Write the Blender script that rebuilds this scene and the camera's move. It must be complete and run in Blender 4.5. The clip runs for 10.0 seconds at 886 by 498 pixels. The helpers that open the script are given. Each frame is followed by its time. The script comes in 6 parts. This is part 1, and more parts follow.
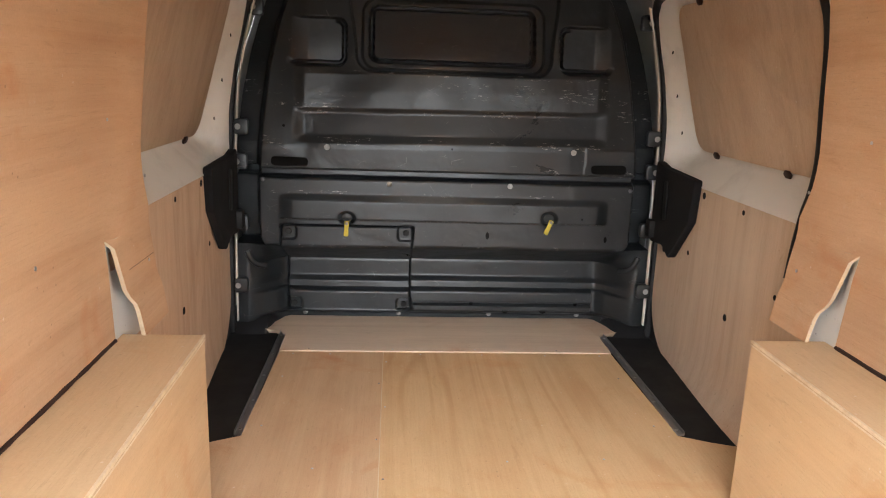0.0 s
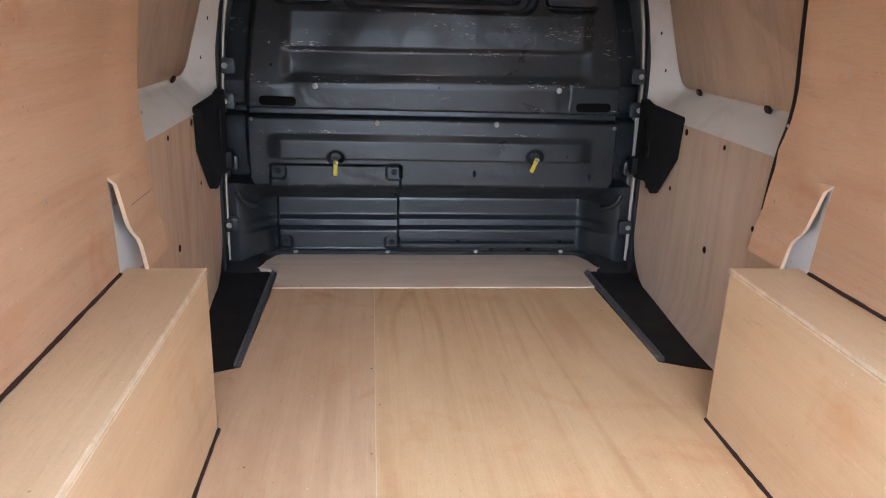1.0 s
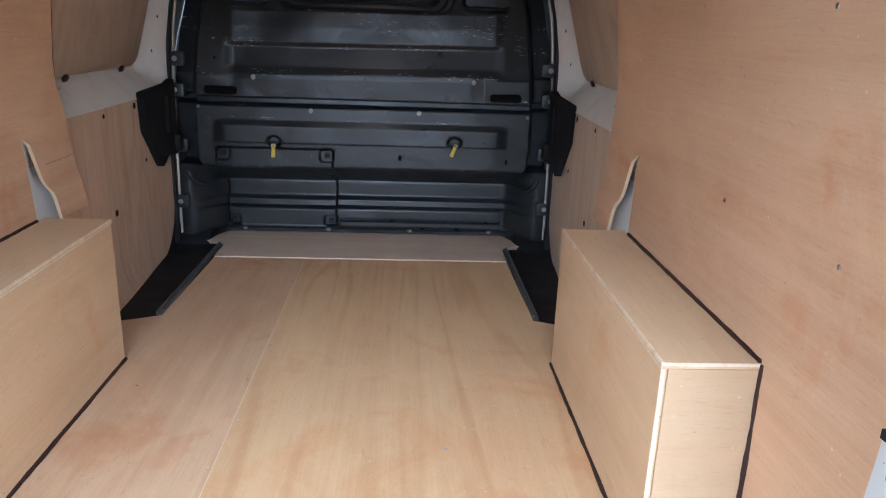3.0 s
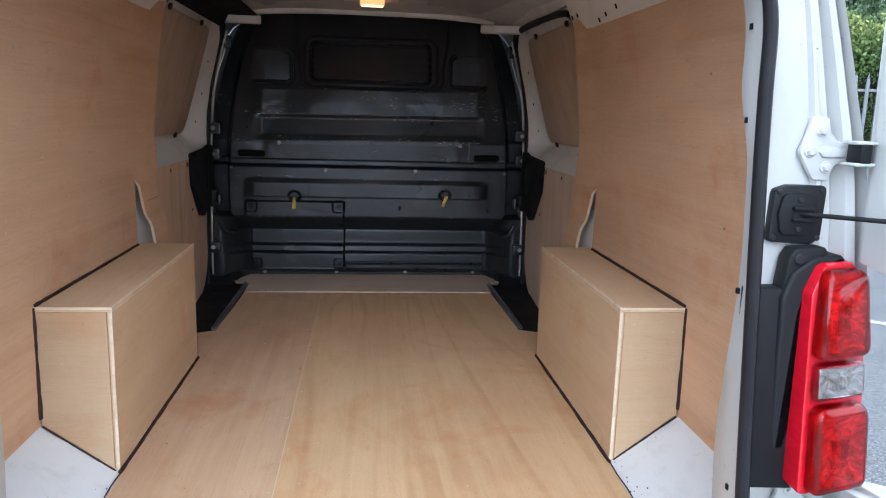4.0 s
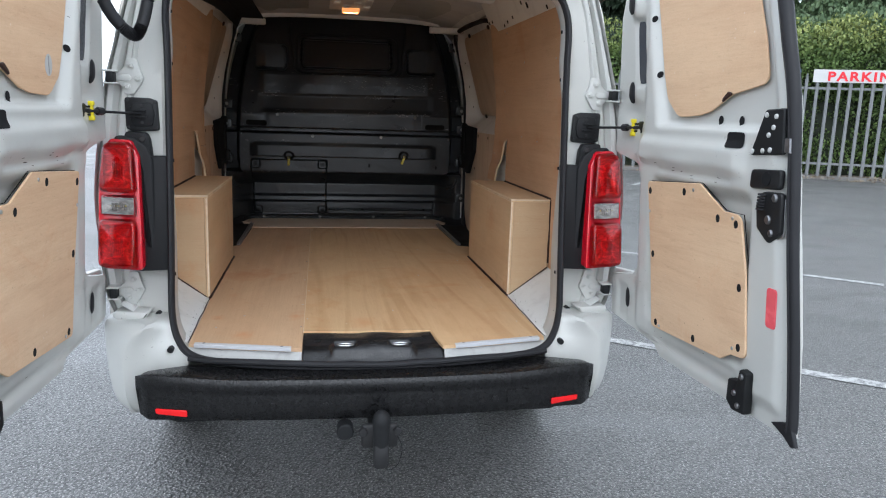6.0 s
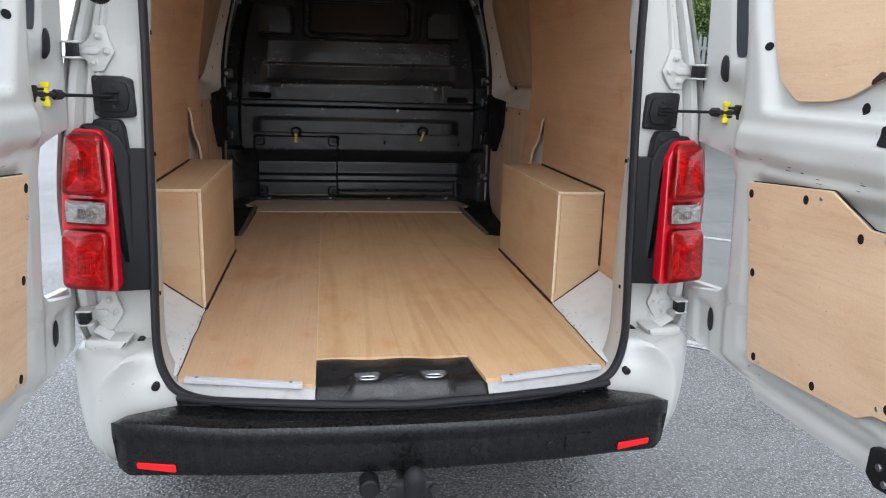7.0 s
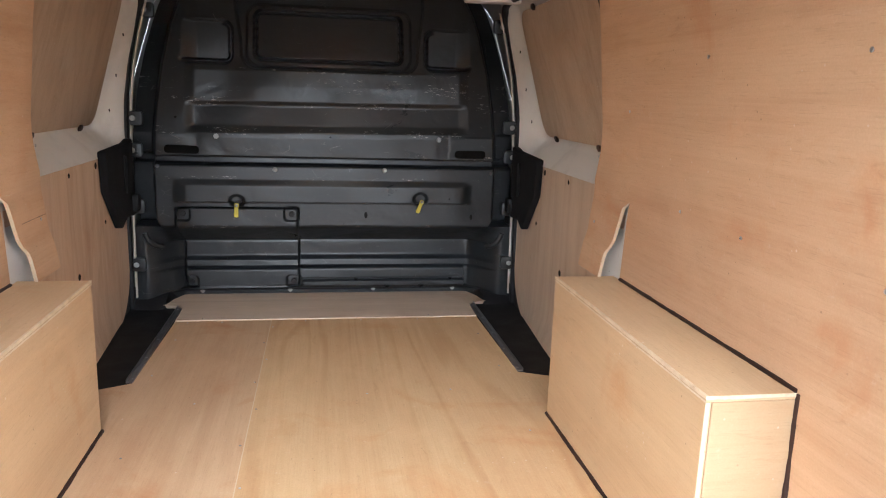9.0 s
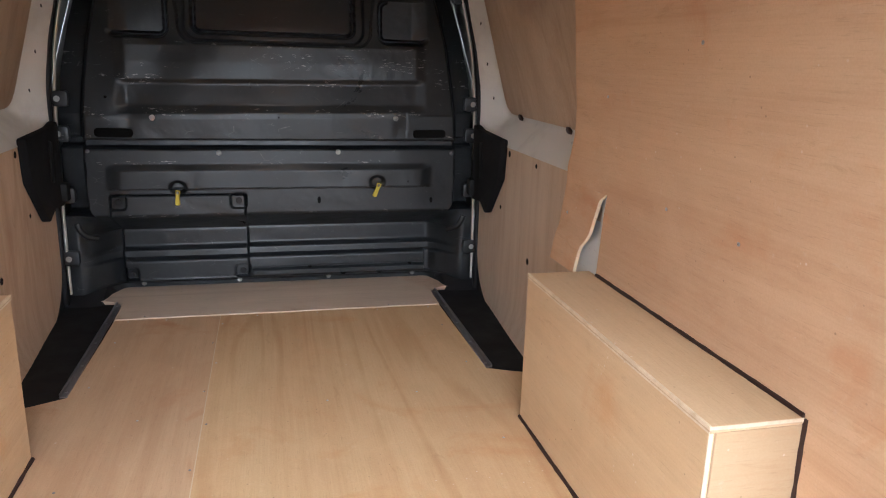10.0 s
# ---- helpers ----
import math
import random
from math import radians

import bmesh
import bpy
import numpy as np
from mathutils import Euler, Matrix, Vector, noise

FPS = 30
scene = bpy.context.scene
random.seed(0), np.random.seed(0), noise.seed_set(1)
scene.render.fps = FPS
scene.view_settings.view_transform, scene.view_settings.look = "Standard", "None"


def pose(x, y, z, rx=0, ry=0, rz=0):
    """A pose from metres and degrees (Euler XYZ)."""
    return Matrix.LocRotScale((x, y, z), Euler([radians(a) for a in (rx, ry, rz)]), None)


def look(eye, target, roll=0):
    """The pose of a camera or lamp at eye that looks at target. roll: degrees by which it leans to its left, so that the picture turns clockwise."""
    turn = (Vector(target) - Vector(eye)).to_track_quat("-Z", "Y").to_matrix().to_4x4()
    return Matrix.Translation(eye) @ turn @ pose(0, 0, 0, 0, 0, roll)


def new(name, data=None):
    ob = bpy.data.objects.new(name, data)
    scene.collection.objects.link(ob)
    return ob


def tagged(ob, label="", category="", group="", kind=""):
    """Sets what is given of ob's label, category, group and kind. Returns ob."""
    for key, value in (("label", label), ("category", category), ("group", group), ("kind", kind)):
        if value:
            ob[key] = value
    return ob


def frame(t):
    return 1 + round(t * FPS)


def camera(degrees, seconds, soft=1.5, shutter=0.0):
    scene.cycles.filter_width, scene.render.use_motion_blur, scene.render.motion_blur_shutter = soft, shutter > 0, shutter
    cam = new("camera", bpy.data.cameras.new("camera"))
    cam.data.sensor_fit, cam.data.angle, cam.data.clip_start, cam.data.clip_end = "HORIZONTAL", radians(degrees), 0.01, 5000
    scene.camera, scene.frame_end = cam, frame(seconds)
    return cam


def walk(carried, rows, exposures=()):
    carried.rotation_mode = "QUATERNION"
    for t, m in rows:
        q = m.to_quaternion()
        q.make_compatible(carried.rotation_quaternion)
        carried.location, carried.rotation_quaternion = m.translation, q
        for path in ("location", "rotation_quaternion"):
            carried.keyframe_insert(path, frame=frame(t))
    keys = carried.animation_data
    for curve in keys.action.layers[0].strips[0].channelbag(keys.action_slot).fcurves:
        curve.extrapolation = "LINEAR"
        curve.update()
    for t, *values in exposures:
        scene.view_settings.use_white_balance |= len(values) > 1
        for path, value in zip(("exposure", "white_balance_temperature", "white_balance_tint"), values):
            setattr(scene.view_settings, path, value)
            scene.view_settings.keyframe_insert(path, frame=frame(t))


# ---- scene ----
cam = camera(62.8, 10.0, 1.1)
PATH = [
    (0, (-0.214, -0.061, 1.594), (-0.07, 1.878, 1.128), 2.1),
    (0.5, (-0.261, -0.053, 1.56), (-0.068, 1.862, 1.016), 2.1),
    (1, (-0.247, -0.12, 1.582), (-0.048, 1.774, 0.972), 2.0),
    (1.5, (-0.158, -0.194, 1.603), (0.037, 1.684, 0.943), 2.1),
    (2, (0.087, -0.336, 1.58), (0.244, 1.535, 0.891), 2.1),
    (2.5, (0.178, -0.379, 1.585), (0.291, 1.499, 0.905), 2.2),
    (3, (0.175, -0.467, 1.559), (0.281, 1.44, 0.968), 2.1),
    (3.2, (0.133, -0.54, 1.545), (0.255, 1.38, 0.999), 2.2),
    (4.3, (-0.084, -1.331, 1.483), (0.179, 0.626, 1.164), 1.6),
    (4.5, (-0.129, -1.499, 1.475), (0.171, 0.456, 1.18), 1.7),
    (5, (-0.212, -1.897, 1.463), (0.148, 0.05, 1.185), 1.9),
    (5.5, (-0.185, -2.238, 1.402), (0.176, -0.295, 1.093), 1.7),
    (5.7, (-0.179, -2.311, 1.377), (0.173, -0.371, 1.043), 1.8),
    (6.8, (-0.184, -2.008, 1.382), (0.128, -0.085, 0.93), 1.8),
    (7, (-0.205, -1.832, 1.42), (0.113, 0.087, 0.954), 1.9),
    (7.5, (-0.188, -1.359, 1.451), (0.122, 0.566, 1.008), 1.8),
    (8, (-0.191, -0.928, 1.496), (0.115, 1.004, 1.081), 1.8),
    (8.5, (-0.159, -0.571, 1.516), (0.155, 1.363, 1.118), 1.8),
    (9, (-0.035, -0.446, 1.518), (0.294, 1.482, 1.103), 1.9),
    (9.5, (-0.018, -0.391, 1.516), (0.356, 1.516, 1.041), 1.8),
    (10, (-0.039, -0.268, 1.571), (0.419, 1.611, 1.06), 1.7),
]
EXPOSURES = [(0.0, 2.30, 6250, 9), (0.5, 2.25, 6050, 9), (1.0, 2.05, 5300, 10), (1.5, 2.1, 5100, 9), (2.0, 1.8, 5000, 9), (2.5, 1.57, 5100, 8), (3.2, 1.5, 5050, 8), (4.3, 0.68, 5400, 10), (5.0, 0.30, 5600, 9), (5.5, 0.20, 5700, 8), (7.0, 0.44, 6000, 11), (7.5, 0.53, 5900, 10), (8.0, 1.12, 5900, 10), (8.5, 1.68, 5950, 9), (9.0, 1.97, 5800, 9), (9.5, 1.78, 5700, 10), (10.0, 1.72, 5700, 10)]
walk(cam, [(t, look(eye, target, roll)) for t, eye, target, roll in PATH], EXPOSURES)

# ---- overcast daylight ----
world = bpy.data.worlds.new("overcast_sky")
scene.world = world
world.use_nodes = True
wn, wl = world.node_tree.nodes, world.node_tree.links
sky = wn.new("ShaderNodeTexSky")
sky.sky_type = "NISHITA"
sky.sun_disc = False
sky.sun_elevation, sky.sun_rotation = radians(39), radians(184)
sky.air_density, sky.dust_density, sky.ozone_density = 1.0, 4.0, 1.0
grey = wn.new("ShaderNodeHueSaturation")
grey.inputs["Saturation"].default_value = 0.18
cloud = wn.new("ShaderNodeMixRGB")
cloud.inputs["Fac"].default_value = 0.65
cloud.inputs["Color2"].default_value = (8.7, 9.0, 9.35, 1)
wl.new(sky.outputs["Color"], grey.inputs["Color"])
wl.new(grey.outputs["Color"], cloud.inputs["Color1"])
wl.new(cloud.outputs["Color"], wn["Background"].inputs["Color"])
wn["Background"].inputs["Strength"].default_value = 0.235

sun = new("sun", bpy.data.lights.new("sun", "SUN"))
sun.data.energy, sun.data.angle, sun.data.color = 0.25, radians(80), (1.0, 0.98, 0.95)
sun.matrix_world = look((-0.6, -8, 6.5), (0, 0, 0))

# the small lamp in the load bay roof
bay = new("bay_light", bpy.data.lights.new("bay_light", "AREA"))
bay.data.shape, bay.data.size, bay.data.size_y = "RECTANGLE", 0.07, 0.045
bay.data.energy, bay.data.color = 0.45, (1.0, 0.86, 0.70)
bay.matrix_world = look((-0.005, 2.05, 1.939), (-0.005, 2.0501, 0.0))

# ---- mesh helpers ----
def smooth(a, b, v):
    """0 below a, 1 above b, an S-curve between."""
    t = min(1.0, max(0.0, (v - a) / (b - a)))
    return t * t * (3 - 2 * t)


def lerp_table(table, v):
    """Straight interpolation in rows of (key, value), keys rising."""
    if v <= table[0][0]:
        return table[0][1]
    for (a, p), (b, q) in zip(table, table[1:]):
        if v <= b:
            return p + (q - p) * (v - a) / (b - a)
    return table[-1][1]


def thing(name, place, label, category, group="", kind=""):
    ob = new(name)
    ob.empty_display_size = 0.05
    ob.matrix_world = Matrix.Translation(place)
    return tagged(ob, label, category, group, kind)


def part(name, bm, material, parent=None, label="", flat=False, turn=40):
    """Links a bmesh, given in world places, as one mesh object under parent."""
    bmesh.ops.remove_doubles(bm, verts=bm.verts, dist=1e-5)
    bmesh.ops.recalc_face_normals(bm, faces=bm.faces)
    me = bpy.data.meshes.new(name)
    bm.to_mesh(me)
    bm.free()
    me.materials.append(material)
    if not flat:
        me.shade_smooth()
        me.set_sharp_from_angle(angle=radians(turn))
    ob = new(name, me)
    if parent:
        ob.parent = parent
        ob.matrix_parent_inverse = base_of(parent).inverted()
    return tagged(ob, label) if label else ob


def base_of(ob):
    """The world matrix of a thing or part, worked out without a scene update."""
    m = ob.matrix_basis.copy()
    if ob.parent:
        m = base_of(ob.parent) @ ob.matrix_parent_inverse @ m
    return m


def solo(name, bm, material, label, category, group="", kind="", flat=False):
    return tagged(part(name, bm, material, None, flat=flat), label, category, group, kind)


def slab(bm, x0, x1, y0, y1, z0, z1, bevel=0.0, steps=1):
    x0, x1 = min(x0, x1), max(x0, x1)
    r = bmesh.ops.create_cube(bm, size=1)
    bmesh.ops.scale(bm, vec=(x1 - x0, y1 - y0, z1 - z0), verts=r["verts"])
    bmesh.ops.translate(bm, vec=((x0 + x1) / 2, (y0 + y1) / 2, (z0 + z1) / 2), verts=r["verts"])
    if bevel:
        edges = list({e for v in r["verts"] for e in v.link_edges})
        bmesh.ops.bevel(bm, geom=edges, offset=bevel, segments=steps, affect="EDGES", profile=0.5)
    return bm


def prism(bm, outline, place, depth, bevel=0.0, steps=1):
    """Extrudes a 2D outline. place(u, v, w) gives the world point; w runs from 0 to depth."""
    n = len(outline)
    rings = []
    spots = [(0.0, 0.0), (0.0, depth)]
    if bevel:
        turns = [k * math.pi / 2 / steps for k in range(steps + 1)][::-1]
        layers = [(bevel * (1 - math.cos(a)), bevel * (1 - math.sin(a))) for a in turns]
        spots = layers + [(inset, depth - w) for inset, w in layers[::-1]]
    for inset, w in spots:
        rings.append([bm.verts.new(place(u, v, w)) for u, v in inset_loop(outline, inset)])
    for a, b in zip(rings, rings[1:]):
        for i in range(n):
            bm.faces.new((a[i], a[(i + 1) % n], b[(i + 1) % n], b[i]))
    bm.faces.new(rings[0][::-1])
    bm.faces.new(rings[-1])
    return bm


def area2(loop):
    return sum(a[0] * b[1] - b[0] * a[1] for a, b in zip(loop, loop[1:] + loop[:1])) / 2


def inset_loop(loop, d):
    if not d:
        return loop
    s = 1 if area2(loop) > 0 else -1
    out, n = [], len(loop)
    for i in range(n):
        p, q, r = Vector(loop[i - 1]), Vector(loop[i]), Vector(loop[(i + 1) % n])
        a, b = (q - p).normalized(), (r - q).normalized()
        na, nb = Vector((-a.y, a.x)) * s, Vector((-b.y, b.x)) * s
        m = na + nb
        k = m.dot(na)
        out.append(tuple(q + m * (d / k if k > 0.3 else d)))
    return out


def rounded(points, radii, steps=5):
    """A 2D outline with rounded corners; radii: one number or one for each corner."""
    out, n = [], len(points)
    if not isinstance(radii, (list, tuple)):
        radii = [radii] * n
    for i in range(n):
        p, q, r, rad = Vector(points[i - 1]), Vector(points[i]), Vector(points[(i + 1) % n]), radii[i]
        if rad <= 0:
            out.append(tuple(q))
            continue
        a, b = (p - q), (r - q)
        half = a.angle(b) / 2
        t = min(rad / max(math.tan(half), 1e-3), a.length * 0.49, b.length * 0.49)
        a, b = q + a.normalized() * t, q + b.normalized() * t
        for k in range(steps + 1):
            f = k / steps
            out.append(tuple(a * (1 - f) ** 2 + q * 2 * f * (1 - f) + b * f * f))
    return out


def oval(cx, cy, rx, ry, n=20):
    return [(cx + rx * math.cos(2 * math.pi * i / n), cy + ry * math.sin(2 * math.pi * i / n)) for i in range(n)]


def tube(bm, points, radius, sides=10, closed=False, squash=None):
    """A tube along points; squash = (width, height) gives an oval section, its height along z where it can be."""
    pts = [Vector(p) for p in points]
    n, rings = len(pts), []
    for i, p in enumerate(pts):
        a = pts[i - 1] if (i or closed) else p
        b = pts[(i + 1) % n] if (i < n - 1 or closed) else p
        d = (b - a).normalized()
        up = Vector((0, 1, 0)) if abs(d.y) < 0.9 else Vector((0, 0, 1))
        side = d.cross(up).normalized()
        up = side.cross(d).normalized()
        rad = radius[i] if isinstance(radius, (list, tuple)) else radius
        w, h = squash or (rad, rad)
        rings.append([bm.verts.new(p + side * w * math.cos(2 * math.pi * k / sides) + up * h * math.sin(2 * math.pi * k / sides)) for k in range(sides)])
    for a, b in zip(rings, rings[1:] + (rings[:1] if closed else [])):
        for k in range(sides):
            bm.faces.new((a[k], a[(k + 1) % sides], b[(k + 1) % sides], b[k]))
    if not closed:
        bm.faces.new(rings[0][::-1])
        bm.faces.new(rings[-1])
    return bm


def sheet(bm, point, us, vs, closed=False):
    """A grid of quads through point(u, v)."""
    rows = [[bm.verts.new(point(u, v)) for u in us] for v in vs]
    for a, b in zip(rows, rows[1:]):
        for i in range(len(us) - (0 if closed else 1)):
            j = (i + 1) % len(us)
            bm.faces.new((a[i], a[j], b[j], b[i]))
    return bm


def steps_of(a, b, n):
    return [a + (b - a) * i / n for i in range(n + 1)]


def disc(bm, centre, axis, radius, depth, sides=14, bevel=0.0, top=None):
    """A short round peg along axis from centre; top: its far radius."""
    c, d = Vector(centre), Vector(axis).normalized()
    s = d.orthogonal().normalized()
    t = d.cross(s)
    top = radius if top is None else top
    prof = [(radius, 0.0), (top, depth - bevel), (top - bevel, depth)] if bevel else [(radius, 0.0), (top, depth)]
    rings = [[bm.verts.new(c + d * w + (s * math.cos(2 * math.pi * k / sides) + t * math.sin(2 * math.pi * k / sides)) * r) for k in range(sides)] for r, w in prof]
    for a, b in zip(rings, rings[1:]):
        for k in range(sides):
            bm.faces.new((a[k], a[(k + 1) % sides], b[(k + 1) % sides], b[k]))
    bm.faces.new(rings[0][::-1])
    bm.faces.new(rings[-1])
    return bm


def spline(points, per=8, closed=False):
    """A smooth line through points (Catmull-Rom)."""
    pts, out, n = [Vector(p) for p in points], [], len(points)
    for i in range(n if closed else n - 1):
        p0 = pts[i - 1] if (i or closed) else pts[0]
        p1, p2 = pts[i], pts[(i + 1) % n]
        p3 = pts[(i + 2) % n] if (closed or i < n - 2) else pts[-1]
        for k in range(per):
            t = k / per
            out.append(0.5 * (2 * p1 + (p2 - p0) * t + (2 * p0 - 5 * p1 + 4 * p2 - p3) * t * t + (3 * p1 - p0 - 3 * p2 + p3) * t ** 3))
    if not closed:
        out.append(pts[-1])
    return out


BM = bmesh.new

# ---- materials ----
class Nodes:
    """A small wrapper that wires shader nodes."""

    def __init__(self, name):
        self.mat = bpy.data.materials.new(name)
        self.mat.use_nodes = True
        self.tree = self.mat.node_tree
        self.bsdf = self.tree.nodes["Principled BSDF"]
        self.coord = self.tree.nodes.new("ShaderNodeTexCoord").outputs["Object"]

    def set(self, **values):
        for key, value in values.items():
            self.plug(value, self.bsdf.inputs[key.replace("_", " ")])
        return self

    def plug(self, value, socket):
        if isinstance(value, bpy.types.NodeSocket):
            self.tree.links.new(value, socket)
        elif isinstance(value, (tuple, list)) and socket.type == "RGBA":
            socket.default_value = (*value, 1)[:4]
        else:
            socket.default_value = value

    def mapped(self, scale, place=(0, 0, 0), source=None):
        n = self.tree.nodes.new("ShaderNodeMapping")
        self.plug(source or self.coord, n.inputs["Vector"])
        n.inputs["Scale"].default_value, n.inputs["Location"].default_value = scale, place
        return n.outputs["Vector"]

    def noise(self, scale=(1, 1, 1), detail=4, rough=0.55, distortion=0.0, place=(0, 0, 0), source=None):
        n = self.tree.nodes.new("ShaderNodeTexNoise")
        self.plug(self.mapped(scale, place, source), n.inputs["Vector"])
        n.inputs["Scale"].default_value, n.inputs["Detail"].default_value = 1.0, detail
        n.inputs["Roughness"].default_value, n.inputs["Distortion"].default_value = rough, distortion
        return n.outputs["Fac"]

    def voronoi(self, scale=(1, 1, 1), feature="F1", place=(0, 0, 0)):
        n = self.tree.nodes.new("ShaderNodeTexVoronoi")
        n.feature = feature
        self.plug(self.mapped(scale, place), n.inputs["Vector"])
        n.inputs["Scale"].default_value = 1.0
        return n.outputs["Distance"]

    def ramp(self, fac, *stops):
        n = self.tree.nodes.new("ShaderNodeValToRGB")
        while len(n.color_ramp.elements) < len(stops):
            n.color_ramp.elements.new(0.5)
        for e, (at, col) in zip(n.color_ramp.elements, stops):
            e.position = at
            e.color = (col, col, col, 1) if isinstance(col, (int, float)) else (*col, 1)
        self.plug(fac, n.inputs["Fac"])
        return n.outputs["Color"]

    def mix(self, fac, a, b, blend="MIX"):
        n = self.tree.nodes.new("ShaderNodeMixRGB")
        n.blend_type = blend
        for value, key in ((fac, "Fac"), (a, "Color1"), (b, "Color2")):
            self.plug(value, n.inputs[key])
        return n.outputs["Color"]

    def calc(self, op, a, b=0.0):
        n = self.tree.nodes.new("ShaderNodeMath")
        n.operation = op
        self.plug(a, n.inputs[0])
        self.plug(b, n.inputs[1])
        return n.outputs[0]

    def axis(self, which):
        n = self.tree.nodes.new("ShaderNodeSeparateXYZ")
        self.plug(self.coord, n.inputs[0])
        return n.outputs[which]

    def bump(self, height, distance=0.001, strength=1.0):
        n = self.tree.nodes.new("ShaderNodeBump")
        n.inputs["Distance"].default_value, n.inputs["Strength"].default_value = distance, strength
        self.plug(height, n.inputs["Height"])
        return self.set(Normal=n.outputs["Normal"])


def along(axis, fine, coarse):
    """Scales of a grain that runs along an axis: coarse along it, fine across."""
    return tuple(coarse if k == axis else fine for k in "xyz")


def plywood(name, grain, light, mid, dark, seed=0.0, knots=0.35, rough=0.5, stains=0.42, streaks=0.28, ring=95.0, spots=()):
    n = Nodes(name)
    at = (seed * 3.1, seed * 1.7, seed * 2.3)
    broad = n.noise(along(grain, 2.6, 0.5), 3, 0.5, 0.6, at)
    field = n.noise(along(grain, 2.4, 0.24), 3, 0.45, 0.7, (at[0] + 2, at[1] + 4, at[2]))
    rings = n.calc("SINE", n.calc("MULTIPLY", field, ring))
    where = n.noise(along(grain, 1.7, 0.7), 2, 0.5, 0.0, (at[0] + 9, at[1], at[2] + 3))
    fibre = n.noise(along(grain, 170.0, 4.0), 3, 0.6, 0.0, at)
    pore = n.noise(along(grain, 420.0, 24.0), 2, 0.5, 0.0, at)
    streak = n.noise(along(grain, 16.0, 0.5), 4, 0.6, 0.3, (at[0], at[1] + 6, at[2]))
    col = n.ramp(broad, (0.28, mid), (0.50, light), (0.74, mid))
    lines = n.calc("MULTIPLY", n.ramp(rings, (0.35, 0.0), (1.0, knots * 0.50)), n.ramp(where, (0.40, 0.15), (0.62, 1.0)))
    col = n.mix(lines, col, dark)
    col = n.mix(n.ramp(streak, (0.48, 0.0), (0.70, streaks)), col, dark)
    col = n.mix(n.ramp(fibre, (0.36, 0.15), (0.60, 0.0)), col, dark)
    col = n.mix(n.ramp(pore, (0.30, 0.17), (0.39, 0.0)), col, tuple(c * 0.55 for c in dark))
    stain = n.noise((3.1, 3.1, 3.1), 6, 0.62, 0.8, (at[0] + 5, at[1], at[2]))
    col = n.mix(n.ramp(stain, (0.56, 0.0), (0.70, stains)), col, (dark[0] * 1.15, dark[1] * 0.85, dark[2] * 0.60))
    blotch = n.noise(along(grain, 8.0, 3.5), 4, 0.6, 0.5, (at[0] + 3, at[1] + 8, at[2]))
    col = n.mix(n.ramp(blotch, (0.46, 0.0), (0.70, 0.34)), col, tuple(min(1.0, c * 1.14) for c in light))
    for sx, sy, size, amount in spots:
        # reddish water marks with ragged borders
        far = n.tree.nodes.new("ShaderNodeVectorMath")
        far.operation = "DISTANCE"
        n.plug(n.mapped((1, 0.75, 0)), far.inputs[0])
        far.inputs[1].default_value = (sx, sy * 0.75, 0)
        ragged = n.calc("ADD", n.calc("DIVIDE", far.outputs["Value"], size), n.calc("MULTIPLY", n.noise((24, 18, 24), 5, 0.65, 0.8, at), 1.6))
        col = n.mix(n.ramp(n.calc("MULTIPLY", ragged, 0.5), (0.38, amount), (0.80, 0.0)), col, (0.56, 0.225, 0.085))
    knot = n.voronoi((2.7, 2.7, 2.7), "F1", (at[0] * 2, at[1] + 1, at[2]))
    col = n.mix(n.ramp(knot, (0.020, 0.30), (0.06, 0.0)), col, (0.40, 0.18, 0.07))
    dust = n.noise((46, 46, 46), 6, 0.75, 0.0, at)
    col = n.mix(n.ramp(dust, (0.60, 0.0), (0.78, 0.20)), col, (0.76, 0.70, 0.62))
    fleck = n.voronoi((38, 38, 38), "F1", (at[0] + 2, at[1], at[2]))
    some = n.noise((4.5, 4.5, 4.5), 3, 0.6, 0.0, (at[0], at[1] + 2, at[2] + 5))
    col = n.mix(n.calc("MULTIPLY", n.ramp(fleck, (0.05, 1.0), (0.10, 0.0)), n.ramp(some, (0.52, 0.0), (0.60, 0.55))), col, (0.20, 0.11, 0.06))
    chip = n.voronoi((29, 29, 29), "F1", (at[0], at[1] + 5, at[2] + 1))
    col = n.mix(n.calc("MULTIPLY", n.ramp(chip, (0.04, 0.8), (0.09, 0.0)), n.ramp(some, (0.40, 0.5), (0.50, 0.0))), col, (0.85, 0.80, 0.72))
    scuff = n.noise(along(grain, 34, 9), 5, 0.7, 0.9, (at[0] + 1, at[1], at[2] + 8))
    col = n.mix(n.ramp(scuff, (0.62, 0.0), (0.70, 0.24)), col, tuple(c * 0.8 for c in dark))
    grit = n.noise((240, 240, 240), 3, 0.6, 0.0, at)
    col = n.mix(n.ramp(grit, (0.40, 0.09), (0.52, 0.0)), col, dark)
    col = n.mix(n.ramp(grit, (0.54, 0.0), (0.66, 0.08)), col, tuple(min(1.0, c * 1.2) for c in light))
    n.set(Base_Color=col, Roughness=n.ramp(broad, (0.3, rough - 0.06), (0.7, rough + 0.1)), Specular_IOR_Level=0.35)
    n.bump(n.mix(0.5, fibre, broad), 0.0005, 0.5)
    return n.mat


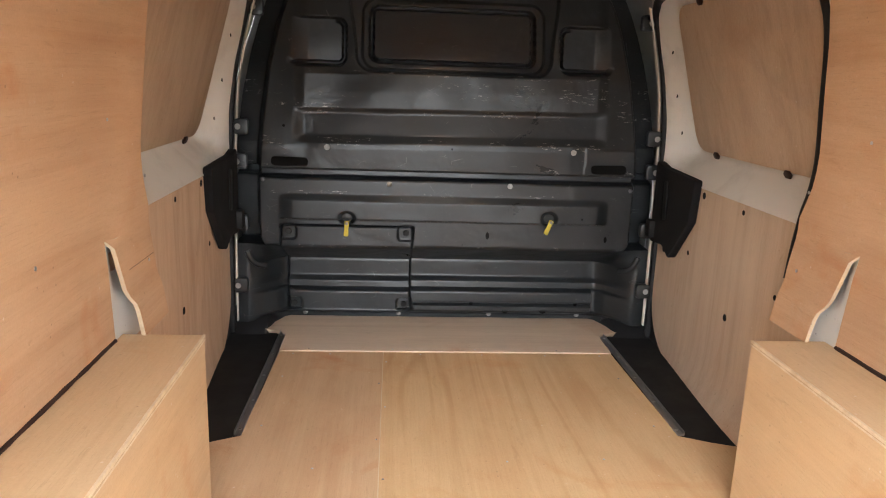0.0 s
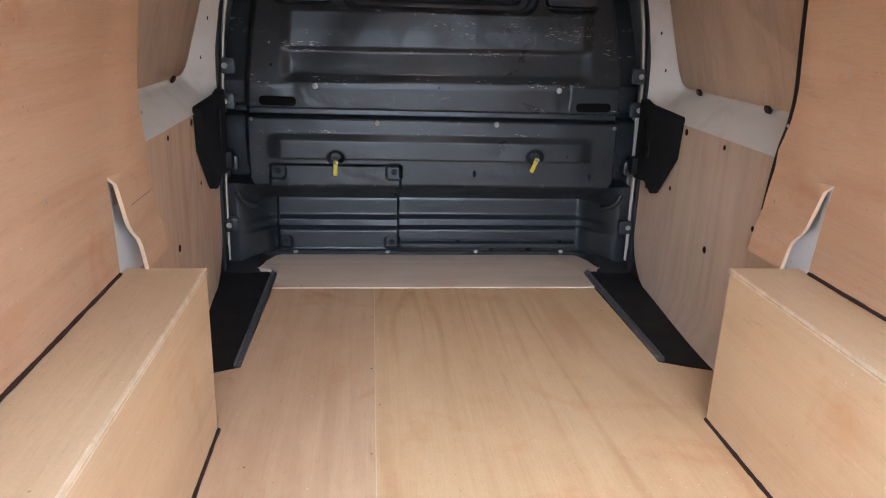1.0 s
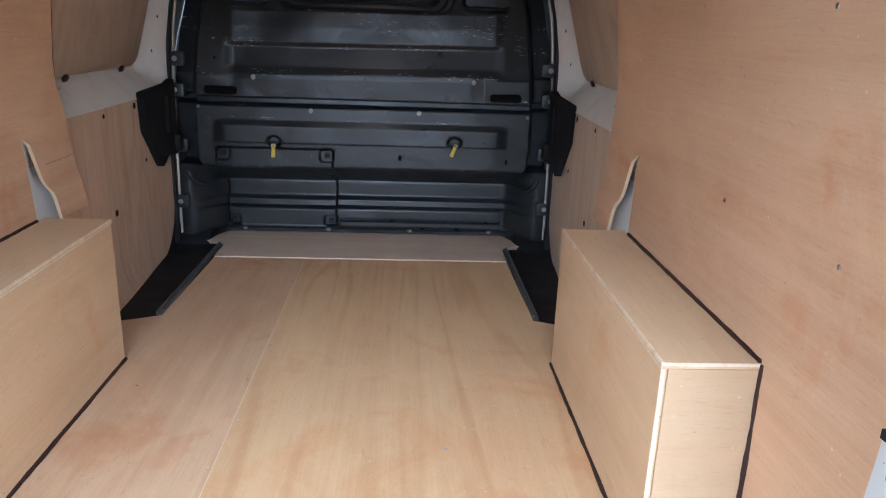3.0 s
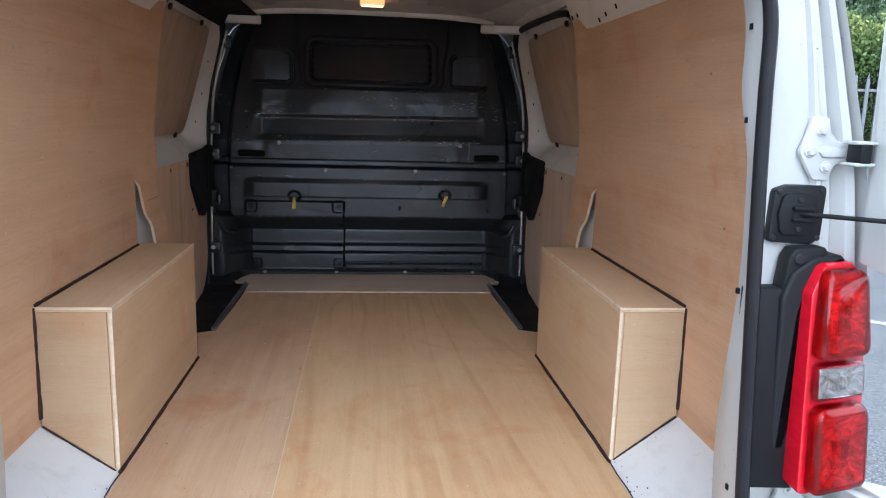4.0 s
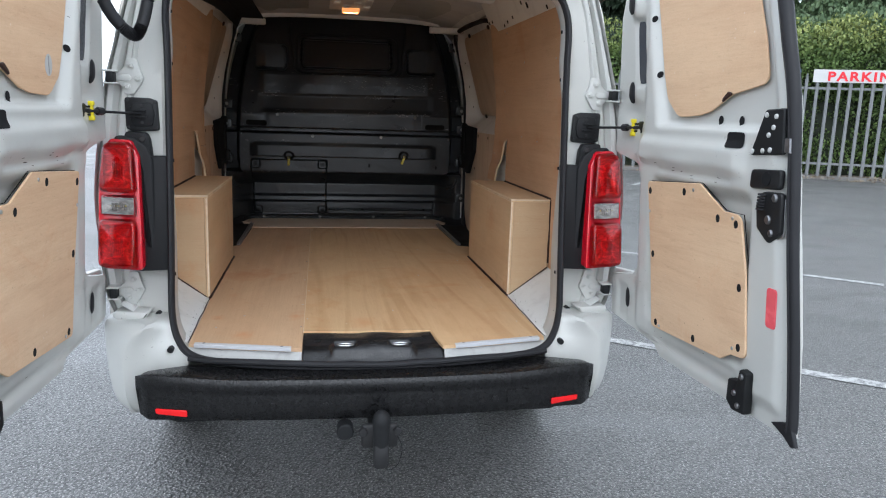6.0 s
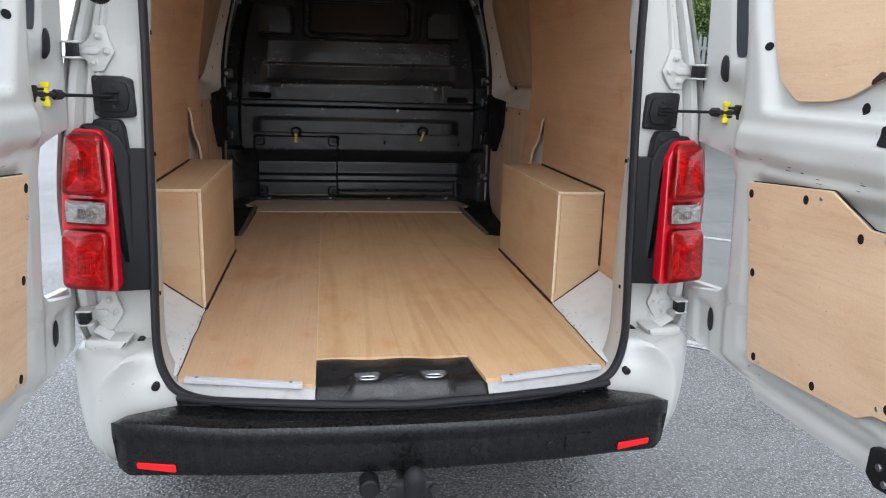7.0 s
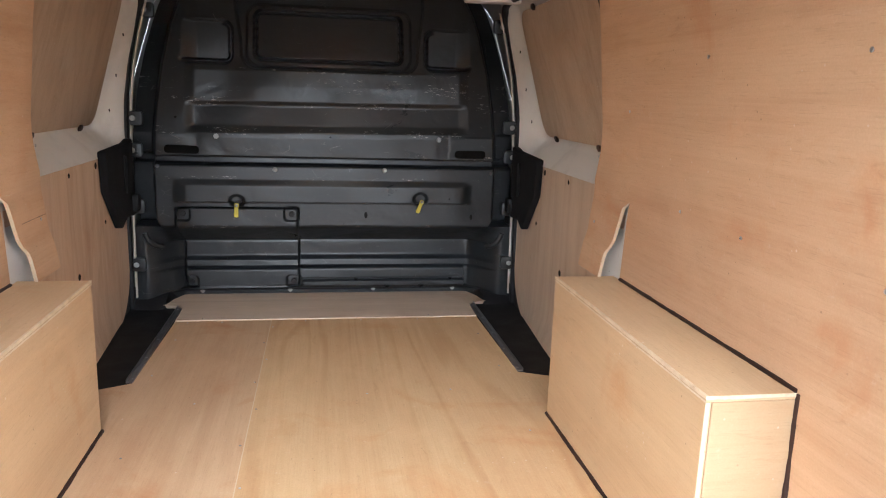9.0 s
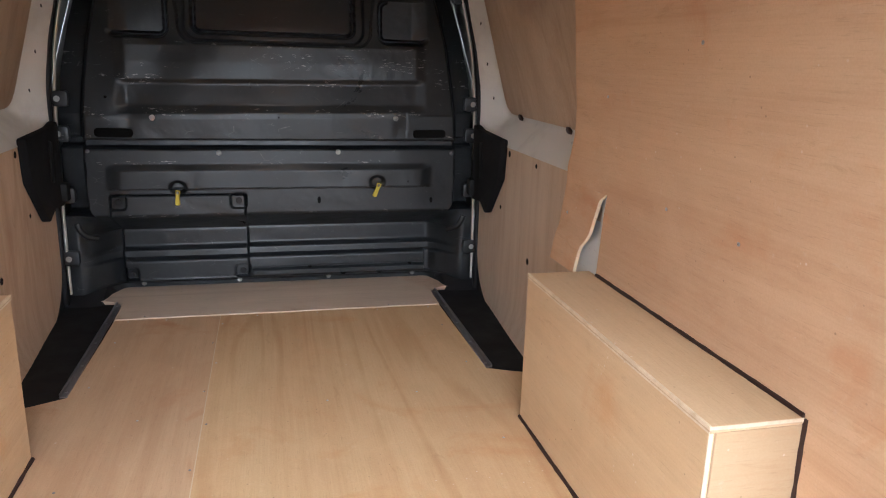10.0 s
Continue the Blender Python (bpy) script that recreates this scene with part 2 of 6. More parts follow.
def painted(name, base, rough=0.35, dirt=(0.20, 0.18, 0.15), amount=0.35, coat=0.0, scale=6.0, chips=0.0):
    n = Nodes(name)
    cloud = n.noise((scale, scale, scale), 6, 0.65, 0.4)
    grain = n.noise((90, 90, 90), 4, 0.7)
    col = n.mix(n.ramp(cloud, (0.5, 0.0), (0.8, amount)), base, dirt)
    col = n.mix(n.ramp(grain, (0.64, 0.0), (0.78, amount)), col, dirt)
    if chips:
        speck = n.noise((75, 75, 130), 4, 0.65, 0.6, (4, 1, 2))
        spot = n.noise((5, 5, 5), 3, 0.6, 0.0, (7, 3, 1))
        mark = n.calc("MULTIPLY", n.ramp(speck, (0.665, 0.0), (0.69, 1.0)), n.ramp(spot, (0.52, 0.0), (0.60, chips)))
        col = n.mix(mark, col, (0.06, 0.055, 0.05))
    n.set(Base_Color=col, Roughness=n.ramp(cloud, (0.3, rough), (0.75, rough + 0.18)), Coat_Weight=coat, Coat_Roughness=0.08)
    n.bump(n.noise((14, 14, 14), 3, 0.5), 0.0015, 0.25)
    return n.mat


def plastic(name, base, rough=0.45, grain=600.0, spots=0.0, spot_colour=(0.3, 0.3, 0.3)):
    n = Nodes(name)
    cloud = n.noise((9, 9, 9), 5, 0.6, 0.3)
    col = n.mix(n.ramp(cloud, (0.4, 0.0), (0.75, 0.5)), base, tuple(c * 1.5 + 0.002 for c in base))
    if spots:
        col = n.mix(n.ramp(n.noise((70, 70, 70), 5, 0.7), (0.66, 0.0), (0.75, spots)), col, spot_colour)
    n.set(Base_Color=col, Roughness=n.ramp(cloud, (0.3, rough - 0.08), (0.75, rough + 0.12)), Specular_IOR_Level=0.26)
    n.bump(n.noise((grain, grain, grain), 2, 0.5), 0.0004, 0.5)
    return n.mat


def metal(name, base, rough=0.3, brushed=None):
    n = Nodes(name)
    f = n.noise(along(brushed, 300, 6), 3) if brushed else n.noise((60, 60, 60), 4, 0.6)
    n.set(Base_Color=n.ramp(f, (0.3, tuple(c * 0.75 for c in base)), (0.7, base)), Metallic=1.0, Roughness=n.ramp(f, (0.3, rough - 0.08), (0.7, rough + 0.12)))
    n.bump(f, 0.0002, 0.5)
    return n.mat


ply_floor_left = plywood("plywood_floor_left", "y", (0.575, 0.390, 0.236), (0.516, 0.331, 0.192), (0.378, 0.206, 0.108), 1.0, 0.35, 0.5, 0.58, 0.25, 70.0, ((-0.43, 0.12, 0.055, 0.62), (-0.54, 0.33, 0.035, 0.5), (-0.265, 0.33, 0.045, 0.55), (-0.52, 0.66, 0.03, 0.35), (-0.35, 0.95, 0.05, 0.25)))
ply_floor_right = plywood("plywood_floor_right", "y", (0.612, 0.420, 0.232), (0.560, 0.356, 0.190), (0.424, 0.225, 0.098), 2.0, 1.0, 0.5, 0.40, 0.28, 72.0, ((-0.02, 0.25, 0.075, 0.45), (0.32, 0.55, 0.06, 0.22), (0.10, 0.62, 0.05, 0.2)))
ply_floor_front = plywood("plywood_floor_front", "x", (0.650, 0.525, 0.41), (0.585, 0.465, 0.36), (0.371, 0.276, 0.196), 3.0, 0.2)
ply_side = plywood("plywood_side", "y", (0.640, 0.425, 0.260), (0.585, 0.365, 0.216), (0.458, 0.245, 0.130), 4.0, 0.5, 0.55, 0.5, 0.40)
ply_lower = plywood("plywood_lower", "z", (0.640, 0.510, 0.385), (0.590, 0.445, 0.325), (0.400, 0.262, 0.172), 5.0, 0.45, 0.6, 0.30, 0.34, 60.0)
ply_lower_warm = plywood("plywood_lower_warm", "z", (0.640, 0.470, 0.330), (0.585, 0.400, 0.265), (0.375, 0.215, 0.125), 5.6, 0.6, 0.6, 0.36, 0.36, 60.0)
ply_window = plywood("plywood_window", "z", (0.600, 0.465, 0.340), (0.545, 0.405, 0.288), (0.350, 0.228, 0.146), 6.0, 0.6, 0.6, 0.3, 0.30, 60.0)
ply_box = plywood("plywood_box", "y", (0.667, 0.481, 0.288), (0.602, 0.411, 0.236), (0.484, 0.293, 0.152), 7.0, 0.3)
# same ply as the box, colour darkened to offset daylight falling on the ends
ply_box_end_dimmed = plywood("plywood_box_end_dimmed", "x", (0.516, 0.374, 0.228), (0.473, 0.327, 0.191), (0.457, 0.276, 0.144), 8.0, 0.3)
ply_door = plywood("plywood_door", "y", (0.706, 0.506, 0.326), (0.635, 0.426, 0.266), (0.484, 0.264, 0.143), 9.0, 0.5, 0.5, 0.5, 0.40)
ply_edge = plywood("plywood_edge", "y", (0.62, 0.50, 0.345), (0.69, 0.56, 0.39), (0.50, 0.37, 0.24), 10.0, 0.2, 0.7)


def sawn_edge():
    """Pale end grain with thin brown glue lines between the layers."""
    n = Nodes("sawn_plywood")
    rag = n.noise((30, 30, 30), 5, 0.7)
    col = n.ramp(rag, (0.3, (0.60, 0.46, 0.30)), (0.6, (0.76, 0.63, 0.46)), (0.8, (0.66, 0.52, 0.36)))
    torn = n.noise((14, 14, 14), 4, 0.7, 0.4, (3, 1, 2))
    glue = n.calc("LESS_THAN", n.calc("ABSOLUTE", n.calc("SUBTRACT", n.axis("Z"), 1.0243)), n.ramp(torn, (0.35, 0.0003), (0.7, 0.0022)))
    col = n.mix(n.calc("MULTIPLY", glue, 0.5), col, (0.40, 0.24, 0.12))
    n.set(Base_Color=col, Roughness=0.75)
    n.bump(rag, 0.001, 0.5)
    return n.mat


sawn_ply = sawn_edge()

white_paint = painted("white_paint", (0.525, 0.528, 0.500), 0.30, (0.42, 0.41, 0.38), 0.24, 0.4, 6.0, 0.8)
cream_paint = painted("cream_paint", (0.80, 0.77, 0.71), 0.38, (0.34, 0.30, 0.26), 0.38)
worn_paint = painted("worn_white_paint", (0.72, 0.725, 0.70), 0.42, (0.34, 0.32, 0.29), 0.36, 0.0, 12.0, 1.0)
roof_paint = painted("roof_paint", (0.62, 0.60, 0.58), 0.40, (0.3, 0.27, 0.25), 0.35)
rubber = plastic("black_rubber", (0.016, 0.016, 0.018), 0.5, 300, 0.25, (0.12, 0.115, 0.11))
black_plastic = plastic("black_plastic", (0.009, 0.0095, 0.0105), 0.58, 700)
grey_plastic = plastic("dark_grey_plastic", (0.012, 0.0125, 0.0135), 0.45, 500)


def scuffed_plastic():
    n = Nodes("scuffed_black_plastic")
    dents = n.noise((22, 34, 22), 5, 0.65, 0.8)
    rub = n.noise((60, 90, 60), 5, 0.7)
    col = n.mix(n.ramp(rub, (0.56, 0.0), (0.72, 0.5)), (0.011, 0.011, 0.012), (0.06, 0.06, 0.06))
    n.set(Base_Color=col, Roughness=n.ramp(dents, (0.4, 0.28), (0.65, 0.5)), Specular_IOR_Level=0.45)
    n.bump(dents, 0.006, 0.6)
    return n.mat


worn_plastic = scuffed_plastic()
mat_rubber = plastic("well_rubber", (0.010, 0.010, 0.011), 0.65, 180, 0.25, (0.08, 0.075, 0.07))
felt = plastic("black_felt", (0.008, 0.008, 0.009), 0.95, 400)
hollow = plastic("dark_hollow", (0.0012, 0.0012, 0.0013), 0.95, 400)
dirt_grey = plastic("grey_brown_dirt", (0.085, 0.07, 0.058), 0.8, 80)
sealant = plastic("dark_brown_sealant", (0.034, 0.016, 0.012), 0.5, 80)
bright_steel = metal("zinc_steel", (0.62, 0.63, 0.65), 0.32)
dark_steel = metal("dull_steel", (0.30, 0.30, 0.31), 0.42)
aluminium = painted("brushed_aluminium", (0.50, 0.51, 0.53), 0.35, (0.22, 0.22, 0.22), 0.3, 0.0, 30.0)
sill_paint = painted("sill_paint", (0.36, 0.36, 0.35), 0.45, (0.16, 0.15, 0.13), 0.5, 0.0, 20.0, 1.0)
zinc = painted("zinc_bolt", (0.36, 0.36, 0.35), 0.45, (0.12, 0.11, 0.10), 0.5, 0.0, 60.0)
strip_metal = metal("grey_strip", (0.40, 0.40, 0.41), 0.42, "y")
yellow_plastic = plastic("yellow_plastic", (0.72, 0.60, 0.02), 0.4)
hook_yellow = plastic("yellow_hook", (0.55, 0.45, 0.06), 0.45, 300, 0.3, (0.2, 0.18, 0.1))
red_reflector = plastic("red_reflector", (0.62, 0.012, 0.014), 0.15)
pink_reflector = plastic("faded_red_reflector", (0.70, 0.10, 0.12), 0.25)


def bulkhead_paint():
    n = Nodes("black_bulkhead_paint")
    cloud = n.noise((5, 5, 5), 5, 0.6, 0.4)
    fine = n.noise((220, 220, 220), 3, 0.6)
    col = n.ramp(cloud, (0.3, (0.0155, 0.0183, 0.0210)), (0.75, (0.0245, 0.0284, 0.0320)))
    dusty = n.noise((60, 60, 130), 6, 0.75, 0.4, (3, 0, 1))
    col = n.mix(n.ramp(dusty, (0.60, 0.0), (0.74, 0.32)), col, (0.16, 0.15, 0.14))
    # rubbed-through marks, long and level, where loads have slid
    z = n.axis("Z")
    worn = n.noise((34, 34, 190), 5, 0.72, 0.35, (1.3, 0, 4.1))
    patch = n.noise((7, 7, 9), 4, 0.6, 0.0, (8, 0, 2))
    bands = None
    for level, reach in ((1.474, 0.010), (1.455, 0.007), (1.352, 0.014), (1.258, 0.012), (1.162, 0.007), (1.535, 0.03), (0.963, 0.006), (1.592, 0.008)):
        near = n.calc("LESS_THAN", n.calc("ABSOLUTE", n.calc("SUBTRACT", z, level)), reach)
        bands = near if bands is None else n.calc("MAXIMUM", bands, near)
    mark = n.calc("MULTIPLY", n.calc("MULTIPLY", n.ramp(worn, (0.585, 0.0), (0.62, 1.0)), n.ramp(patch, (0.53, 0.0), (0.57, 1.0))), bands)
    col = n.mix(n.calc("MULTIPLY", mark, 0.85), col, (0.42, 0.40, 0.38))
    scratch = n.voronoi((11, 11, 24), "DISTANCE_TO_EDGE", (0.4, 0, 0.2))
    keep = n.noise((16, 16, 16), 3, 0.6, 0.0, (2, 2, 7))
    hair = n.calc("MULTIPLY", n.ramp(scratch, (0.0, 1.0), (0.012, 0.0)), n.ramp(keep, (0.60, 0.0), (0.64, 0.5)))
    col = n.mix(hair, col, (0.25, 0.24, 0.23))
    n.set(Base_Color=col, Roughness=n.ramp(n.mix(0.12, cloud, dusty), (0.3, 0.26), (0.75, 0.46)), Specular_IOR_Level=0.5)
    n.bump(n.mix(0.012, n.noise((5, 5, 5), 3, 0.5, 0.4), fine), 0.016, 0.6)
    return n.mat


black_bulkhead = bulkhead_paint()


def wet_asphalt():
    n = Nodes("wet_asphalt")
    stone = n.voronoi((85, 85, 85))
    grit = n.noise((170, 170, 170), 4, 0.7)
    broad = n.noise((0.5, 0.5, 0.5), 6, 0.6, 0.6)
    col = n.ramp(stone, (0.10, (0.190, 0.188, 0.180)), (0.40, (0.088, 0.087, 0.083)), (0.75, (0.022, 0.022, 0.0215)))
    col = n.mix(n.ramp(grit, (0.55, 0.0), (0.68, 0.7)), col, (0.22, 0.217, 0.208))
    wet = n.noise((0.5, 1.5, 1.0), 5, 0.6, 1.0, (4, 2, 0))
    col = n.mix(n.ramp(wet, (0.56, 0.0), (0.64, 0.5)), col, (0.046, 0.046, 0.045))
    # sparkle of the wet ground, painted into the colour as pale specks
    painted_glint = n.noise((105, 105, 105), 2, 0.5, 0.0, (5, 5, 5))
    col = n.mix(n.ramp(painted_glint, (0.60, 0.0), (0.65, 0.8)), col, (0.44, 0.43, 0.41))
    n.set(Base_Color=col, Roughness=n.ramp(broad, (0.36, 0.34), (0.62, 0.50)), Specular_IOR_Level=0.8, Coat_Weight=n.ramp(wet, (0.50, 0.12), (0.66, 0.40)), Coat_Roughness=0.25)
    n.bump(n.mix(0.35, stone, grit), 0.011, 0.8)
    return n.mat


asphalt = wet_asphalt()


def worn_line_paint():
    n = Nodes("road_line_paint")
    chips = n.noise((22, 22, 22), 6, 0.75)
    n.set(Base_Color=n.ramp(chips, (0.40, (0.12, 0.12, 0.12)), (0.54, (0.42, 0.42, 0.41))), Roughness=0.5)
    n.bump(n.noise((170, 170, 170), 3), 0.004, 0.5)
    return n.mat


line_paint = worn_line_paint()


def lens_red():
    n = Nodes("red_lamp_lens")
    ribs = n.noise((60, 60, 240), 2, 0.5)
    cell = n.noise((26, 26, 70), 3, 0.5, 0.6)
    n.set(Base_Color=n.ramp(cell, (0.30, (0.58, 0.003, 0.016)), (0.70, (0.44, 0.002, 0.011))), Roughness=0.22, Specular_IOR_Level=0.35, Coat_Weight=0.6, Coat_Roughness=0.04, Subsurface_Weight=0.0)
    n.bump(cell, 0.001, 0.15)
    return n.mat


def lens_clear():
    n = Nodes("clear_lamp_lens")
    ribs = n.noise((120, 30, 18), 2, 0.5)
    n.set(Base_Color=n.ramp(ribs, (0.3, (0.16, 0.13, 0.11)), (0.55, (0.30, 0.27, 0.25)), (0.75, (0.44, 0.38, 0.34))), Metallic=0.3, Roughness=0.22, Coat_Weight=0.9, Coat_Roughness=0.03)
    n.bump(ribs, 0.0012, 0.4)
    return n.mat


red_lens, clear_lens = lens_red(), lens_clear()


def ribbed_optic():
    n = Nodes("red_lamp_optic")
    ribs = n.noise((260, 260, 14), 2, 0.5)
    facet = n.noise((40, 40, 55), 2, 0.5, 0.5)
    col = n.ramp(ribs, (0.35, (0.22, 0.001, 0.006)), (0.65, (0.62, 0.006, 0.024)))
    col = n.mix(n.ramp(facet, (0.58, 0.0), (0.66, 0.6)), col, (0.85, 0.06, 0.08))
    n.set(Base_Color=col, Roughness=0.25, Specular_IOR_Level=0.4)
    n.bump(ribs, 0.002, 0.4)
    return n.mat


red_optic = ribbed_optic()


def tinted_glass(name, tint):
    """Clear moulded plastic: tinted see-through, with a gloss that grows towards the edges."""
    n = Nodes(name)
    t = n.tree
    see = t.nodes.new("ShaderNodeBsdfTransparent")
    see.inputs["Color"].default_value = (*tint, 1)
    gloss = t.nodes.new("ShaderNodeBsdfGlossy")
    gloss.inputs["Roughness"].default_value = 0.06
    fres = t.nodes.new("ShaderNodeFresnel")
    fres.inputs["IOR"].default_value = 1.5
    both = t.nodes.new("ShaderNodeMixShader")
    t.links.new(fres.outputs[0], both.inputs[0])
    t.links.new(see.outputs[0], both.inputs[1])
    t.links.new(gloss.outputs[0], both.inputs[2])
    t.links.new(both.outputs[0], t.nodes["Material Output"].inputs["Surface"])
    t.nodes.remove(n.bsdf)
    return n.mat


red_glass = tinted_glass("red_lens_plastic", (0.98, 0.13, 0.15))
clear_glass = tinted_glass("clear_lens_plastic", (0.93, 0.93, 0.93))


def reflector(name, base, rough, metallic):
    n = Nodes(name)
    # uneven dark and bright tone stands in for the bowl's shade and highlights
    cell = n.noise((38, 38, 60), 3, 0.6, 1.2)
    n.set(Base_Color=n.ramp(cell, (0.30, tuple(c * 0.30 for c in base)), (0.50, tuple(c * 0.65 for c in base)), (0.68, base)), Metallic=metallic, Roughness=rough)
    return n.mat


lamp_silver = reflector("red_lit_reflector", (0.97, 0.46, 0.46), 0.30, 0.15)
pale_silver = reflector("pale_reflector", (0.74, 0.70, 0.67), 0.25, 0.15)


def glow(name, colour, strength):
    n = Nodes(name)
    n.set(Base_Color=colour, Emission_Color=colour, Emission_Strength=strength)
    return n.mat


def leaf_stuff(name, dark, light, young=None):
    n = Nodes(name)
    info = n.tree.nodes.new("ShaderNodeNewGeometry")
    patch = n.noise((0.9, 0.9, 0.9), 3)
    col = n.mix(info.outputs["Random Per Island"], dark, light)
    col = n.mix(n.ramp(patch, (0.4, 0.0), (0.7, 0.5)), col, tuple(c * 0.45 for c in dark))
    if young:
        col = n.mix(n.calc("MULTIPLY", n.ramp(n.calc("MULTIPLY", n.axis("Z"), 0.2), (0.62, 0.0), (0.78, 0.8)), info.outputs["Random Per Island"]), col, young)
    n.set(Base_Color=col, Roughness=0.55, Specular_IOR_Level=0.3)
    return n.mat


hedge_leaf = leaf_stuff("hedge_leaf", (0.055, 0.095, 0.026), (0.150, 0.225, 0.060), (0.34, 0.36, 0.11))
tree_leaf = leaf_stuff("tree_leaf", (0.075, 0.125, 0.06), (0.19, 0.26, 0.13))
pine_leaf = leaf_stuff("pine_leaf", (0.016, 0.032, 0.018), (0.04, 0.06, 0.032))
bark = painted("bark", (0.10, 0.075, 0.055), 0.85, (0.03, 0.025, 0.02), 0.6)
black_iron = painted("black_iron", (0.011, 0.011, 0.012), 0.5, (0.03, 0.026, 0.023), 0.4)
galvanised = painted("galvanised_steel", (0.17, 0.178, 0.18), 0.55, (0.10, 0.10, 0.10), 0.4)
sign_white = painted("sign_white", (0.50, 0.50, 0.49), 0.4, (0.4, 0.4, 0.38), 0.2)
sign_red = plastic("sign_red", (0.62, 0.02, 0.03), 0.4)
kerb_stone = painted("kerb_concrete", (0.15, 0.145, 0.135), 0.8, (0.12, 0.11, 0.10), 0.5)
soil = painted("gravel_verge", (0.16, 0.13, 0.10), 0.9, (0.05, 0.045, 0.035), 0.7, 0.0, 30.0)

# ---- load floor ----
FLOOR = 0.62
SIDES = (-1, 1)


def flat_board(outline, z0, z1, bevel=0.0006):
    return prism(BM(), outline, lambda u, v, w: (u, v, z0 + w), z1 - z0, bevel)


def shell(bm, point, us, vs, push, rim_slot=0):
    """A bent board: point(u, v) on one face, pushed by the vector push for the other; rim_slot: the material of its edge."""
    push = Vector(push)
    grids = []
    for k in (0, 1):
        grids.append([[bm.verts.new(Vector(point(u, v)) + push * k) for u in us] for v in vs])
    for g in grids:
        for a, b in zip(g, g[1:]):
            for i in range(len(us) - 1):
                bm.faces.new((a[i], a[i + 1], b[i + 1], b[i]))
    a, b = grids
    rim = [(0, i) for i in range(len(us))] + [(j, len(us) - 1) for j in range(1, len(vs))]
    rim += [(len(vs) - 1, i) for i in range(len(us) - 2, -1, -1)] + [(j, 0) for j in range(len(vs) - 2, 0, -1)]
    for (j, i), (m, n) in zip(rim, rim[1:] + rim[:1]):
        bm.faces.new((a[j][i], a[m][n], b[m][n], b[j][i])).material_index = rim_slot
    return bm


floor = thing("floor", (0, 1.2, FLOOR - 0.012), "light brown plywood load floor of three boards", "floor", kind="structure")
def floor_end(x):
    return -0.05 + 0.08 * (x / 0.57) ** 2


left_edge = [(-0.23 - 0.052 * k, floor_end(-0.23 - 0.052 * k)) for k in range(1, 7)] + [(-0.594, floor_end(-0.594)), (-0.606, 0.62), (-0.61, 1.44), (-0.785, 1.445), (-0.785, 1.70), (-0.69, 1.735), (-0.612, 1.772), (-0.600, 2.39)]
part("board", flat_board([(-0.2340, 2.39), (-0.2340, floor_end(-0.234))] + left_edge, 0.608, FLOOR), ply_floor_left, floor)
right_edge = [(-x, y) for x, y in left_edge]
part("board", flat_board([(-0.2320, 2.39), (-0.2320, 0.148), (0.205, 0.136), (0.224, floor_end(0.224))] + right_edge, 0.608, FLOOR), ply_floor_right, floor)
half = [(0.601, 2.393), (0.601, 2.545), (0.64, 2.595), (0.70, 2.615), (0.785, 2.612), (0.785, 2.635), (0.72, 2.645), (0.66, 2.70), (0.632, 2.765), (0.60, 2.785)]
part("board", flat_board([(-x, y) for x, y in half[::-1]] + half, 0.609, 0.624), ply_floor_front, floor, "pale worn plywood strip at the bulkhead")
bm = BM()
slab(bm, -0.2342, -0.2318, 0.148, 2.389, 0.60, 0.6204)
slab(bm, -0.60, 0.60, 2.3895, 2.3935, 0.60, 0.6206)
part("sawn_joint", bm, ply_edge, floor, "pale sawn joint between boards")
bm = BM()
sheet(bm, lambda u, v: (u, v, 0.57), steps_of(-0.60, 0.60, 4), steps_of(0.0, 2.9, 6))
part("floor_pan", bm, roof_paint, floor)


def screw(bm, place, axis, r=0.004):
    disc(bm, place, axis, r, 0.0012, 10, 0.0004)


rng = random.Random(4)
spots = [(-0.222, y) for y in (2.30, 1.95, 1.55, 1.12, 0.72, 0.30)] + [(-0.243, y) for y in (2.12, 1.75, 1.33, 0.92, 0.5, 0.2)]
spots += [(x, 2.37) for x in (-0.55, -0.42, -0.1, 0.12, 0.35, 0.55)] + [(x, 2.41) for x in (-0.5, -0.2, 0.1, 0.4, 0.56)]
spots += [(s * (0.55 + rng.uniform(-0.03, 0.02)), y + rng.uniform(-0.05, 0.05)) for s in SIDES for y in (0.25, 0.8, 1.3, 1.8, 2.2)]
spots += [(x, 1.62 + rng.uniform(-0.05, 0.05)) for x in (-0.4, 0.1, 0.36)] + [(0.28, 1.0), (0.1, 0.4), (-0.45, 0.35)]
for x, y in spots:
    bm = BM()
    screw(bm, (x, y, FLOOR + (0.004 if y > 2.39 else 0)), (0, 0, 1), 0.0032)
    part("screw", bm, dark_steel if rng.random() < 0.2 else bright_steel, floor)

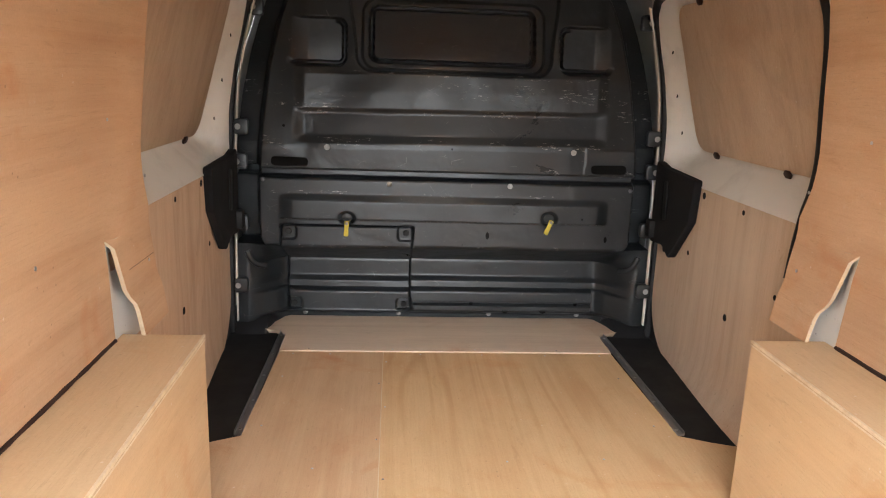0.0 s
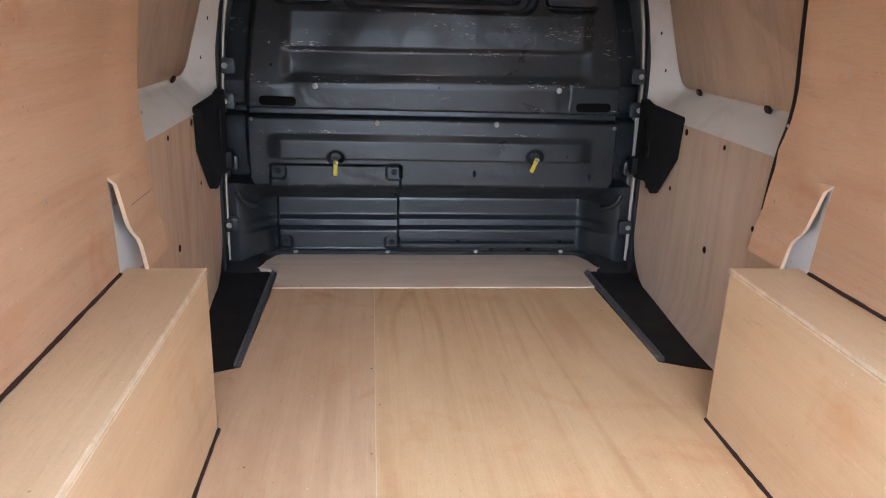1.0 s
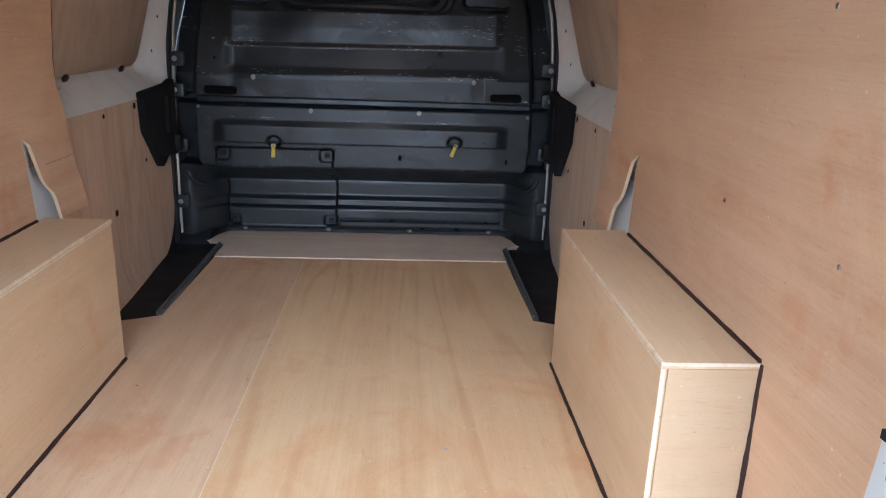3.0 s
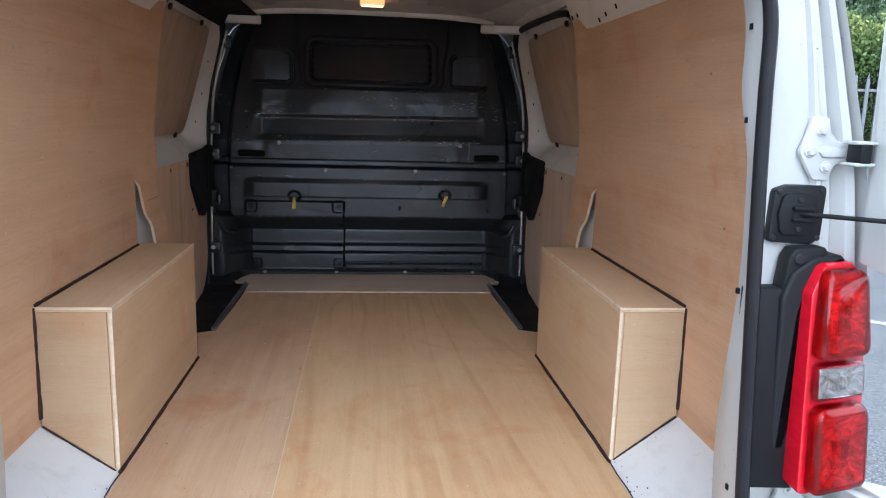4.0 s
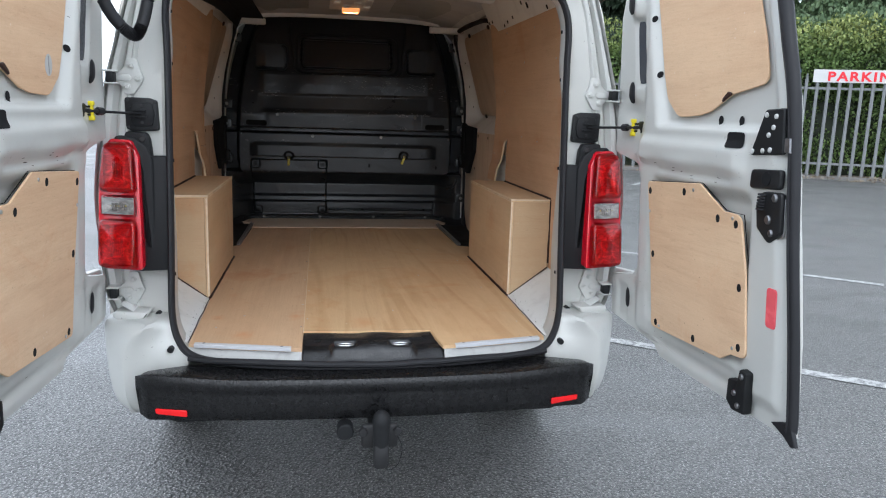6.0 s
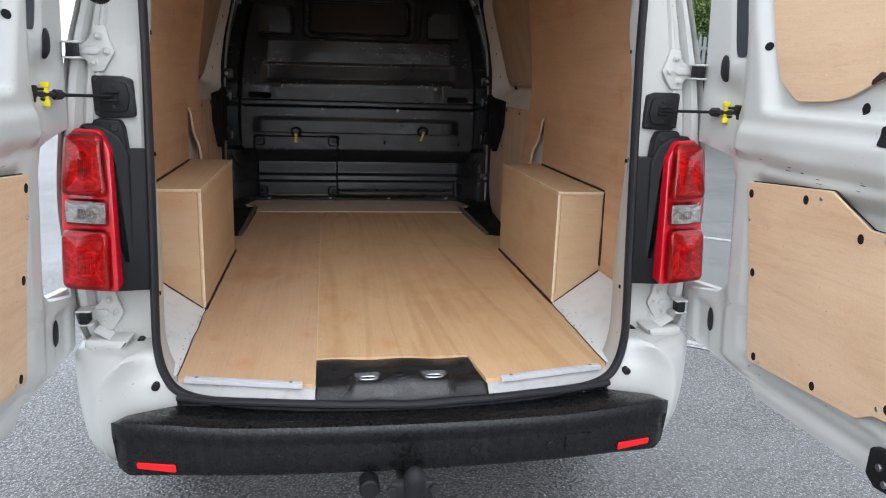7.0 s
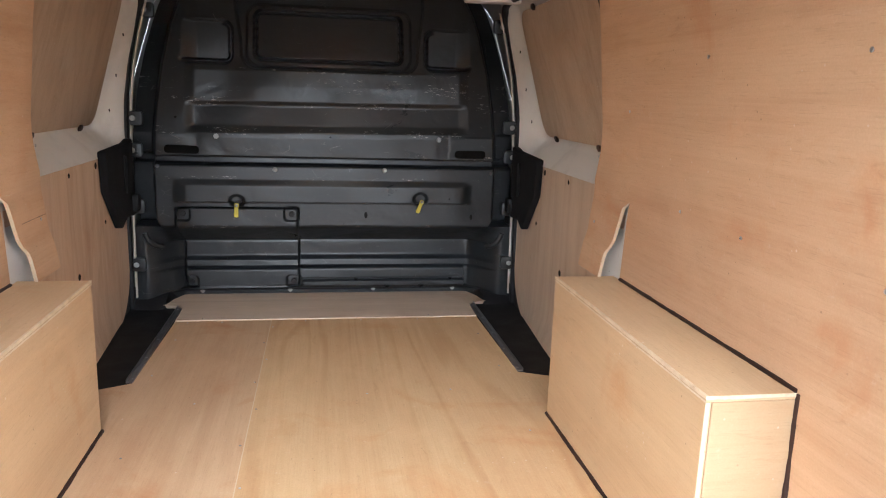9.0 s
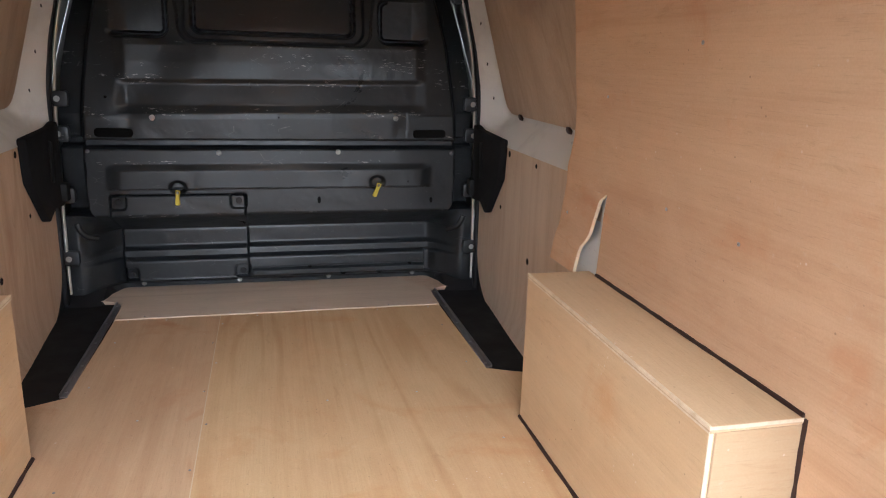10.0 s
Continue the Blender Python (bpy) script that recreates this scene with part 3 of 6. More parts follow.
for x0, x1 in ((-0.575, -0.268), (0.266, 0.572)):
    strip = thing("threshold_strip", ((x0 + x1) / 2, 0, FLOOR), "bright aluminium threshold strip along the rear floor edge", "trim", "threshold strips")
    bm = BM()
    prof = [(-0.014, -0.007), (-0.014, 0.0030), (-0.011, 0.0042), (-0.005, 0.0042), (-0.0042, 0.0026), (-0.0028, 0.0026), (-0.002, 0.0040), (0.010, 0.0034), (0.0125, 0.0005), (-0.011, 0.0005), (-0.011, -0.007)]
    prism(bm, prof, lambda u, v, w, x0=x0, x1=x1: (x0 + w, u + floor_end(x0) + (floor_end(x1) - floor_end(x0)) * w / (x1 - x0), FLOOR + v), x1 - x0)
    part("angle", bm, aluminium, strip)
    for x in (x0 + 0.03, x1 - 0.03):
        bm = BM()
        screw(bm, (x, floor_end(x) + 0.004, FLOOR + 0.004), (0, 0, 1), 0.005)
        part("screw", bm, dark_steel, strip)

# ---- step wells beside the sliding doors ----
for s in SIDES:
    well = thing("step_well", (s * 0.7, 2.15, 0.6), "black rubber step well with a grey metal edge strip", "step", "step wells")
    bm = BM()
    out = [(s * 0.613, 1.775), (s * 0.69, 1.737), (s * 0.80, 1.69), (s * 0.82, 2.60), (s * 0.612, 2.60)]
    prism(bm, out, lambda u, v, w: (u, v, 0.601 + w), 0.011, 0.002)
    part("mat", bm, mat_rubber, well)
    bm = BM()
    sheet(bm, lambda y, z, s=s: (s * (0.822 - 0.012 * (1 - smooth(0.60, 0.66, z))), y, z), steps_of(1.70, 2.605, 8), steps_of(0.602, 0.86, 8))
    part("well_side", bm, mat_rubber, well)
    bm = BM()
    prism(bm, [(0, 0), (0.020, 0), (0.020, 0.0035), (0.003, 0.0035), (0.003, 0.012), (0, 0.012)], lambda u, v, w, s=s: (s * (0.630 - u - 0.016 * (w / 0.8) * 0.4), 1.772 + w, FLOOR + 0.0005 + v), 0.80)
    part("edge_strip", bm, strip_metal, well, "grey metal edge strip")
    for k in range(5):
        bm = BM()
        screw(bm, (s * 0.617, 1.80 + k * 0.185, FLOOR + 0.004), (0, 0, 1), 0.005)
        part("screw", bm, bright_steel, well)

# ---- wheel arch boxes ----
for s in SIDES:
    box = thing("wheel_arch_box", (s * 0.69, 1.03, FLOOR), "plywood box over the wheel arch with pale sawn edges", "wheel arch box", "wheel arch boxes")
    bm = BM()
    slab(bm, s * 0.6105, s * 0.784, 0.62, 1.447, 1.019, 1.031, 0.001)
    part("top_board", bm, ply_box, box)
    bm = BM()
    slab(bm, s * 0.610, s * 0.622, 0.622, 1.445, FLOOR + 0.001, 1.019, 0.001)
    part("side_board", bm, ply_box, box)
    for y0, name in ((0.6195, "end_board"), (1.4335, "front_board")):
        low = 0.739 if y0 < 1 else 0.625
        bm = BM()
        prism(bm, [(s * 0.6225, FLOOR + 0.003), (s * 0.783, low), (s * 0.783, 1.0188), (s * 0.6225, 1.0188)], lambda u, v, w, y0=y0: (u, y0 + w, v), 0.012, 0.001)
        # dimmed copy of the box ply, holds down the strong light here
        part(name, bm, ply_box_end_dimmed, box)
    bm = BM()
    slab(bm, s * 0.6088, s * 0.6105, 0.6190, 1.447, 1.0190, 1.0312, 0.0004)
    slab(bm, s * 0.6095, s * 0.6165, 0.6180, 0.6195, FLOOR + 0.003, 1.0190)
    slab(bm, s * 0.6088, s * 0.784, 0.6180, 0.6195, 1.0235, 1.0312)
    slab(bm, s * 0.6088, s * 0.6135, 0.6195, 1.447, 1.0308, 1.0318)
    part("sawn_edge", bm, sawn_ply, box, "pale sawn plywood edge")

    def bead(points, radius, s=s, box=box):
        wob = [(x * s + rng.uniform(-1, 1) * radius * 0.12, y + rng.uniform(-1, 1) * radius * 0.12, z + rng.uniform(-1, 1) * radius * 0.12) for x, y, z in points]
        b = BM()
        tube(b, spline(wob, 3), [radius * rng.uniform(0.85, 1.15) for _ in range(3 * (len(wob) - 1) + 1)], 8)
        part("sealant_bead", b, sealant, box, "dark brown sealant bead")

    bead([(0.6085, 0.612 + k * 0.0694, FLOOR + 0.002) for k in range(13)], 0.0058)
    bead([(0.781, 0.62 + k * 0.065, 1.033) for k in range(13)], 0.0052)
    bead([(0.784, 0.618, 0.76 + k * 0.045) for k in range(7)], 0.0062)
    bead([(0.62 + k * 0.04, 0.617, FLOOR + 0.003 + k * 0.0295) for k in range(5)], 0.0026)

# ---- plywood side lining ----
SIDE_X = [(0.70, 0.786), (1.03, 0.781), (1.27, 0.770), (1.49, 0.745), (1.61, 0.728), (1.75, 0.706), (1.90, 0.682)]
FRONT_Y = [(1.0, 1.605), (1.10, 1.592), (1.17, 1.592), (1.29, 1.575), (1.36, 1.53), (1.43, 1.506), (1.54, 1.492), (1.66, 1.476), (1.90, 1.478)]
SLIT_REAR = [(1.03, 1.404), (1.20, 1.372), (1.255, 1.357)]
SLIT_FRONT = [(1.03, 1.440), (1.10, 1.430), (1.13, 1.406), (1.16, 1.396), (1.24, 1.370), (1.255, 1.358)]


TONGUE_X = [(1.03, 0.731), (1.10, 0.738), (1.135, 0.750), (1.25, 0.758), (1.42, 0.742), (1.62, 0.712), (1.90, 0.674)]


def lining_x(y, z):
    # the front of the board lies over the pillar, further in than the rear
    back, fore = lerp_table(SIDE_X, z), lerp_table(TONGUE_X, z)
    return back + (fore - back) * smooth(0.0, 0.008 + 0.075 * smooth(1.255, 1.45, z), y - lerp_table(SLIT_REAR, z) - 0.0015)


def lining_top(y, s=1):
    slope = 0.098 if s > 0 else 0.055
    return 1.778 + slope * (y - 0.33) - 0.16 * (1 - smooth(0.10, 0.42, y)) ** 2


SEAM = 1.178
for s in SIDES:
    lining = thing("side_lining", (s * 0.78, 0.9, 1.0), "reddish-brown plywood lining on the side of the load bay, slit", "wall panel", "side linings")
    zs = steps_of(1.03, 1.255, 12)
    bm = BM()
    shell(bm, lambda u, z, s=s: (s * lining_x(0.16 + (lerp_table(SLIT_REAR, z) - 0.16) * u, z), 0.16 + (lerp_table(SLIT_REAR, z) - 0.16) * u, z), steps_of(0, 1, 14), zs, (s * 0.009, 0, 0), 1)
    shell(bm, lambda u, z, s=s: (s * lining_x(lerp_table(SLIT_FRONT, z) + (lerp_table(FRONT_Y, z) - lerp_table(SLIT_FRONT, z)) * u, z), lerp_table(SLIT_FRONT, z) + (lerp_table(FRONT_Y, z) - lerp_table(SLIT_FRONT, z)) * u, z), steps_of(0, 1, 8), zs, (s * 0.009, 0, 0), 1)
    shell(bm, lambda u, v, s=s: (s * lining_x(0.16 + (lerp_table(FRONT_Y, 1.255 + v * 0.6) - 0.16) * u, 1.255 + v * (lining_top(0.16 + 1.34 * u, s) - 1.255)), 0.16 + (lerp_table(FRONT_Y, 1.255 + v * 0.6) - 0.16) * u, 1.255 + v * (lining_top(0.16 + 1.34 * u, s) - 1.255)), steps_of(0, 1, 24), steps_of(0, 1, 16), (s * 0.009, 0, 0), 1)
    shell(bm, lambda u, v, s=s: (s * lining_x(0.16 + 0.46 * u, 0.73 + 0.30 * v), 0.16 + 0.46 * u, 0.73 + 0.30 * v), steps_of(0, 1, 6), steps_of(0, 1, 6), (s * 0.009, 0, 0), 1)
    board = part("board", bm, ply_side, lining)
    board.data.materials.append(ply_edge)
    for y, z in ((1.077, 1.276), (0.828, 1.264), (0.947, 1.61), (1.344, 1.492), (0.45, 1.26), (0.5, 1.6), (1.54, 1.36), (1.55, 1.17), (0.75, 1.74), (1.2, 1.76), (0.3, 1.45)):
        x = s * lining_x(y, z)
        bm = BM()
        disc(bm, (x, y, z), (-s, 0, 0.1), 0.0042, 0.0016, 12, 0.0006)
        part("screw", bm, bright_steel, lining)

    if s < 0:
        bm = BM()
        tube(bm, [(s * (lining_x(1.43 + 0.0155 * k, SEAM) - 0.0002), 1.43 + 0.0155 * k, SEAM) for k in range(11)], 0.0, 6, squash=(0.0004, 0.0006))
        part("board_joint", bm, sealant, lining, "thin dark joint between boards")

# ---- lower boards and window boards on the sliding doors ----
for s in SIDES:
    lower = thing("door_lower_board", (s * 0.805, 2.05, 0.62), "pale streaky plywood board low on the sliding door", "wall panel", "sliding door boards")

    def low_x(y, z):
        return 0.806 - 0.050 * max(0.0, 1 - (z - 0.6) / 0.15) ** 2 * (1 - smooth(1.75, 2.6, y))

    def low_z(y):
        f = max(0.0, (y - 2.36) / 0.226)
        return 0.604 + 0.19 * (1 - math.sqrt(max(0.0, 1 - min(1.0, f) ** 2)))

    bm = BM()
    shell(bm, lambda y, v, s=s: (s * low_x(y, 0.604 + v), y, low_z(y) + v * (1.268 - low_z(y)) / 0.664), steps_of(1.45, 2.36, 14) + steps_of(2.37, 2.585, 16), steps_of(0, 0.664, 20), (s * 0.009, 0, 0))
    part("board", bm, ply_lower if s > 0 else ply_lower_warm, lower)
    for y, z in ((1.949, 1.236), (1.98, 0.905), (2.225, 1.24), (2.30, 1.03), (2.52, 0.99), (1.72, 1.05), (2.42, 0.66), (1.80, 0.66)):
        bm = BM()
        disc(bm, (s * 0.8062, y, z), (-s, 0, 0), 0.0115 if (y + z) % 0.2 < 0.12 else 0.008, 0.0012, 16, 0.0005)
        part("fixing_hole", bm, felt, lower, "dark fixing hole")

    board = thing("window_board", (s * 0.83, 2.0, 1.37), "grey-brown plywood board over the sliding door window with dark clips", "wall panel", "window boards")

    def win_x(z):
        return 0.880 - 0.295 * (z - 1.36)

    out = rounded([(1.42, 1.366), (2.487, 1.366), (2.462, 1.846), (1.42, 1.846)], [0.02, 0.07, 0.07, 0.02], 6)
    bm = BM()
    prism(bm, out, lambda u, v, w, s=s: (s * (win_x(v) + w), u, v), 0.007, 0.0012)
    part("board", bm, ply_window, board)
    for y, z in ((2.326, 1.362), (1.87, 1.360), (2.266, 1.846), (1.75, 1.845)):
        bm = BM()
        prism(bm, [(y + 0.020 * math.cos(a), z + 0.013 * math.sin(a)) for a in [k * math.pi / 3 for k in range(6)]], lambda u, v, w, s=s: (s * (win_x(v) - 0.008 + w), u, v), 0.010, 0.003)
        part("clip", bm, sealant, board, "dark brown clip")

    skin = thing("sliding_door", (s * 0.83, 2.05, 0.65), "cream-painted inner skin of the sliding side door", "door", "sliding doors", "structure")
    skin.name = "door_1" if s < 0 else "door_2"
    prof = [(1.262, 0.801), (1.275, 0.812), (1.31, 0.842), (1.345, 0.880), (1.36, 0.889), (1.40, 0.880), (1.84, 0.750), (1.90, 0.722)]

    def skin_x(y, z):
        x = lerp_table(prof, z)
        edge = smooth(2.47, 2.60, y)
        return x + (lerp_table([(1.2, 0.796), (1.45, 0.790), (1.6, 0.768), (1.84, 0.708), (1.9, 0.69)], z) - x) * edge

    bm = BM()
    shell(bm, lambda y, z, s=s: (s * skin_x(y, z), y, z), steps_of(1.40, 2.46, 10) + steps_of(2.47, 2.605, 10), steps_of(1.262, 1.41, 14) + steps_of(1.43, 1.90, 12), (s * 0.012, 0, 0))
    part("inner_skin", bm, cream_paint, skin)
    for y, z in ((2.535, 1.70), (2.54, 1.55), (2.535, 1.42)):
        bm = BM()
        disc(bm, (s * (skin_x(y, z) + 0.001), y, z), (-s, 0, 0), 0.006, 0.0025, 12)
        part("hole", bm, felt, skin, "dark round hole")

    trim = thing("lock_cover", (s * 0.785, 2.38, 1.15), "black angular plastic lock cover on the sliding door", "cover", "lock covers")
    bm = BM()
    out = rounded([(2.245, 1.287), (2.262, 1.14), (2.395, 0.985), (2.455, 1.02), (2.575, 1.01), (2.575, 1.315), (2.50, 1.30)], 0.012, 3)
    prism(bm, out, lambda u, v, w, s=s: (s * (0.806 - w - 0.010 * smooth(2.3, 2.5, u)), u, v), 0.030, 0.005, 2)
    part("cover", bm, felt, trim)
    bm = BM()
    prism(bm, rounded([(2.43, 1.12), (2.46, 1.11), (2.475, 1.25), (2.44, 1.26)], 0.01, 3), lambda u, v, w, s=s: (s * (0.768 - w), u, v), 0.006, 0.002)
    part("finger_grip", bm, black_plastic, trim)
    bm = BM()
    slab(bm, s * 0.745, s * 0.79, 2.53, 2.575, 1.03, 1.095, 0.006, 2)
    part("latch", bm, black_plastic, trim)

    # door aperture seal and its pale flange
    line = [(0.808, 2.60, 0.605), (0.806, 2.60, 0.95), (0.800, 2.60, 1.25), (0.790, 2.60, 1.45), (0.772, 2.60, 1.60), (0.735, 2.595, 1.76), (0.705, 2.57, 1.845), (0.690, 2.45, 1.880), (0.690, 2.1, 1.885), (0.700, 1.72, 1.875), (0.717, 1.605, 1.85), (0.737, 1.568, 1.78), (0.751, 1.556, 1.70), (0.769, 1.566, 1.55), (0.785, 1.578, 1.43), (0.796, 1.606, 1.35), (0.802, 1.636, 1.29), (0.803, 1.655, 1.20), (0.800, 1.660, 1.12)]
    seal = thing("door_seal", (s * 0.8, 2.6, 0.61), "black rubber seal round the sliding door opening", "seal", "sliding door seals")
    bm = BM()
    track = spline([(s * x, y, z) for x, y, z in line], 6)
    tube(bm, track, [0.014 - 0.004 * smooth(2.0, 1.6, p.y) if p.y > 2 else 0.0125 for p in track], 10)
    part("bead", bm, rubber, seal)
    flange = [(0.787, 2.605, 0.66), (0.784, 2.605, 0.95), (0.778, 2.605, 1.25), (0.768, 2.605, 1.45), (0.750, 2.605, 1.60), (0.713, 2.60, 1.76), (0.685, 2.58, 1.85)]
    bm = BM()
    tube(bm, spline([(s * x, y, z) for x, y, z in flange], 5), 0.0, 6, squash=(0.0035, 0.012))
    part("flange", bm, cream_paint, seal, "pale metal flange")

# white metal behind the slit and the lining, and the low flares beside the rear floor
for s in SIDES:
    pillar = thing("wall_left" if s < 0 else "wall_right", (s * 0.83, 0.8, 0.6), "white painted metal side wall behind the lining", "wall", kind="structure")
    bm = BM()
    shell(bm, lambda y, z, s=s: (s * (lerp_table([(0.6, 0.84), (1.2, 0.835), (1.5, 0.80), (1.7, 0.76), (1.95, 0.66)], z)), y, z), steps_of(0.13, 1.465, 8), steps_of(0.58, 1.95, 12), (s * 0.012, 0, 0))
    part("metal_skin", bm, cream_paint, pillar)
    bm = BM()

    def cover(u, z, s=s):
        y0, y1 = lerp_table(SLIT_REAR, z) - 0.003, lerp_table(SLIT_FRONT, z) + 0.003
        return (s * (lerp_table(SIDE_X, z) + 0.001 + 0.032 * smooth(1.11, 1.17, z) * smooth(0.05, 0.35, u)), y0 + (y1 + 0.19 - y0) * u, z)

    sheet(bm, cover, steps_of(0, 1, 12), steps_of(1.0, 1.256, 14))
    part("pillar_cover", bm, worn_paint, pillar, "scuffed white pillar cover")
    bm = BM()

    def flare(u, v, s=s):
        # u: 0 at the rear post, 1 at the box; v: 0 at the floor, 1 at the lining
        y = 0.05 + 0.575 * u
        low = 0.594 + 0.014 * u
        return (s * (low + (0.798 - low) * v), y, 0.614 + 0.135 * v + 0.006 * math.sin(5 * u + 1) * v * (1 - v))

    sheet(bm, flare, steps_of(0, 1, 10), steps_of(0, 1.0, 9))
    part("arch_flare", bm, worn_paint, pillar, "scuffed white wheel arch flare")
    # dirt caught along the floor edge and flaked paint
    bm = BM()
    grit = random.Random(31 if s < 0 else 32)
    for k in range(30):
        u, v = grit.uniform(0.02, 0.97), min(0.85, abs(grit.gauss(0.0, 0.09)) + 0.012)
        mid, r, turn = Vector(flare(u, v)), grit.uniform(0.0007, 0.0028), grit.uniform(-0.5, 0.5)
        run = (Vector(flare(u + 0.01, v)) - mid).normalized()
        rise = (Vector(flare(u, v + 0.01)) - mid).normalized()
        face = run.cross(rise) * (1 if run.cross(rise).z > 0 else -1)
        ring = []
        for q in range(7):
            a = 2 * math.pi * q / 7
            ring.append(bm.verts.new(mid + face * 0.0012 + run * (r * 1.9 * math.cos(a) * grit.uniform(0.6, 1.2)) + rise * (r * grit.uniform(0.4, 1.0) * math.sin(a) + turn * r * math.cos(a))))
        bm.faces.new(ring)
    part("dirt_specks", bm, dirt_grey, pillar, "dark specks of dirt")
    bm = BM()
    tube(bm, spline([(s * (0.598 + 0.012 * k / 8 + rng.uniform(-0.002, 0.002)), 0.05 + 0.57 * k / 8, 0.6195) for k in range(9)], 3), 0.0, 6, squash=(0.0016, 0.0016))
    part("sealant_bead", bm, sealant, pillar)

# ---- bulkhead ----
BULK_X = [(0.60, 0.795), (1.0, 0.795), (1.30, 0.785), (1.50, 0.768), (1.65, 0.742), (1.76, 0.715), (1.84, 0.690), (1.90, 0.665), (1.94, 0.63), (1.975, 0.59)]
BULK_Y = [(0.60, 2.778), (0.640, 2.776), (0.648, 2.768), (0.660, 2.740), (0.668, 2.735), (0.742, 2.735), (0.748, 2.738), (0.753, 2.746), (0.756, 2.764), (0.782, 2.766), (0.797, 2.784), (0.803, 2.786), (0.862, 2.786), (0.868, 2.790), (0.874, 2.778), (0.950, 2.606), (0.957, 2.594), (0.966, 2.588), (1.205, 2.588), (1.212, 2.592), (1.217, 2.618), (1.222, 2.626), (1.243, 2.628), (1.247, 2.566), (1.254, 2.556), (1.33, 2.552), (1.350, 2.554), (1.376, 2.578), (1.382, 2.580), (1.452, 2.596), (1.458, 2.595), (1.472, 2.586), (1.53, 2.589), (1.590, 2.596), (1.62, 2.609), (1.75, 2.650), (1.98, 2.72)]
RIM_X = [(1.24, 0.690), (1.45, 0.676), (1.60, 0.660), (1.76, 0.628), (1.85, 0.600), (1.95, 0.550)]


def dent(v, a, b, soft):
    return smooth(a - soft / 2, a + soft / 2, v) * (1 - smooth(b - soft / 2, b + soft / 2, v))


def box_d(x, z, x0, x1, z0, z1, r):
    """How far outside a rounded rectangle, negative within."""
    qx, qz = abs(x - (x0 + x1) / 2) - (x1 - x0) / 2 + r, abs(z - (z0 + z1) / 2) - (z1 - z0) / 2 + r
    return math.hypot(max(qx, 0), max(qz, 0)) + min(max(qx, qz), 0) - r


def within(d, soft):
    return 1 - smooth(-soft / 2, soft / 2, d)


def trench(d, wide):
    return 1 - smooth(wide * 0.28, wide * 0.62, abs(d))


def bulk_y(x, z):
    ax, xo = abs(x), lerp_table(BULK_X, z)
    level = z - 0.012 * x * smooth(1.27, 1.32, z)
    y = lerp_table(BULK_Y, level)
    if z > 1.2445:
        # creases fade towards the sides; outside its rim the panel falls back to the mounting flange
        plain = 2.552 + 0.27 * (z - 1.33)
        if level > 1.34:
            y += (plain - y) * smooth(0.525, 0.575, ax)
        y += 0.110 * smooth(-0.012, 0.026, ax - lerp_table(RIM_X, z))
        if z > 1.57:
            # window blank: stepped surround, raised frame, deep groove, sunk pane
            flare = 0.026 * smooth(1.66, 1.87, z)
            y += 0.020 * within(box_d(x, z, -0.349 - flare, 0.356 + flare, 1.597, 2.20, 0.060), 0.009)
            y -= 0.015 * within(box_d(x, z, -0.328, 0.328, 1.607, 1.850, 0.052), 0.012)
            inner = box_d(x, z, -0.303, 0.296, 1.628, 1.830, 0.034)
            y += 0.012 * within(inner, 0.008) + 0.026 * trench(inner + 0.008, 0.015)
            # wedge-shaped pockets either side, deepest towards the middle
            for side, lo, hi in ((-1, 0.385, 0.605), (1, 0.388, 0.592)):
                u = side * x
                if lo - 0.03 < u < hi + 0.03:
                    d = box_d(u, z, lo, hi, 1.613, 1.778, 0.034)
                    y += (0.058 - 0.24 * (z - 1.613)) * within(d, 0.012) * (1 - smooth(0.520, 0.585, u))
                    edge = max(1 - smooth(lo + 0.02, lo + 0.045, u), (1 - smooth(1.630, 1.645, z)) * (1 - smooth(0.545, 0.60, u)))
                    y += 0.020 * trench(d + 0.008, 0.017) * edge
        # dents and waves from shifting loads
        y += 0.010 * (1 - smooth(0.0, 0.17, math.hypot(x + 0.42, 0.9 * (z - 1.55)))) - 0.007 * (1 - smooth(0.0, 0.13, math.hypot(x + 0.22, z - 1.55)))
        y += 0.006 * (1 - smooth(0.0, 0.10, math.hypot(x + 0.52, z - 1.36))) + 0.004 * (1 - smooth(0.0, 0.09, math.hypot(x - 0.05, z - 1.53)))
        y += 0.004 * (1 - smooth(0.0, 0.08, math.hypot(x - 0.50, z - 1.31))) * (1 if x < 0.49 else 0)
    elif z > 0.955:
        # a long raised bar, undercut below, in the middle panel
        ends = dent(x, -0.60, 0.575, 0.06)
        y -= 0.017 * ends * smooth(1.060, 1.0645, z) * (1 - smooth(1.128, 1.160, z))
        y += 0.085 * smooth(-0.004, 0.020, ax - 0.694)
        if z < 1.02:
            y += 0.085 * smooth(-0.002, 0.016, box_d(x, z, -0.694, 0.694, 0.944, 1.60, 0.06)) * (1 if ax > 0.60 else 0)
        for hx, hz in ((-0.377, 1.068), (0.377, 1.082)):
            r = math.hypot((x - hx) * 0.85, z - hz)
            y += 0.022 * (1 - smooth(0.016, 0.030, r))
    else:
        # the low corners sweep forward to the door pillars
        sweep = smooth(0.615, 0.760, ax)
        y += (2.640 - y) * sweep
        y += 0.012 * dent(x, -0.12, 0.612, 0.006) * dent(z, 0.690, 0.700, 0.005) - 0.006 * dent(x, -0.12, 0.612, 0.006) * dent(z, 0.668, 0.690, 0.006)
        y += 0.022 * smooth(0.606, 0.614, ax) * (1 - smooth(0.625, 0.66, ax)) * dent(z, 0.66, 0.755, 0.01)
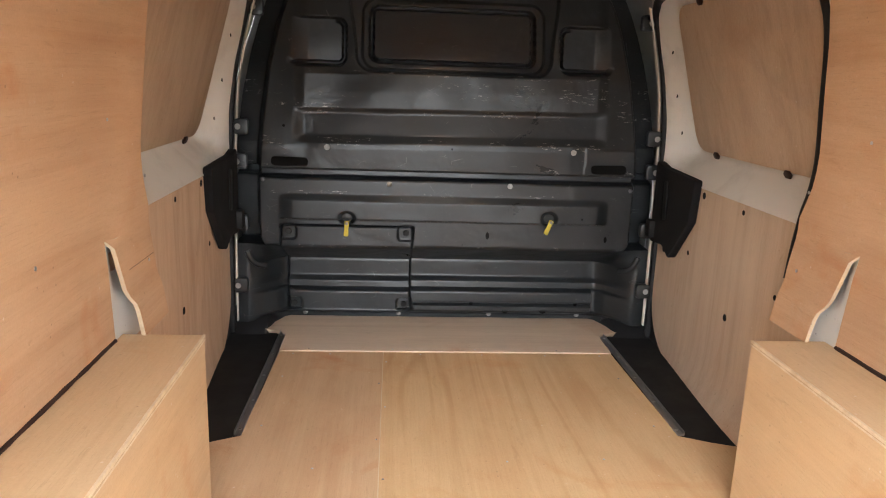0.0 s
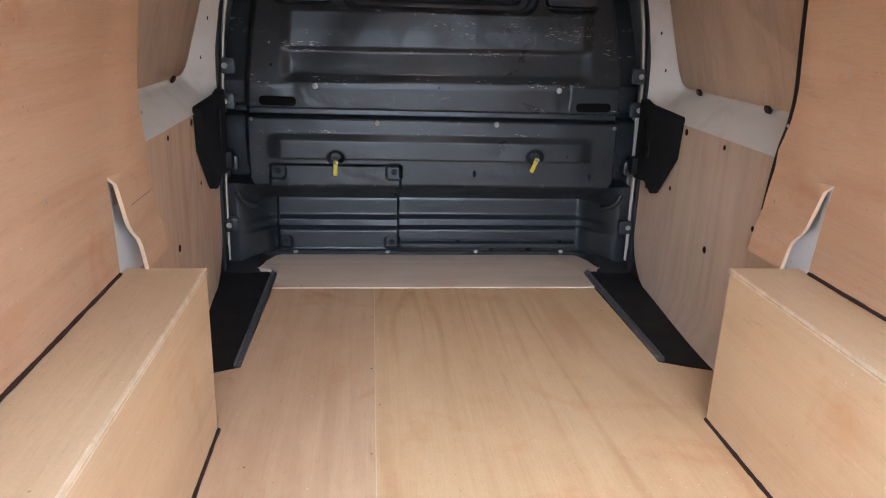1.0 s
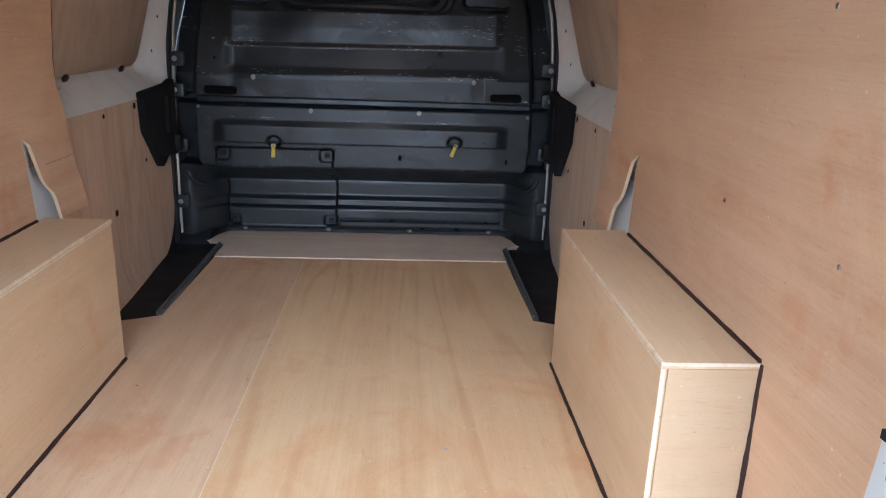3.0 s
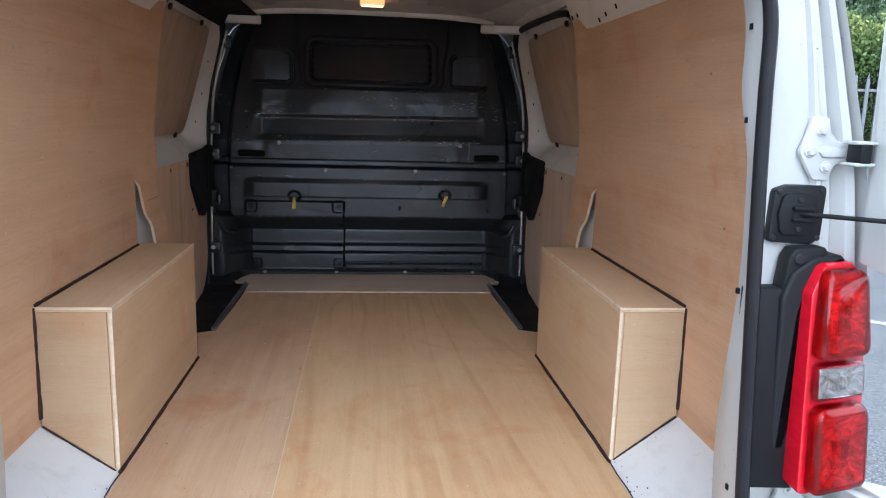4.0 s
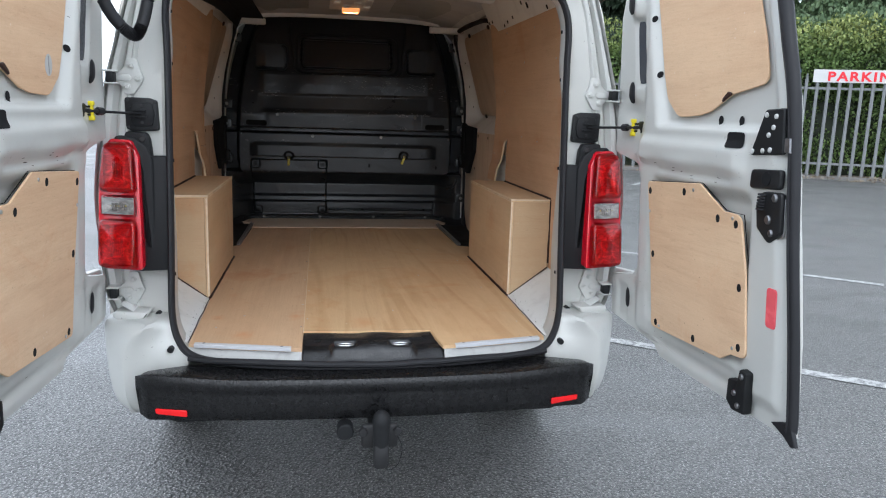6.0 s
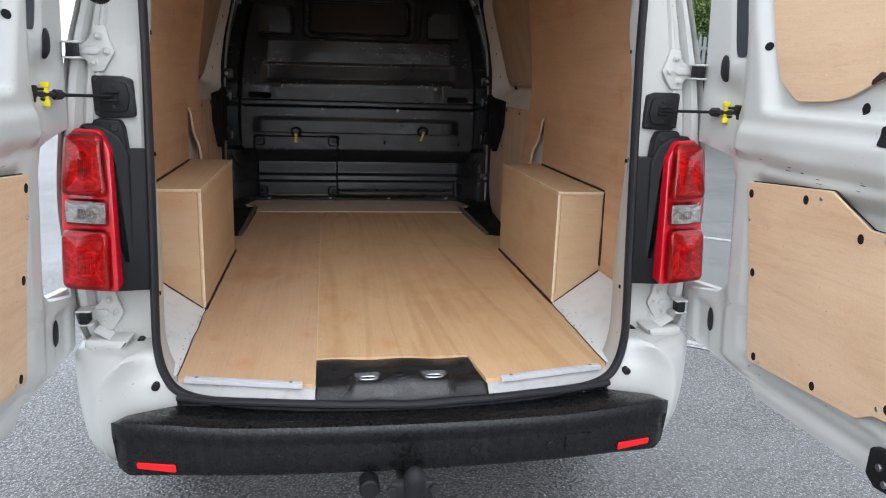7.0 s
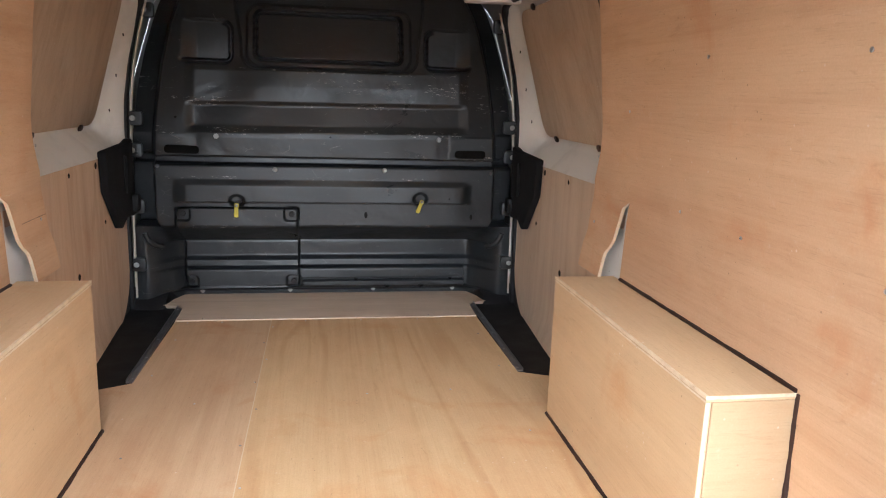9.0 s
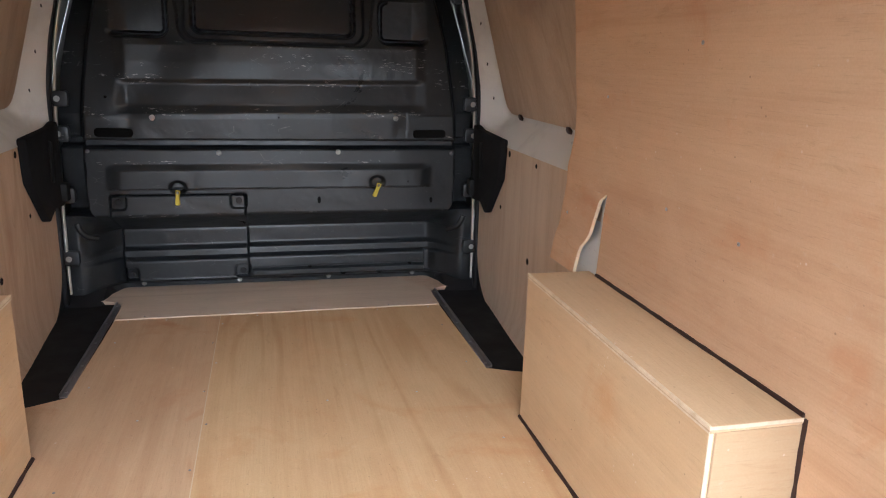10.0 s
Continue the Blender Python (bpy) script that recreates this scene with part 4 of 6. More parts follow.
    if -0.624 < x < -0.126 and 0.662 < z < 1.046:
        # bolted access hatch with its four corner notches
        d = box_d(x, z, -0.618, -0.134, 0.668, 1.038, 0.016)
        y -= 0.014 * within(d, 0.006)
        y += 0.010 * trench(d, 0.008)
        for cx, cz in ((-0.592, 1.014), (-0.158, 1.014), (-0.592, 0.690), (-0.158, 0.690)):
            y += 0.020 * within(box_d(x, z, cx - 0.030, cx + 0.030, cz - 0.028, cz + 0.028, 0.016), 0.008)
    return y


bulkhead = thing("bulkhead", (0, 2.62, 0.6), "black painted pressed-steel bulkhead, scratched and chipped", "bulkhead")
zs = steps_of(0.60, 0.97, 110) + steps_of(0.973, 1.20, 70) + steps_of(1.203, 1.265, 28) + steps_of(1.268, 1.59, 80) + steps_of(1.5935, 1.86, 88) + steps_of(1.866, 1.975, 18)
xs = steps_of(-1, 1, 420)
bm = BM()
sheet(bm, lambda u, z: (u * lerp_table(BULK_X, z), bulk_y(u * lerp_table(BULK_X, z), z), z), xs, zs)
part("pressed_panel", bm, black_bulkhead, bulkhead, turn=50)


def bulk_bolt(x, z, r=0.0125, proud=0.0, material=None):
    y = bulk_y(x, z) - proud
    bm = BM()
    disc(bm, (x, y + 0.002, z), (0, -1, 0), r, 0.006, 16, 0.002)
    disc(bm, (x, y - 0.003, z), (0, -1, 0), r * 0.55, 0.004, 6, 0.001)
    part("bolt", bm, material or zinc, bulkhead, "pale zinc bolt")


for x, z in ((-0.223, 1.198), (0.224, 1.201), (-0.446, 1.330), (0.444, 1.335), (-0.176, 0.641), (0.195, 0.642), (0.563, 0.643), (-0.554, 0.640)):
    bulk_bolt(x, z, 0.0105)
for x, z in ((-0.68, 1.205), (0.68, 1.195)):
    bulk_bolt(x, z, 0.008, 0.0, dark_steel)
for s in SIDES:
    for x, z in ((0.765, 1.39), (0.772, 1.265), (0.772, 1.04), (0.780, 0.80), (0.703, 1.80)):
        bm = BM()
        out = rounded([(x - 0.035, z - 0.028), (x + 0.016, z - 0.028), (x + 0.016, z + 0.028), (x - 0.035, z + 0.028)], 0.012, 3)
        prism(bm, [(s * u, v) for u, v in out], lambda u, v, w: (u, 2.622 - w, v), 0.030, 0.004, 2)
        part("mounting_tab", bm, black_bulkhead, bulkhead)
        bm = BM()
        disc(bm, (s * x, 2.594, z), (0, -1, 0), 0.011, 0.005, 16, 0.002)
        part("bolt", bm, zinc, bulkhead, "pale zinc bolt")
    bm = BM()
    prism(bm, rounded([(s * 0.513, 1.259), (s * 0.643, 1.261), (s * 0.643, 1.293), (s * 0.513, 1.291)], 0.0155, 6), lambda u, v, w: (u, 2.5460 + w, v), 0.014)
    part("slot_backing", bm, hollow, bulkhead, "dark hand slot")
    # curved rib at each low corner
    bm = BM()
    tube(bm, spline([(s * 0.752, 2.637, 0.925), (s * 0.742, 2.640, 0.897), (s * 0.722, 2.650, 0.872), (s * 0.690, 2.672, 0.858)], 5), 0.012, 8)
    part("corner_rib", bm, black_bulkhead, bulkhead)
for hx, hz, lean in ((-0.377, 1.058, 0.05), (0.375, 1.078, 0.38)):
    bm = BM()
    y = 2.564
    c, d = math.cos(lean), math.sin(lean)
    out = rounded([(-0.009, -0.034), (0.009, -0.034), (0.0075, 0.0), (0.010, 0.024), (-0.010, 0.024), (-0.0075, 0.0)], 0.006, 3)
    prism(bm, [(hx + u * c + v * d, hz - u * d + v * c - 0.02) for u, v in out], lambda u, v, w: (u, y - w, v), 0.005, 0.0015)
    part("tie_hook", bm, hook_yellow, bulkhead, "yellow tie-down tab")
    bm = BM()
    disc(bm, (hx + 0.016 * d, y - 0.005, hz - 0.005), (0, -1, 0), 0.006, 0.006, 10, 0.002)
    part("rivet", bm, dark_steel, bulkhead)
for x, z, w, h in ((0.148, 1.012, 0.007, 0.014), (0.60, 1.005, 0.006, 0.012), (0.115, 0.70, 0.008, 0.013), (0.255, 0.668, 0.013, 0.009), (0.41, 0.668, 0.013, 0.009), (0.0, 1.335, 0.004, 0.004), (0.50, 1.085, 0.004, 0.004), (-0.60, 1.40, 0.005, 0.005), (0.545, 0.70, 0.008, 0.012)):
    bm = BM()
    y = bulk_y(x, z)
    prism(bm, oval(x, z, w, h, 14), lambda u, v, q, y=y: (u, y - 0.0015 + q, v), 0.003)
    part("hole", bm, hollow, bulkhead, "small dark hole")
for a, b, z, lift in ((-0.56, -0.19, 1.034, 0.002),):
    bm = BM()
    pts = [(a + (b - a) * k / 12, bulk_y(a + (b - a) * k / 12, z) - lift * 0.4, z) for k in range(13)]
    tube(bm, pts, 0.004, 6)
    part("cover_lip", bm, black_bulkhead, bulkhead)
for x in (-0.592, -0.158):
    for z in (1.014, 0.690):
        bm = BM()
        disc(bm, (x, bulk_y(x, z) + 0.001, z), (0, -1, 0), 0.012, 0.006, 12, 0.002)
        part("cover_fastener", bm, black_plastic, bulkhead)

# ---- ceiling ----
def roof_z(x, y):
    z = lerp_table([(0.0, 1.845), (0.10, 1.88), (0.35, 1.935), (1.2, 1.965), (2.0, 1.975), (2.75, 1.97)], y)
    z -= 0.05 * (abs(x) / 0.66) ** 6
    z += 0.010 * dent(x, -0.42, -0.24, 0.03) + 0.010 * dent(x, 0.24, 0.42, 0.03) + 0.010 * dent(x, -0.09, 0.09, 0.03) if 0.5 < y < 1.1 or 1.5 < y < 2.4 else 0
    return z


ceiling = thing("ceiling", (0, 1.3, 1.95), "bare cream-painted metal van ceiling with cross ribs", "ceiling", kind="structure")
bm = BM()
sheet(bm, lambda x, y: (x, y, roof_z(x, y)), steps_of(-0.69, 0.69, 70), steps_of(0.10, 2.76, 110))
part("roof_skin", bm, roof_paint, ceiling)


def cross_beam(y, z, wide, deep, tall, half):
    bm = BM()
    prof = [(0, 0.012), (0.006, 0), (deep * 0.35, 0), (deep * 0.4, 0.006), (deep * 0.6, 0.006), (deep * 0.65, 0), (deep - 0.006, 0), (deep, 0.012), (deep, tall), (0, tall)]
    rings = []
    for x in steps_of(-half, half, 30):
        drop = 0.022 * (abs(x) / half) ** 3
        rings.append([bm.verts.new((x, y + a, z + b - drop)) for a, b in prof])
    for a, b in zip(rings, rings[1:]):
        for k in range(len(prof)):
            bm.faces.new((a[k], a[(k + 1) % len(prof)], b[(k + 1) % len(prof)], b[k]))
    return bm


part("cross_beam", cross_beam(1.24, 1.925, 0, 0.085, 0.05, 0.645), cream_paint, ceiling, "pale painted roof cross beam")
part("cross_beam", cross_beam(2.62, 1.955, 0, 0.06, 0.03, 0.60), cream_paint, ceiling)
for x in (-0.52, -0.18, 0.02, 0.36):
    bm = BM()
    slab(bm, x - 0.012, x + 0.012, 0.40, 1.25, 1.915 - 0.03 * (abs(x) / 0.66) ** 4, 1.96, 0.004)
    part("roof_rib", bm, cream_paint, ceiling)
for x0, x1 in ((-0.47, -0.22), (-0.14, -0.02), (0.06, 0.32), (0.40, 0.56)):
    bm = BM()
    slab(bm, x0, x1, 1.12, 1.20, 1.928, 1.955, 0.008, 2)
    part("roof_pad", bm, cream_paint, ceiling)
for s in SIDES:
    # roof side rail above the lining, with its fixing holes
    bm = BM()
    shell(bm, lambda y, v, s=s: (s * (0.712 - 0.075 * v ** 1.3), y, 1.74 + 0.185 * v), steps_of(0.12, 1.50, 14), steps_of(0, 1, 8), (s * 0.008, 0, 0.004))
    shell(bm, lambda y, v, s=s: (s * (0.690 - 0.075 * v ** 1.3), y, 1.893 + 0.06 * v), steps_of(1.50, 2.62, 14), steps_of(0, 1, 6), (s * 0.008, 0, 0.004))
    part("side_rail", bm, cream_paint, ceiling, "cream painted roof side rail")
    bm = BM()
    out = rounded([(0.50, 2.40), (0.72, 2.36), (0.72, 2.43), (0.51, 2.455)], 0.02, 4)
    prism(bm, [(s * u, v) for u, v in out], lambda u, v, w: (u, v, 1.868 + w), 0.036, 0.006, 2)
    part("roof_bracket", bm, cream_paint, ceiling, "pale pressed roof bracket")
for y, v, w in ((0.75, 0.62, 0.006), (0.82, 0.72, 0.007), (0.79, 0.5, 0.009), (0.86, 0.6, 0.006), (0.55, 0.3, 0.006), (1.05, 0.4, 0.005), (1.15, 0.35, 0.005), (1.22, 0.3, 0.005), (0.9, 0.75, 0.005), (1.42, 0.5, 0.005), (1.48, 0.5, 0.005)):
    bm = BM()
    x = 0.711 - 0.075 * v ** 1.3
    prism(bm, rounded([(y - w, -w * 1.3), (y + w, -w * 1.3), (y + w, w * 1.3), (y - w, w * 1.3)], w * 0.4, 2), lambda a, b, q, x=x, v=v: (x - 0.0015 + q - 0.4 * b, a, 1.74 + 0.185 * v + b), 0.003)
    part("fixing_hole", bm, felt, ceiling, "dark fixing hole")
bm = BM()


def liner(y, v):
    low = lining_top(min(y, 1.5), -1) - 0.004
    rise, inward = min(1.0, v / 0.5), max(0.0, (v - 0.5) / 0.5)
    z = low + (1.896 - low) * rise
    return (-(0.698 - 0.075 * max(0.0, (z - 1.74) / 0.185) ** 1.3) + 0.125 * inward, y, z)


shell(bm, liner, steps_of(0.20, 2.36, 30), steps_of(0, 1, 10), (0.001, 0, 0.005))
part("roof_liner", bm, felt, ceiling, "black felt liner along one edge")

roof_lamp = thing("ceiling_lamp", (-0.01, 2.0, 1.93), "small lit load bay lamp on a cream metal plate", "ceiling lamp")
bm = BM()
slab(bm, -0.125, 0.105, 1.50, 2.12, 1.942, 1.952, 0.004)
part("plate", bm, cream_paint, roof_lamp)
for i in range(4):
    for j in range(4):
        if (i + j) % 2 == 0:
            bm = BM()
            slab(bm, -0.105 + i * 0.055, -0.068 + i * 0.055, 1.54 + j * 0.12, 1.60 + j * 0.12, 1.932, 1.944, 0.005, 2)
            part("plate_boss", bm, cream_paint, roof_lamp)
bm = BM()
rim = rounded([(-0.054, 2.015), (0.044, 2.015), (0.044, 2.085), (-0.054, 2.085)], 0.008, 3)
rings = [[bm.verts.new((u, v, z)) for u, v in inset_loop(rim, d)] for d, z in ((0.0, 1.942), (0.0, 1.922), (0.003, 1.918), (0.006, 1.918), (0.008, 1.924), (0.008, 1.941))]
for a, b in zip(rings, rings[1:]):
    for k in range(len(rim)):
        bm.faces.new((a[k], a[(k + 1) % len(rim)], b[(k + 1) % len(rim)], b[k]))
part("lamp_rim", bm, glow("warm_lamp_glow", (0.85, 0.33, 0.10), 0.9), roof_lamp, "glowing amber lamp rim")
# ---- van body ----
# pairs of (opening edge, body edge) as x, z on the right half, from the sill up
FRAME = [((0.0, 0.566), (0.0, 0.50)), ((0.30, 0.568), (0.32, 0.50)), ((0.50, 0.577), (0.60, 0.50)), ((0.585, 0.598), (0.69, 0.51)), ((0.622, 0.645), (0.76, 0.60)), ((0.637, 0.71), (0.815, 0.69)), ((0.639, 0.79), (0.848, 0.78)), ((0.638, 0.95), (0.862, 0.95)), ((0.638, 1.12), (0.866, 1.12)), ((0.639, 1.40), (0.828, 1.40)), ((0.641, 1.55), (0.790, 1.55)), ((0.644, 1.65), (0.752, 1.68)), ((0.635, 1.715), (0.736, 1.73)), ((0.610, 1.763), (0.722, 1.78)), ((0.556, 1.799), (0.70, 1.85)), ((0.47, 1.816), (0.62, 1.91)), ((0.27, 1.824), (0.34, 1.945)), ((0.0, 1.827), (0.0, 1.955))]
HALF = [(Vector(a), Vector(b)) for a, b in FRAME]


def frame_loops(per=6):
    inner = spline([(a.x, 0, a.y) for a, _ in HALF], per)
    outer = spline([(b.x, 0, b.y) for _, b in HALF], per)
    inner += [Vector((-p.x, 0, p.z)) for p in inner[-2:0:-1]]
    outer += [Vector((-p.x, 0, p.z)) for p in outer[-2:0:-1]]
    return inner, outer


OPEN, BODY = frame_loops()
van = thing("van", (0, 1.5, 0.0), "white panel van with both rear doors wide open", "van")


def lip_y(x, z):
    """Where the lip of the rear opening lies: it leans forward with height and bows rearwards in the middle."""
    return 0.013 + 0.103 * (z - 0.6) - 0.08 * (1 - min(1.0, abs(x) / 0.63) ** 2)


def ring_mesh(levels):
    """levels: rows of (blend, y, pull, deep): blend 0 on the opening, 1 on the body edge; pull shrinks towards the middle; deep: share of the return's depth."""
    bm = BM()
    rows = []
    for blend, y, pull, deep in levels:
        row = []
        for a, b in zip(OPEN, BODY):
            p = a.lerp(b, blend)
            d = (p - Vector((0, 0, 1.2))).normalized()
            wide = 0.006 * smooth(1.40, 1.56, p.z) if 0 < deep <= 1 else 0
            p = p - d * (pull + wide)
            depth = 0.048 + 0.070 * (1 - smooth(0.85, 1.30, p.z)) + 0.030 * smooth(1.42, 1.58, p.z)
            hold = 1 - smooth(0.02, 0.12, blend)
            row.append(bm.verts.new((p.x, (y + 0.034) * (1 - hold) + (lip_y(a.x, a.z) + (y if blend == 0 else 0.004)) * hold + depth * deep, p.z)))
        rows.append(row)
    n = len(OPEN)
    for a, b in zip(rows, rows[1:]):
        for i in range(n):
            bm.faces.new((a[i], a[(i + 1) % n], b[(i + 1) % n], b[i]))
    return bm


part("rear_frame", ring_mesh([(0, 0, -0.13, 1.25), (0, 0, -0.008, 1.0), (0, 0, -0.002, 0.94), (0, 0, 0.002, 0.5), (0, 0.012, 0.004, 0), (0, 0.004, 0.004, 0), (0.03, 0.07, 0, 0), (0.06, 0.078, 0, 0), (0.09, 0.082, 0, 0), (0.13, 0.086, 0, 0), (0.30, 0.086, 0, 0), (0.56, 0.086, 0, 0), (0.60, 0.077, 0, 0), (0.64, 0.076, 0, 0), (0.665, 0.080, 0, 0), (0.74, 0.079, 0, 0), (0.80, 0.095, 0, 0), (0.86, 0.070, 0, 0), (0.94, 0.066, 0, 0), (1.0, 0.085, 0, 0)]), white_paint, van)


def skin_point(i, t):
    b = BODY[i % len(BODY)]
    grow = 1 + 0.075 * smooth(0.0, 0.9, t) * (1 if abs(b.x) > 0.55 else abs(b.x) / 0.55)
    z = 0.50 + (b.z - 0.50) * (1 + 0.02 * smooth(0, 1, t))
    return (b.x * grow, 0.085 + t, z)


bm = BM()
sheet(bm, lambda i, t: skin_point(i, t), range(len(BODY)), [0, 0.03, 0.08, 0.2, 0.5, 0.9, 1.6, 2.3, 2.95], closed=True)
part("outer_skin", bm, white_paint, van)
bm = BM()
bm.faces.new([bm.verts.new(skin_point(i, 2.951)) for i in range(len(BODY))])
part("front_closure", bm, white_paint, van)
bm = BM()
slab(bm, -0.68, 0.68, 0.05, 3.0, 0.33, 0.50, 0.04, 2)
part("underbody", bm, mat_rubber, van)
for s in SIDES:
    for y in (1.03, 2.75):
        bm = BM()
        pts = [(s * 0.76, y + 0.26 * math.cos(a), 0.33 + 0.26 * math.sin(a)) for a in [2 * math.pi * k / 36 for k in range(36)]]
        rings = []
        for k in range(36):
            a = 2 * math.pi * k / 36
            rings.append([bm.verts.new((s * x, y + r * math.cos(a), 0.33 + r * math.sin(a))) for x, r in ((0.66, 0.21), (0.655, 0.29), (0.68, 0.325), (0.72, 0.33), (0.81, 0.33), (0.85, 0.325), (0.875, 0.29), (0.87, 0.21))])
        for a, b in zip(rings, rings[1:] + rings[:1]):
            for k in range(8):
                bm.faces.new((a[k], a[(k + 1) % 8], b[(k + 1) % 8], b[k]))
        wheel = part("wheel", bm, rubber, van, "black rubber tyre")
        bm = BM()
        disc(bm, (s * 0.70, y, 0.33), (s, 0, 0), 0.215, 0.14, 28, 0.02)
        part("rim", bm, dark_steel, wheel)

# opening seal
bm = BM()
tube(bm, [(p.x, lip_y(p.x, p.z) - 0.002, p.z) for p in OPEN], 0.0, 10, closed=True, squash=(0.011, 0.015))
part("opening_seal", bm, rubber, van, "black rubber seal round the rear opening")

bm = BM()
lip = random.Random(6)
tube(bm, spline([(-0.585 + 1.17 * k / 16, lip_y(-0.585 + 1.17 * k / 16, 0.58) - 0.014 + lip.uniform(-0.002, 0.002), 0.586 - 0.010 * (1 - abs(k - 8) / 8) + lip.uniform(-0.0025, 0.0025)) for k in range(17)], 4), 0.0, 10, squash=(0.010, 0.014))
part("seal_lip", bm, rubber, van, "loose black lip of the opening seal")

# sill and latch trim in the floor notch
for x0, x1 in ((-0.60, -0.235), (0.228, 0.60)):
    bm = BM()
    sheet(bm, lambda x, v: (x, floor_end(x) - 0.020 + 0.022 * v, 0.585 + 0.025 * v), steps_of(x0, x1, 6), steps_of(0, 1, 3))
    part("sill", bm, sill_paint, van)


def latch_z(x, y):
    y += 0.036
    z = 0.603 + 0.010 * smooth(0.07, 0.12, y) - 0.030 * (1 - smooth(-0.03, 0.03, y))
    z += 0.020 * dent(x, -0.140, 0.130, 0.024) * dent(y, -0.004, 0.072, 0.022) + 0.0025 * math.sin(31 * x + 1) * math.sin(47 * y)
    for cx in (-0.095, 0.085):
        z -= 0.022 * dent(x, cx - 0.034, cx + 0.034, 0.012) * dent(y, 0.02, 0.055, 0.01)
    return z


bm = BM()
sheet(bm, lambda x, y: (x, y, latch_z(x, y)), steps_of(-0.232, 0.226, 60), steps_of(-0.085, 0.147, 46))
latch = part("latch_trim", bm, worn_plastic, van, "black plastic latch trim in the floor notch")
for cx in (-0.095, 0.085):
    bm = BM()
    tube(bm, [(cx + 0.026 * math.cos(a), 0.002 + 0.011 * math.sin(a), 0.617) for a in [2 * math.pi * k / 24 for k in range(24)]], 0.0025, 8, closed=True)
    part("striker", bm, bright_steel, latch, "steel striker loop")
for x, y in ((-0.185, 0.075), (0.18, 0.085), (-0.01, 0.005)):
    bm = BM()
    disc(bm, (x, y, latch_z(x, y) - 0.001), (0, 0, 1), 0.012, 0.004, 14, 0.0015)
    part("stud", bm, black_plastic, latch)

# ---- bumper ----
def wet_plastic():
    n = Nodes("wet_black_bumper")
    film = n.noise((75, 95, 75), 6, 0.75, 0.6)
    drips = n.noise((70, 70, 5), 4, 0.6, 0.2)
    col = n.mix(n.ramp(drips, (0.52, 0.0), (0.70, 0.5)), (0.006, 0.006, 0.0065), (0.018, 0.018, 0.019))
    n.set(Base_Color=col, Roughness=n.ramp(film, (0.46, 0.42), (0.56, 0.10)), Specular_IOR_Level=0.32)
    n.bump(n.mix(0.5, n.noise((350, 350, 350), 2), film), 0.002, 0.6)
    return n.mat


def bumper_y(x):
    a = abs(x)
    return -0.172 + 0.048 * (a / 0.72) ** 2 + 0.030 * smooth(0.69, 0.745, a)


bumper = None
prof = [(0.0, 0.545), (0.02, 0.556), (0.5, 0.560), (0.90, 0.562), (0.955, 0.560), (0.985, 0.553), (1.0, 0.540), (0.990, 0.522), (0.975, 0.517), (0.980, 0.510), (0.975, 0.462), (0.955, 0.440), (0.90, 0.428), (0.0, 0.425)]


def bumper_back(x):
    return -0.012 - 0.085 * max(0.0, (abs(x) - 0.585) / 0.155)


bm = BM()
rows = []
for x in sorted(set(steps_of(-0.728, 0.728, 60) + [-0.585, 0.585, -0.722, 0.722, -0.712, 0.712, -0.695, 0.695])):
    y0, y1 = bumper_back(x), min(bumper_y(x), bumper_back(x) - 0.008)
    rows.append([bm.verts.new((x * (1 - 0.012 * (1 if k > 8 else 0)), y0 + (y1 - y0) * f, 0.495 + (z - 0.495) * (1 - 0.22 * smooth(0.69, 0.74, abs(x))) + 0.016 * smooth(0.4, 0.74, abs(x)) * (1 if k < 10 else 0.3))) for k, (f, z) in enumerate(prof)])
for a, b in zip(rows, rows[1:]):
    for k in range(len(prof) - 1):
        bm.faces.new((a[k], a[k + 1], b[k + 1], b[k]))
bm.faces.new(rows[0])
bm.faces.new(rows[-1][::-1])
wet = wet_plastic()
bumper = part("bumper", bm, wet, van, "wet black plastic step bumper")
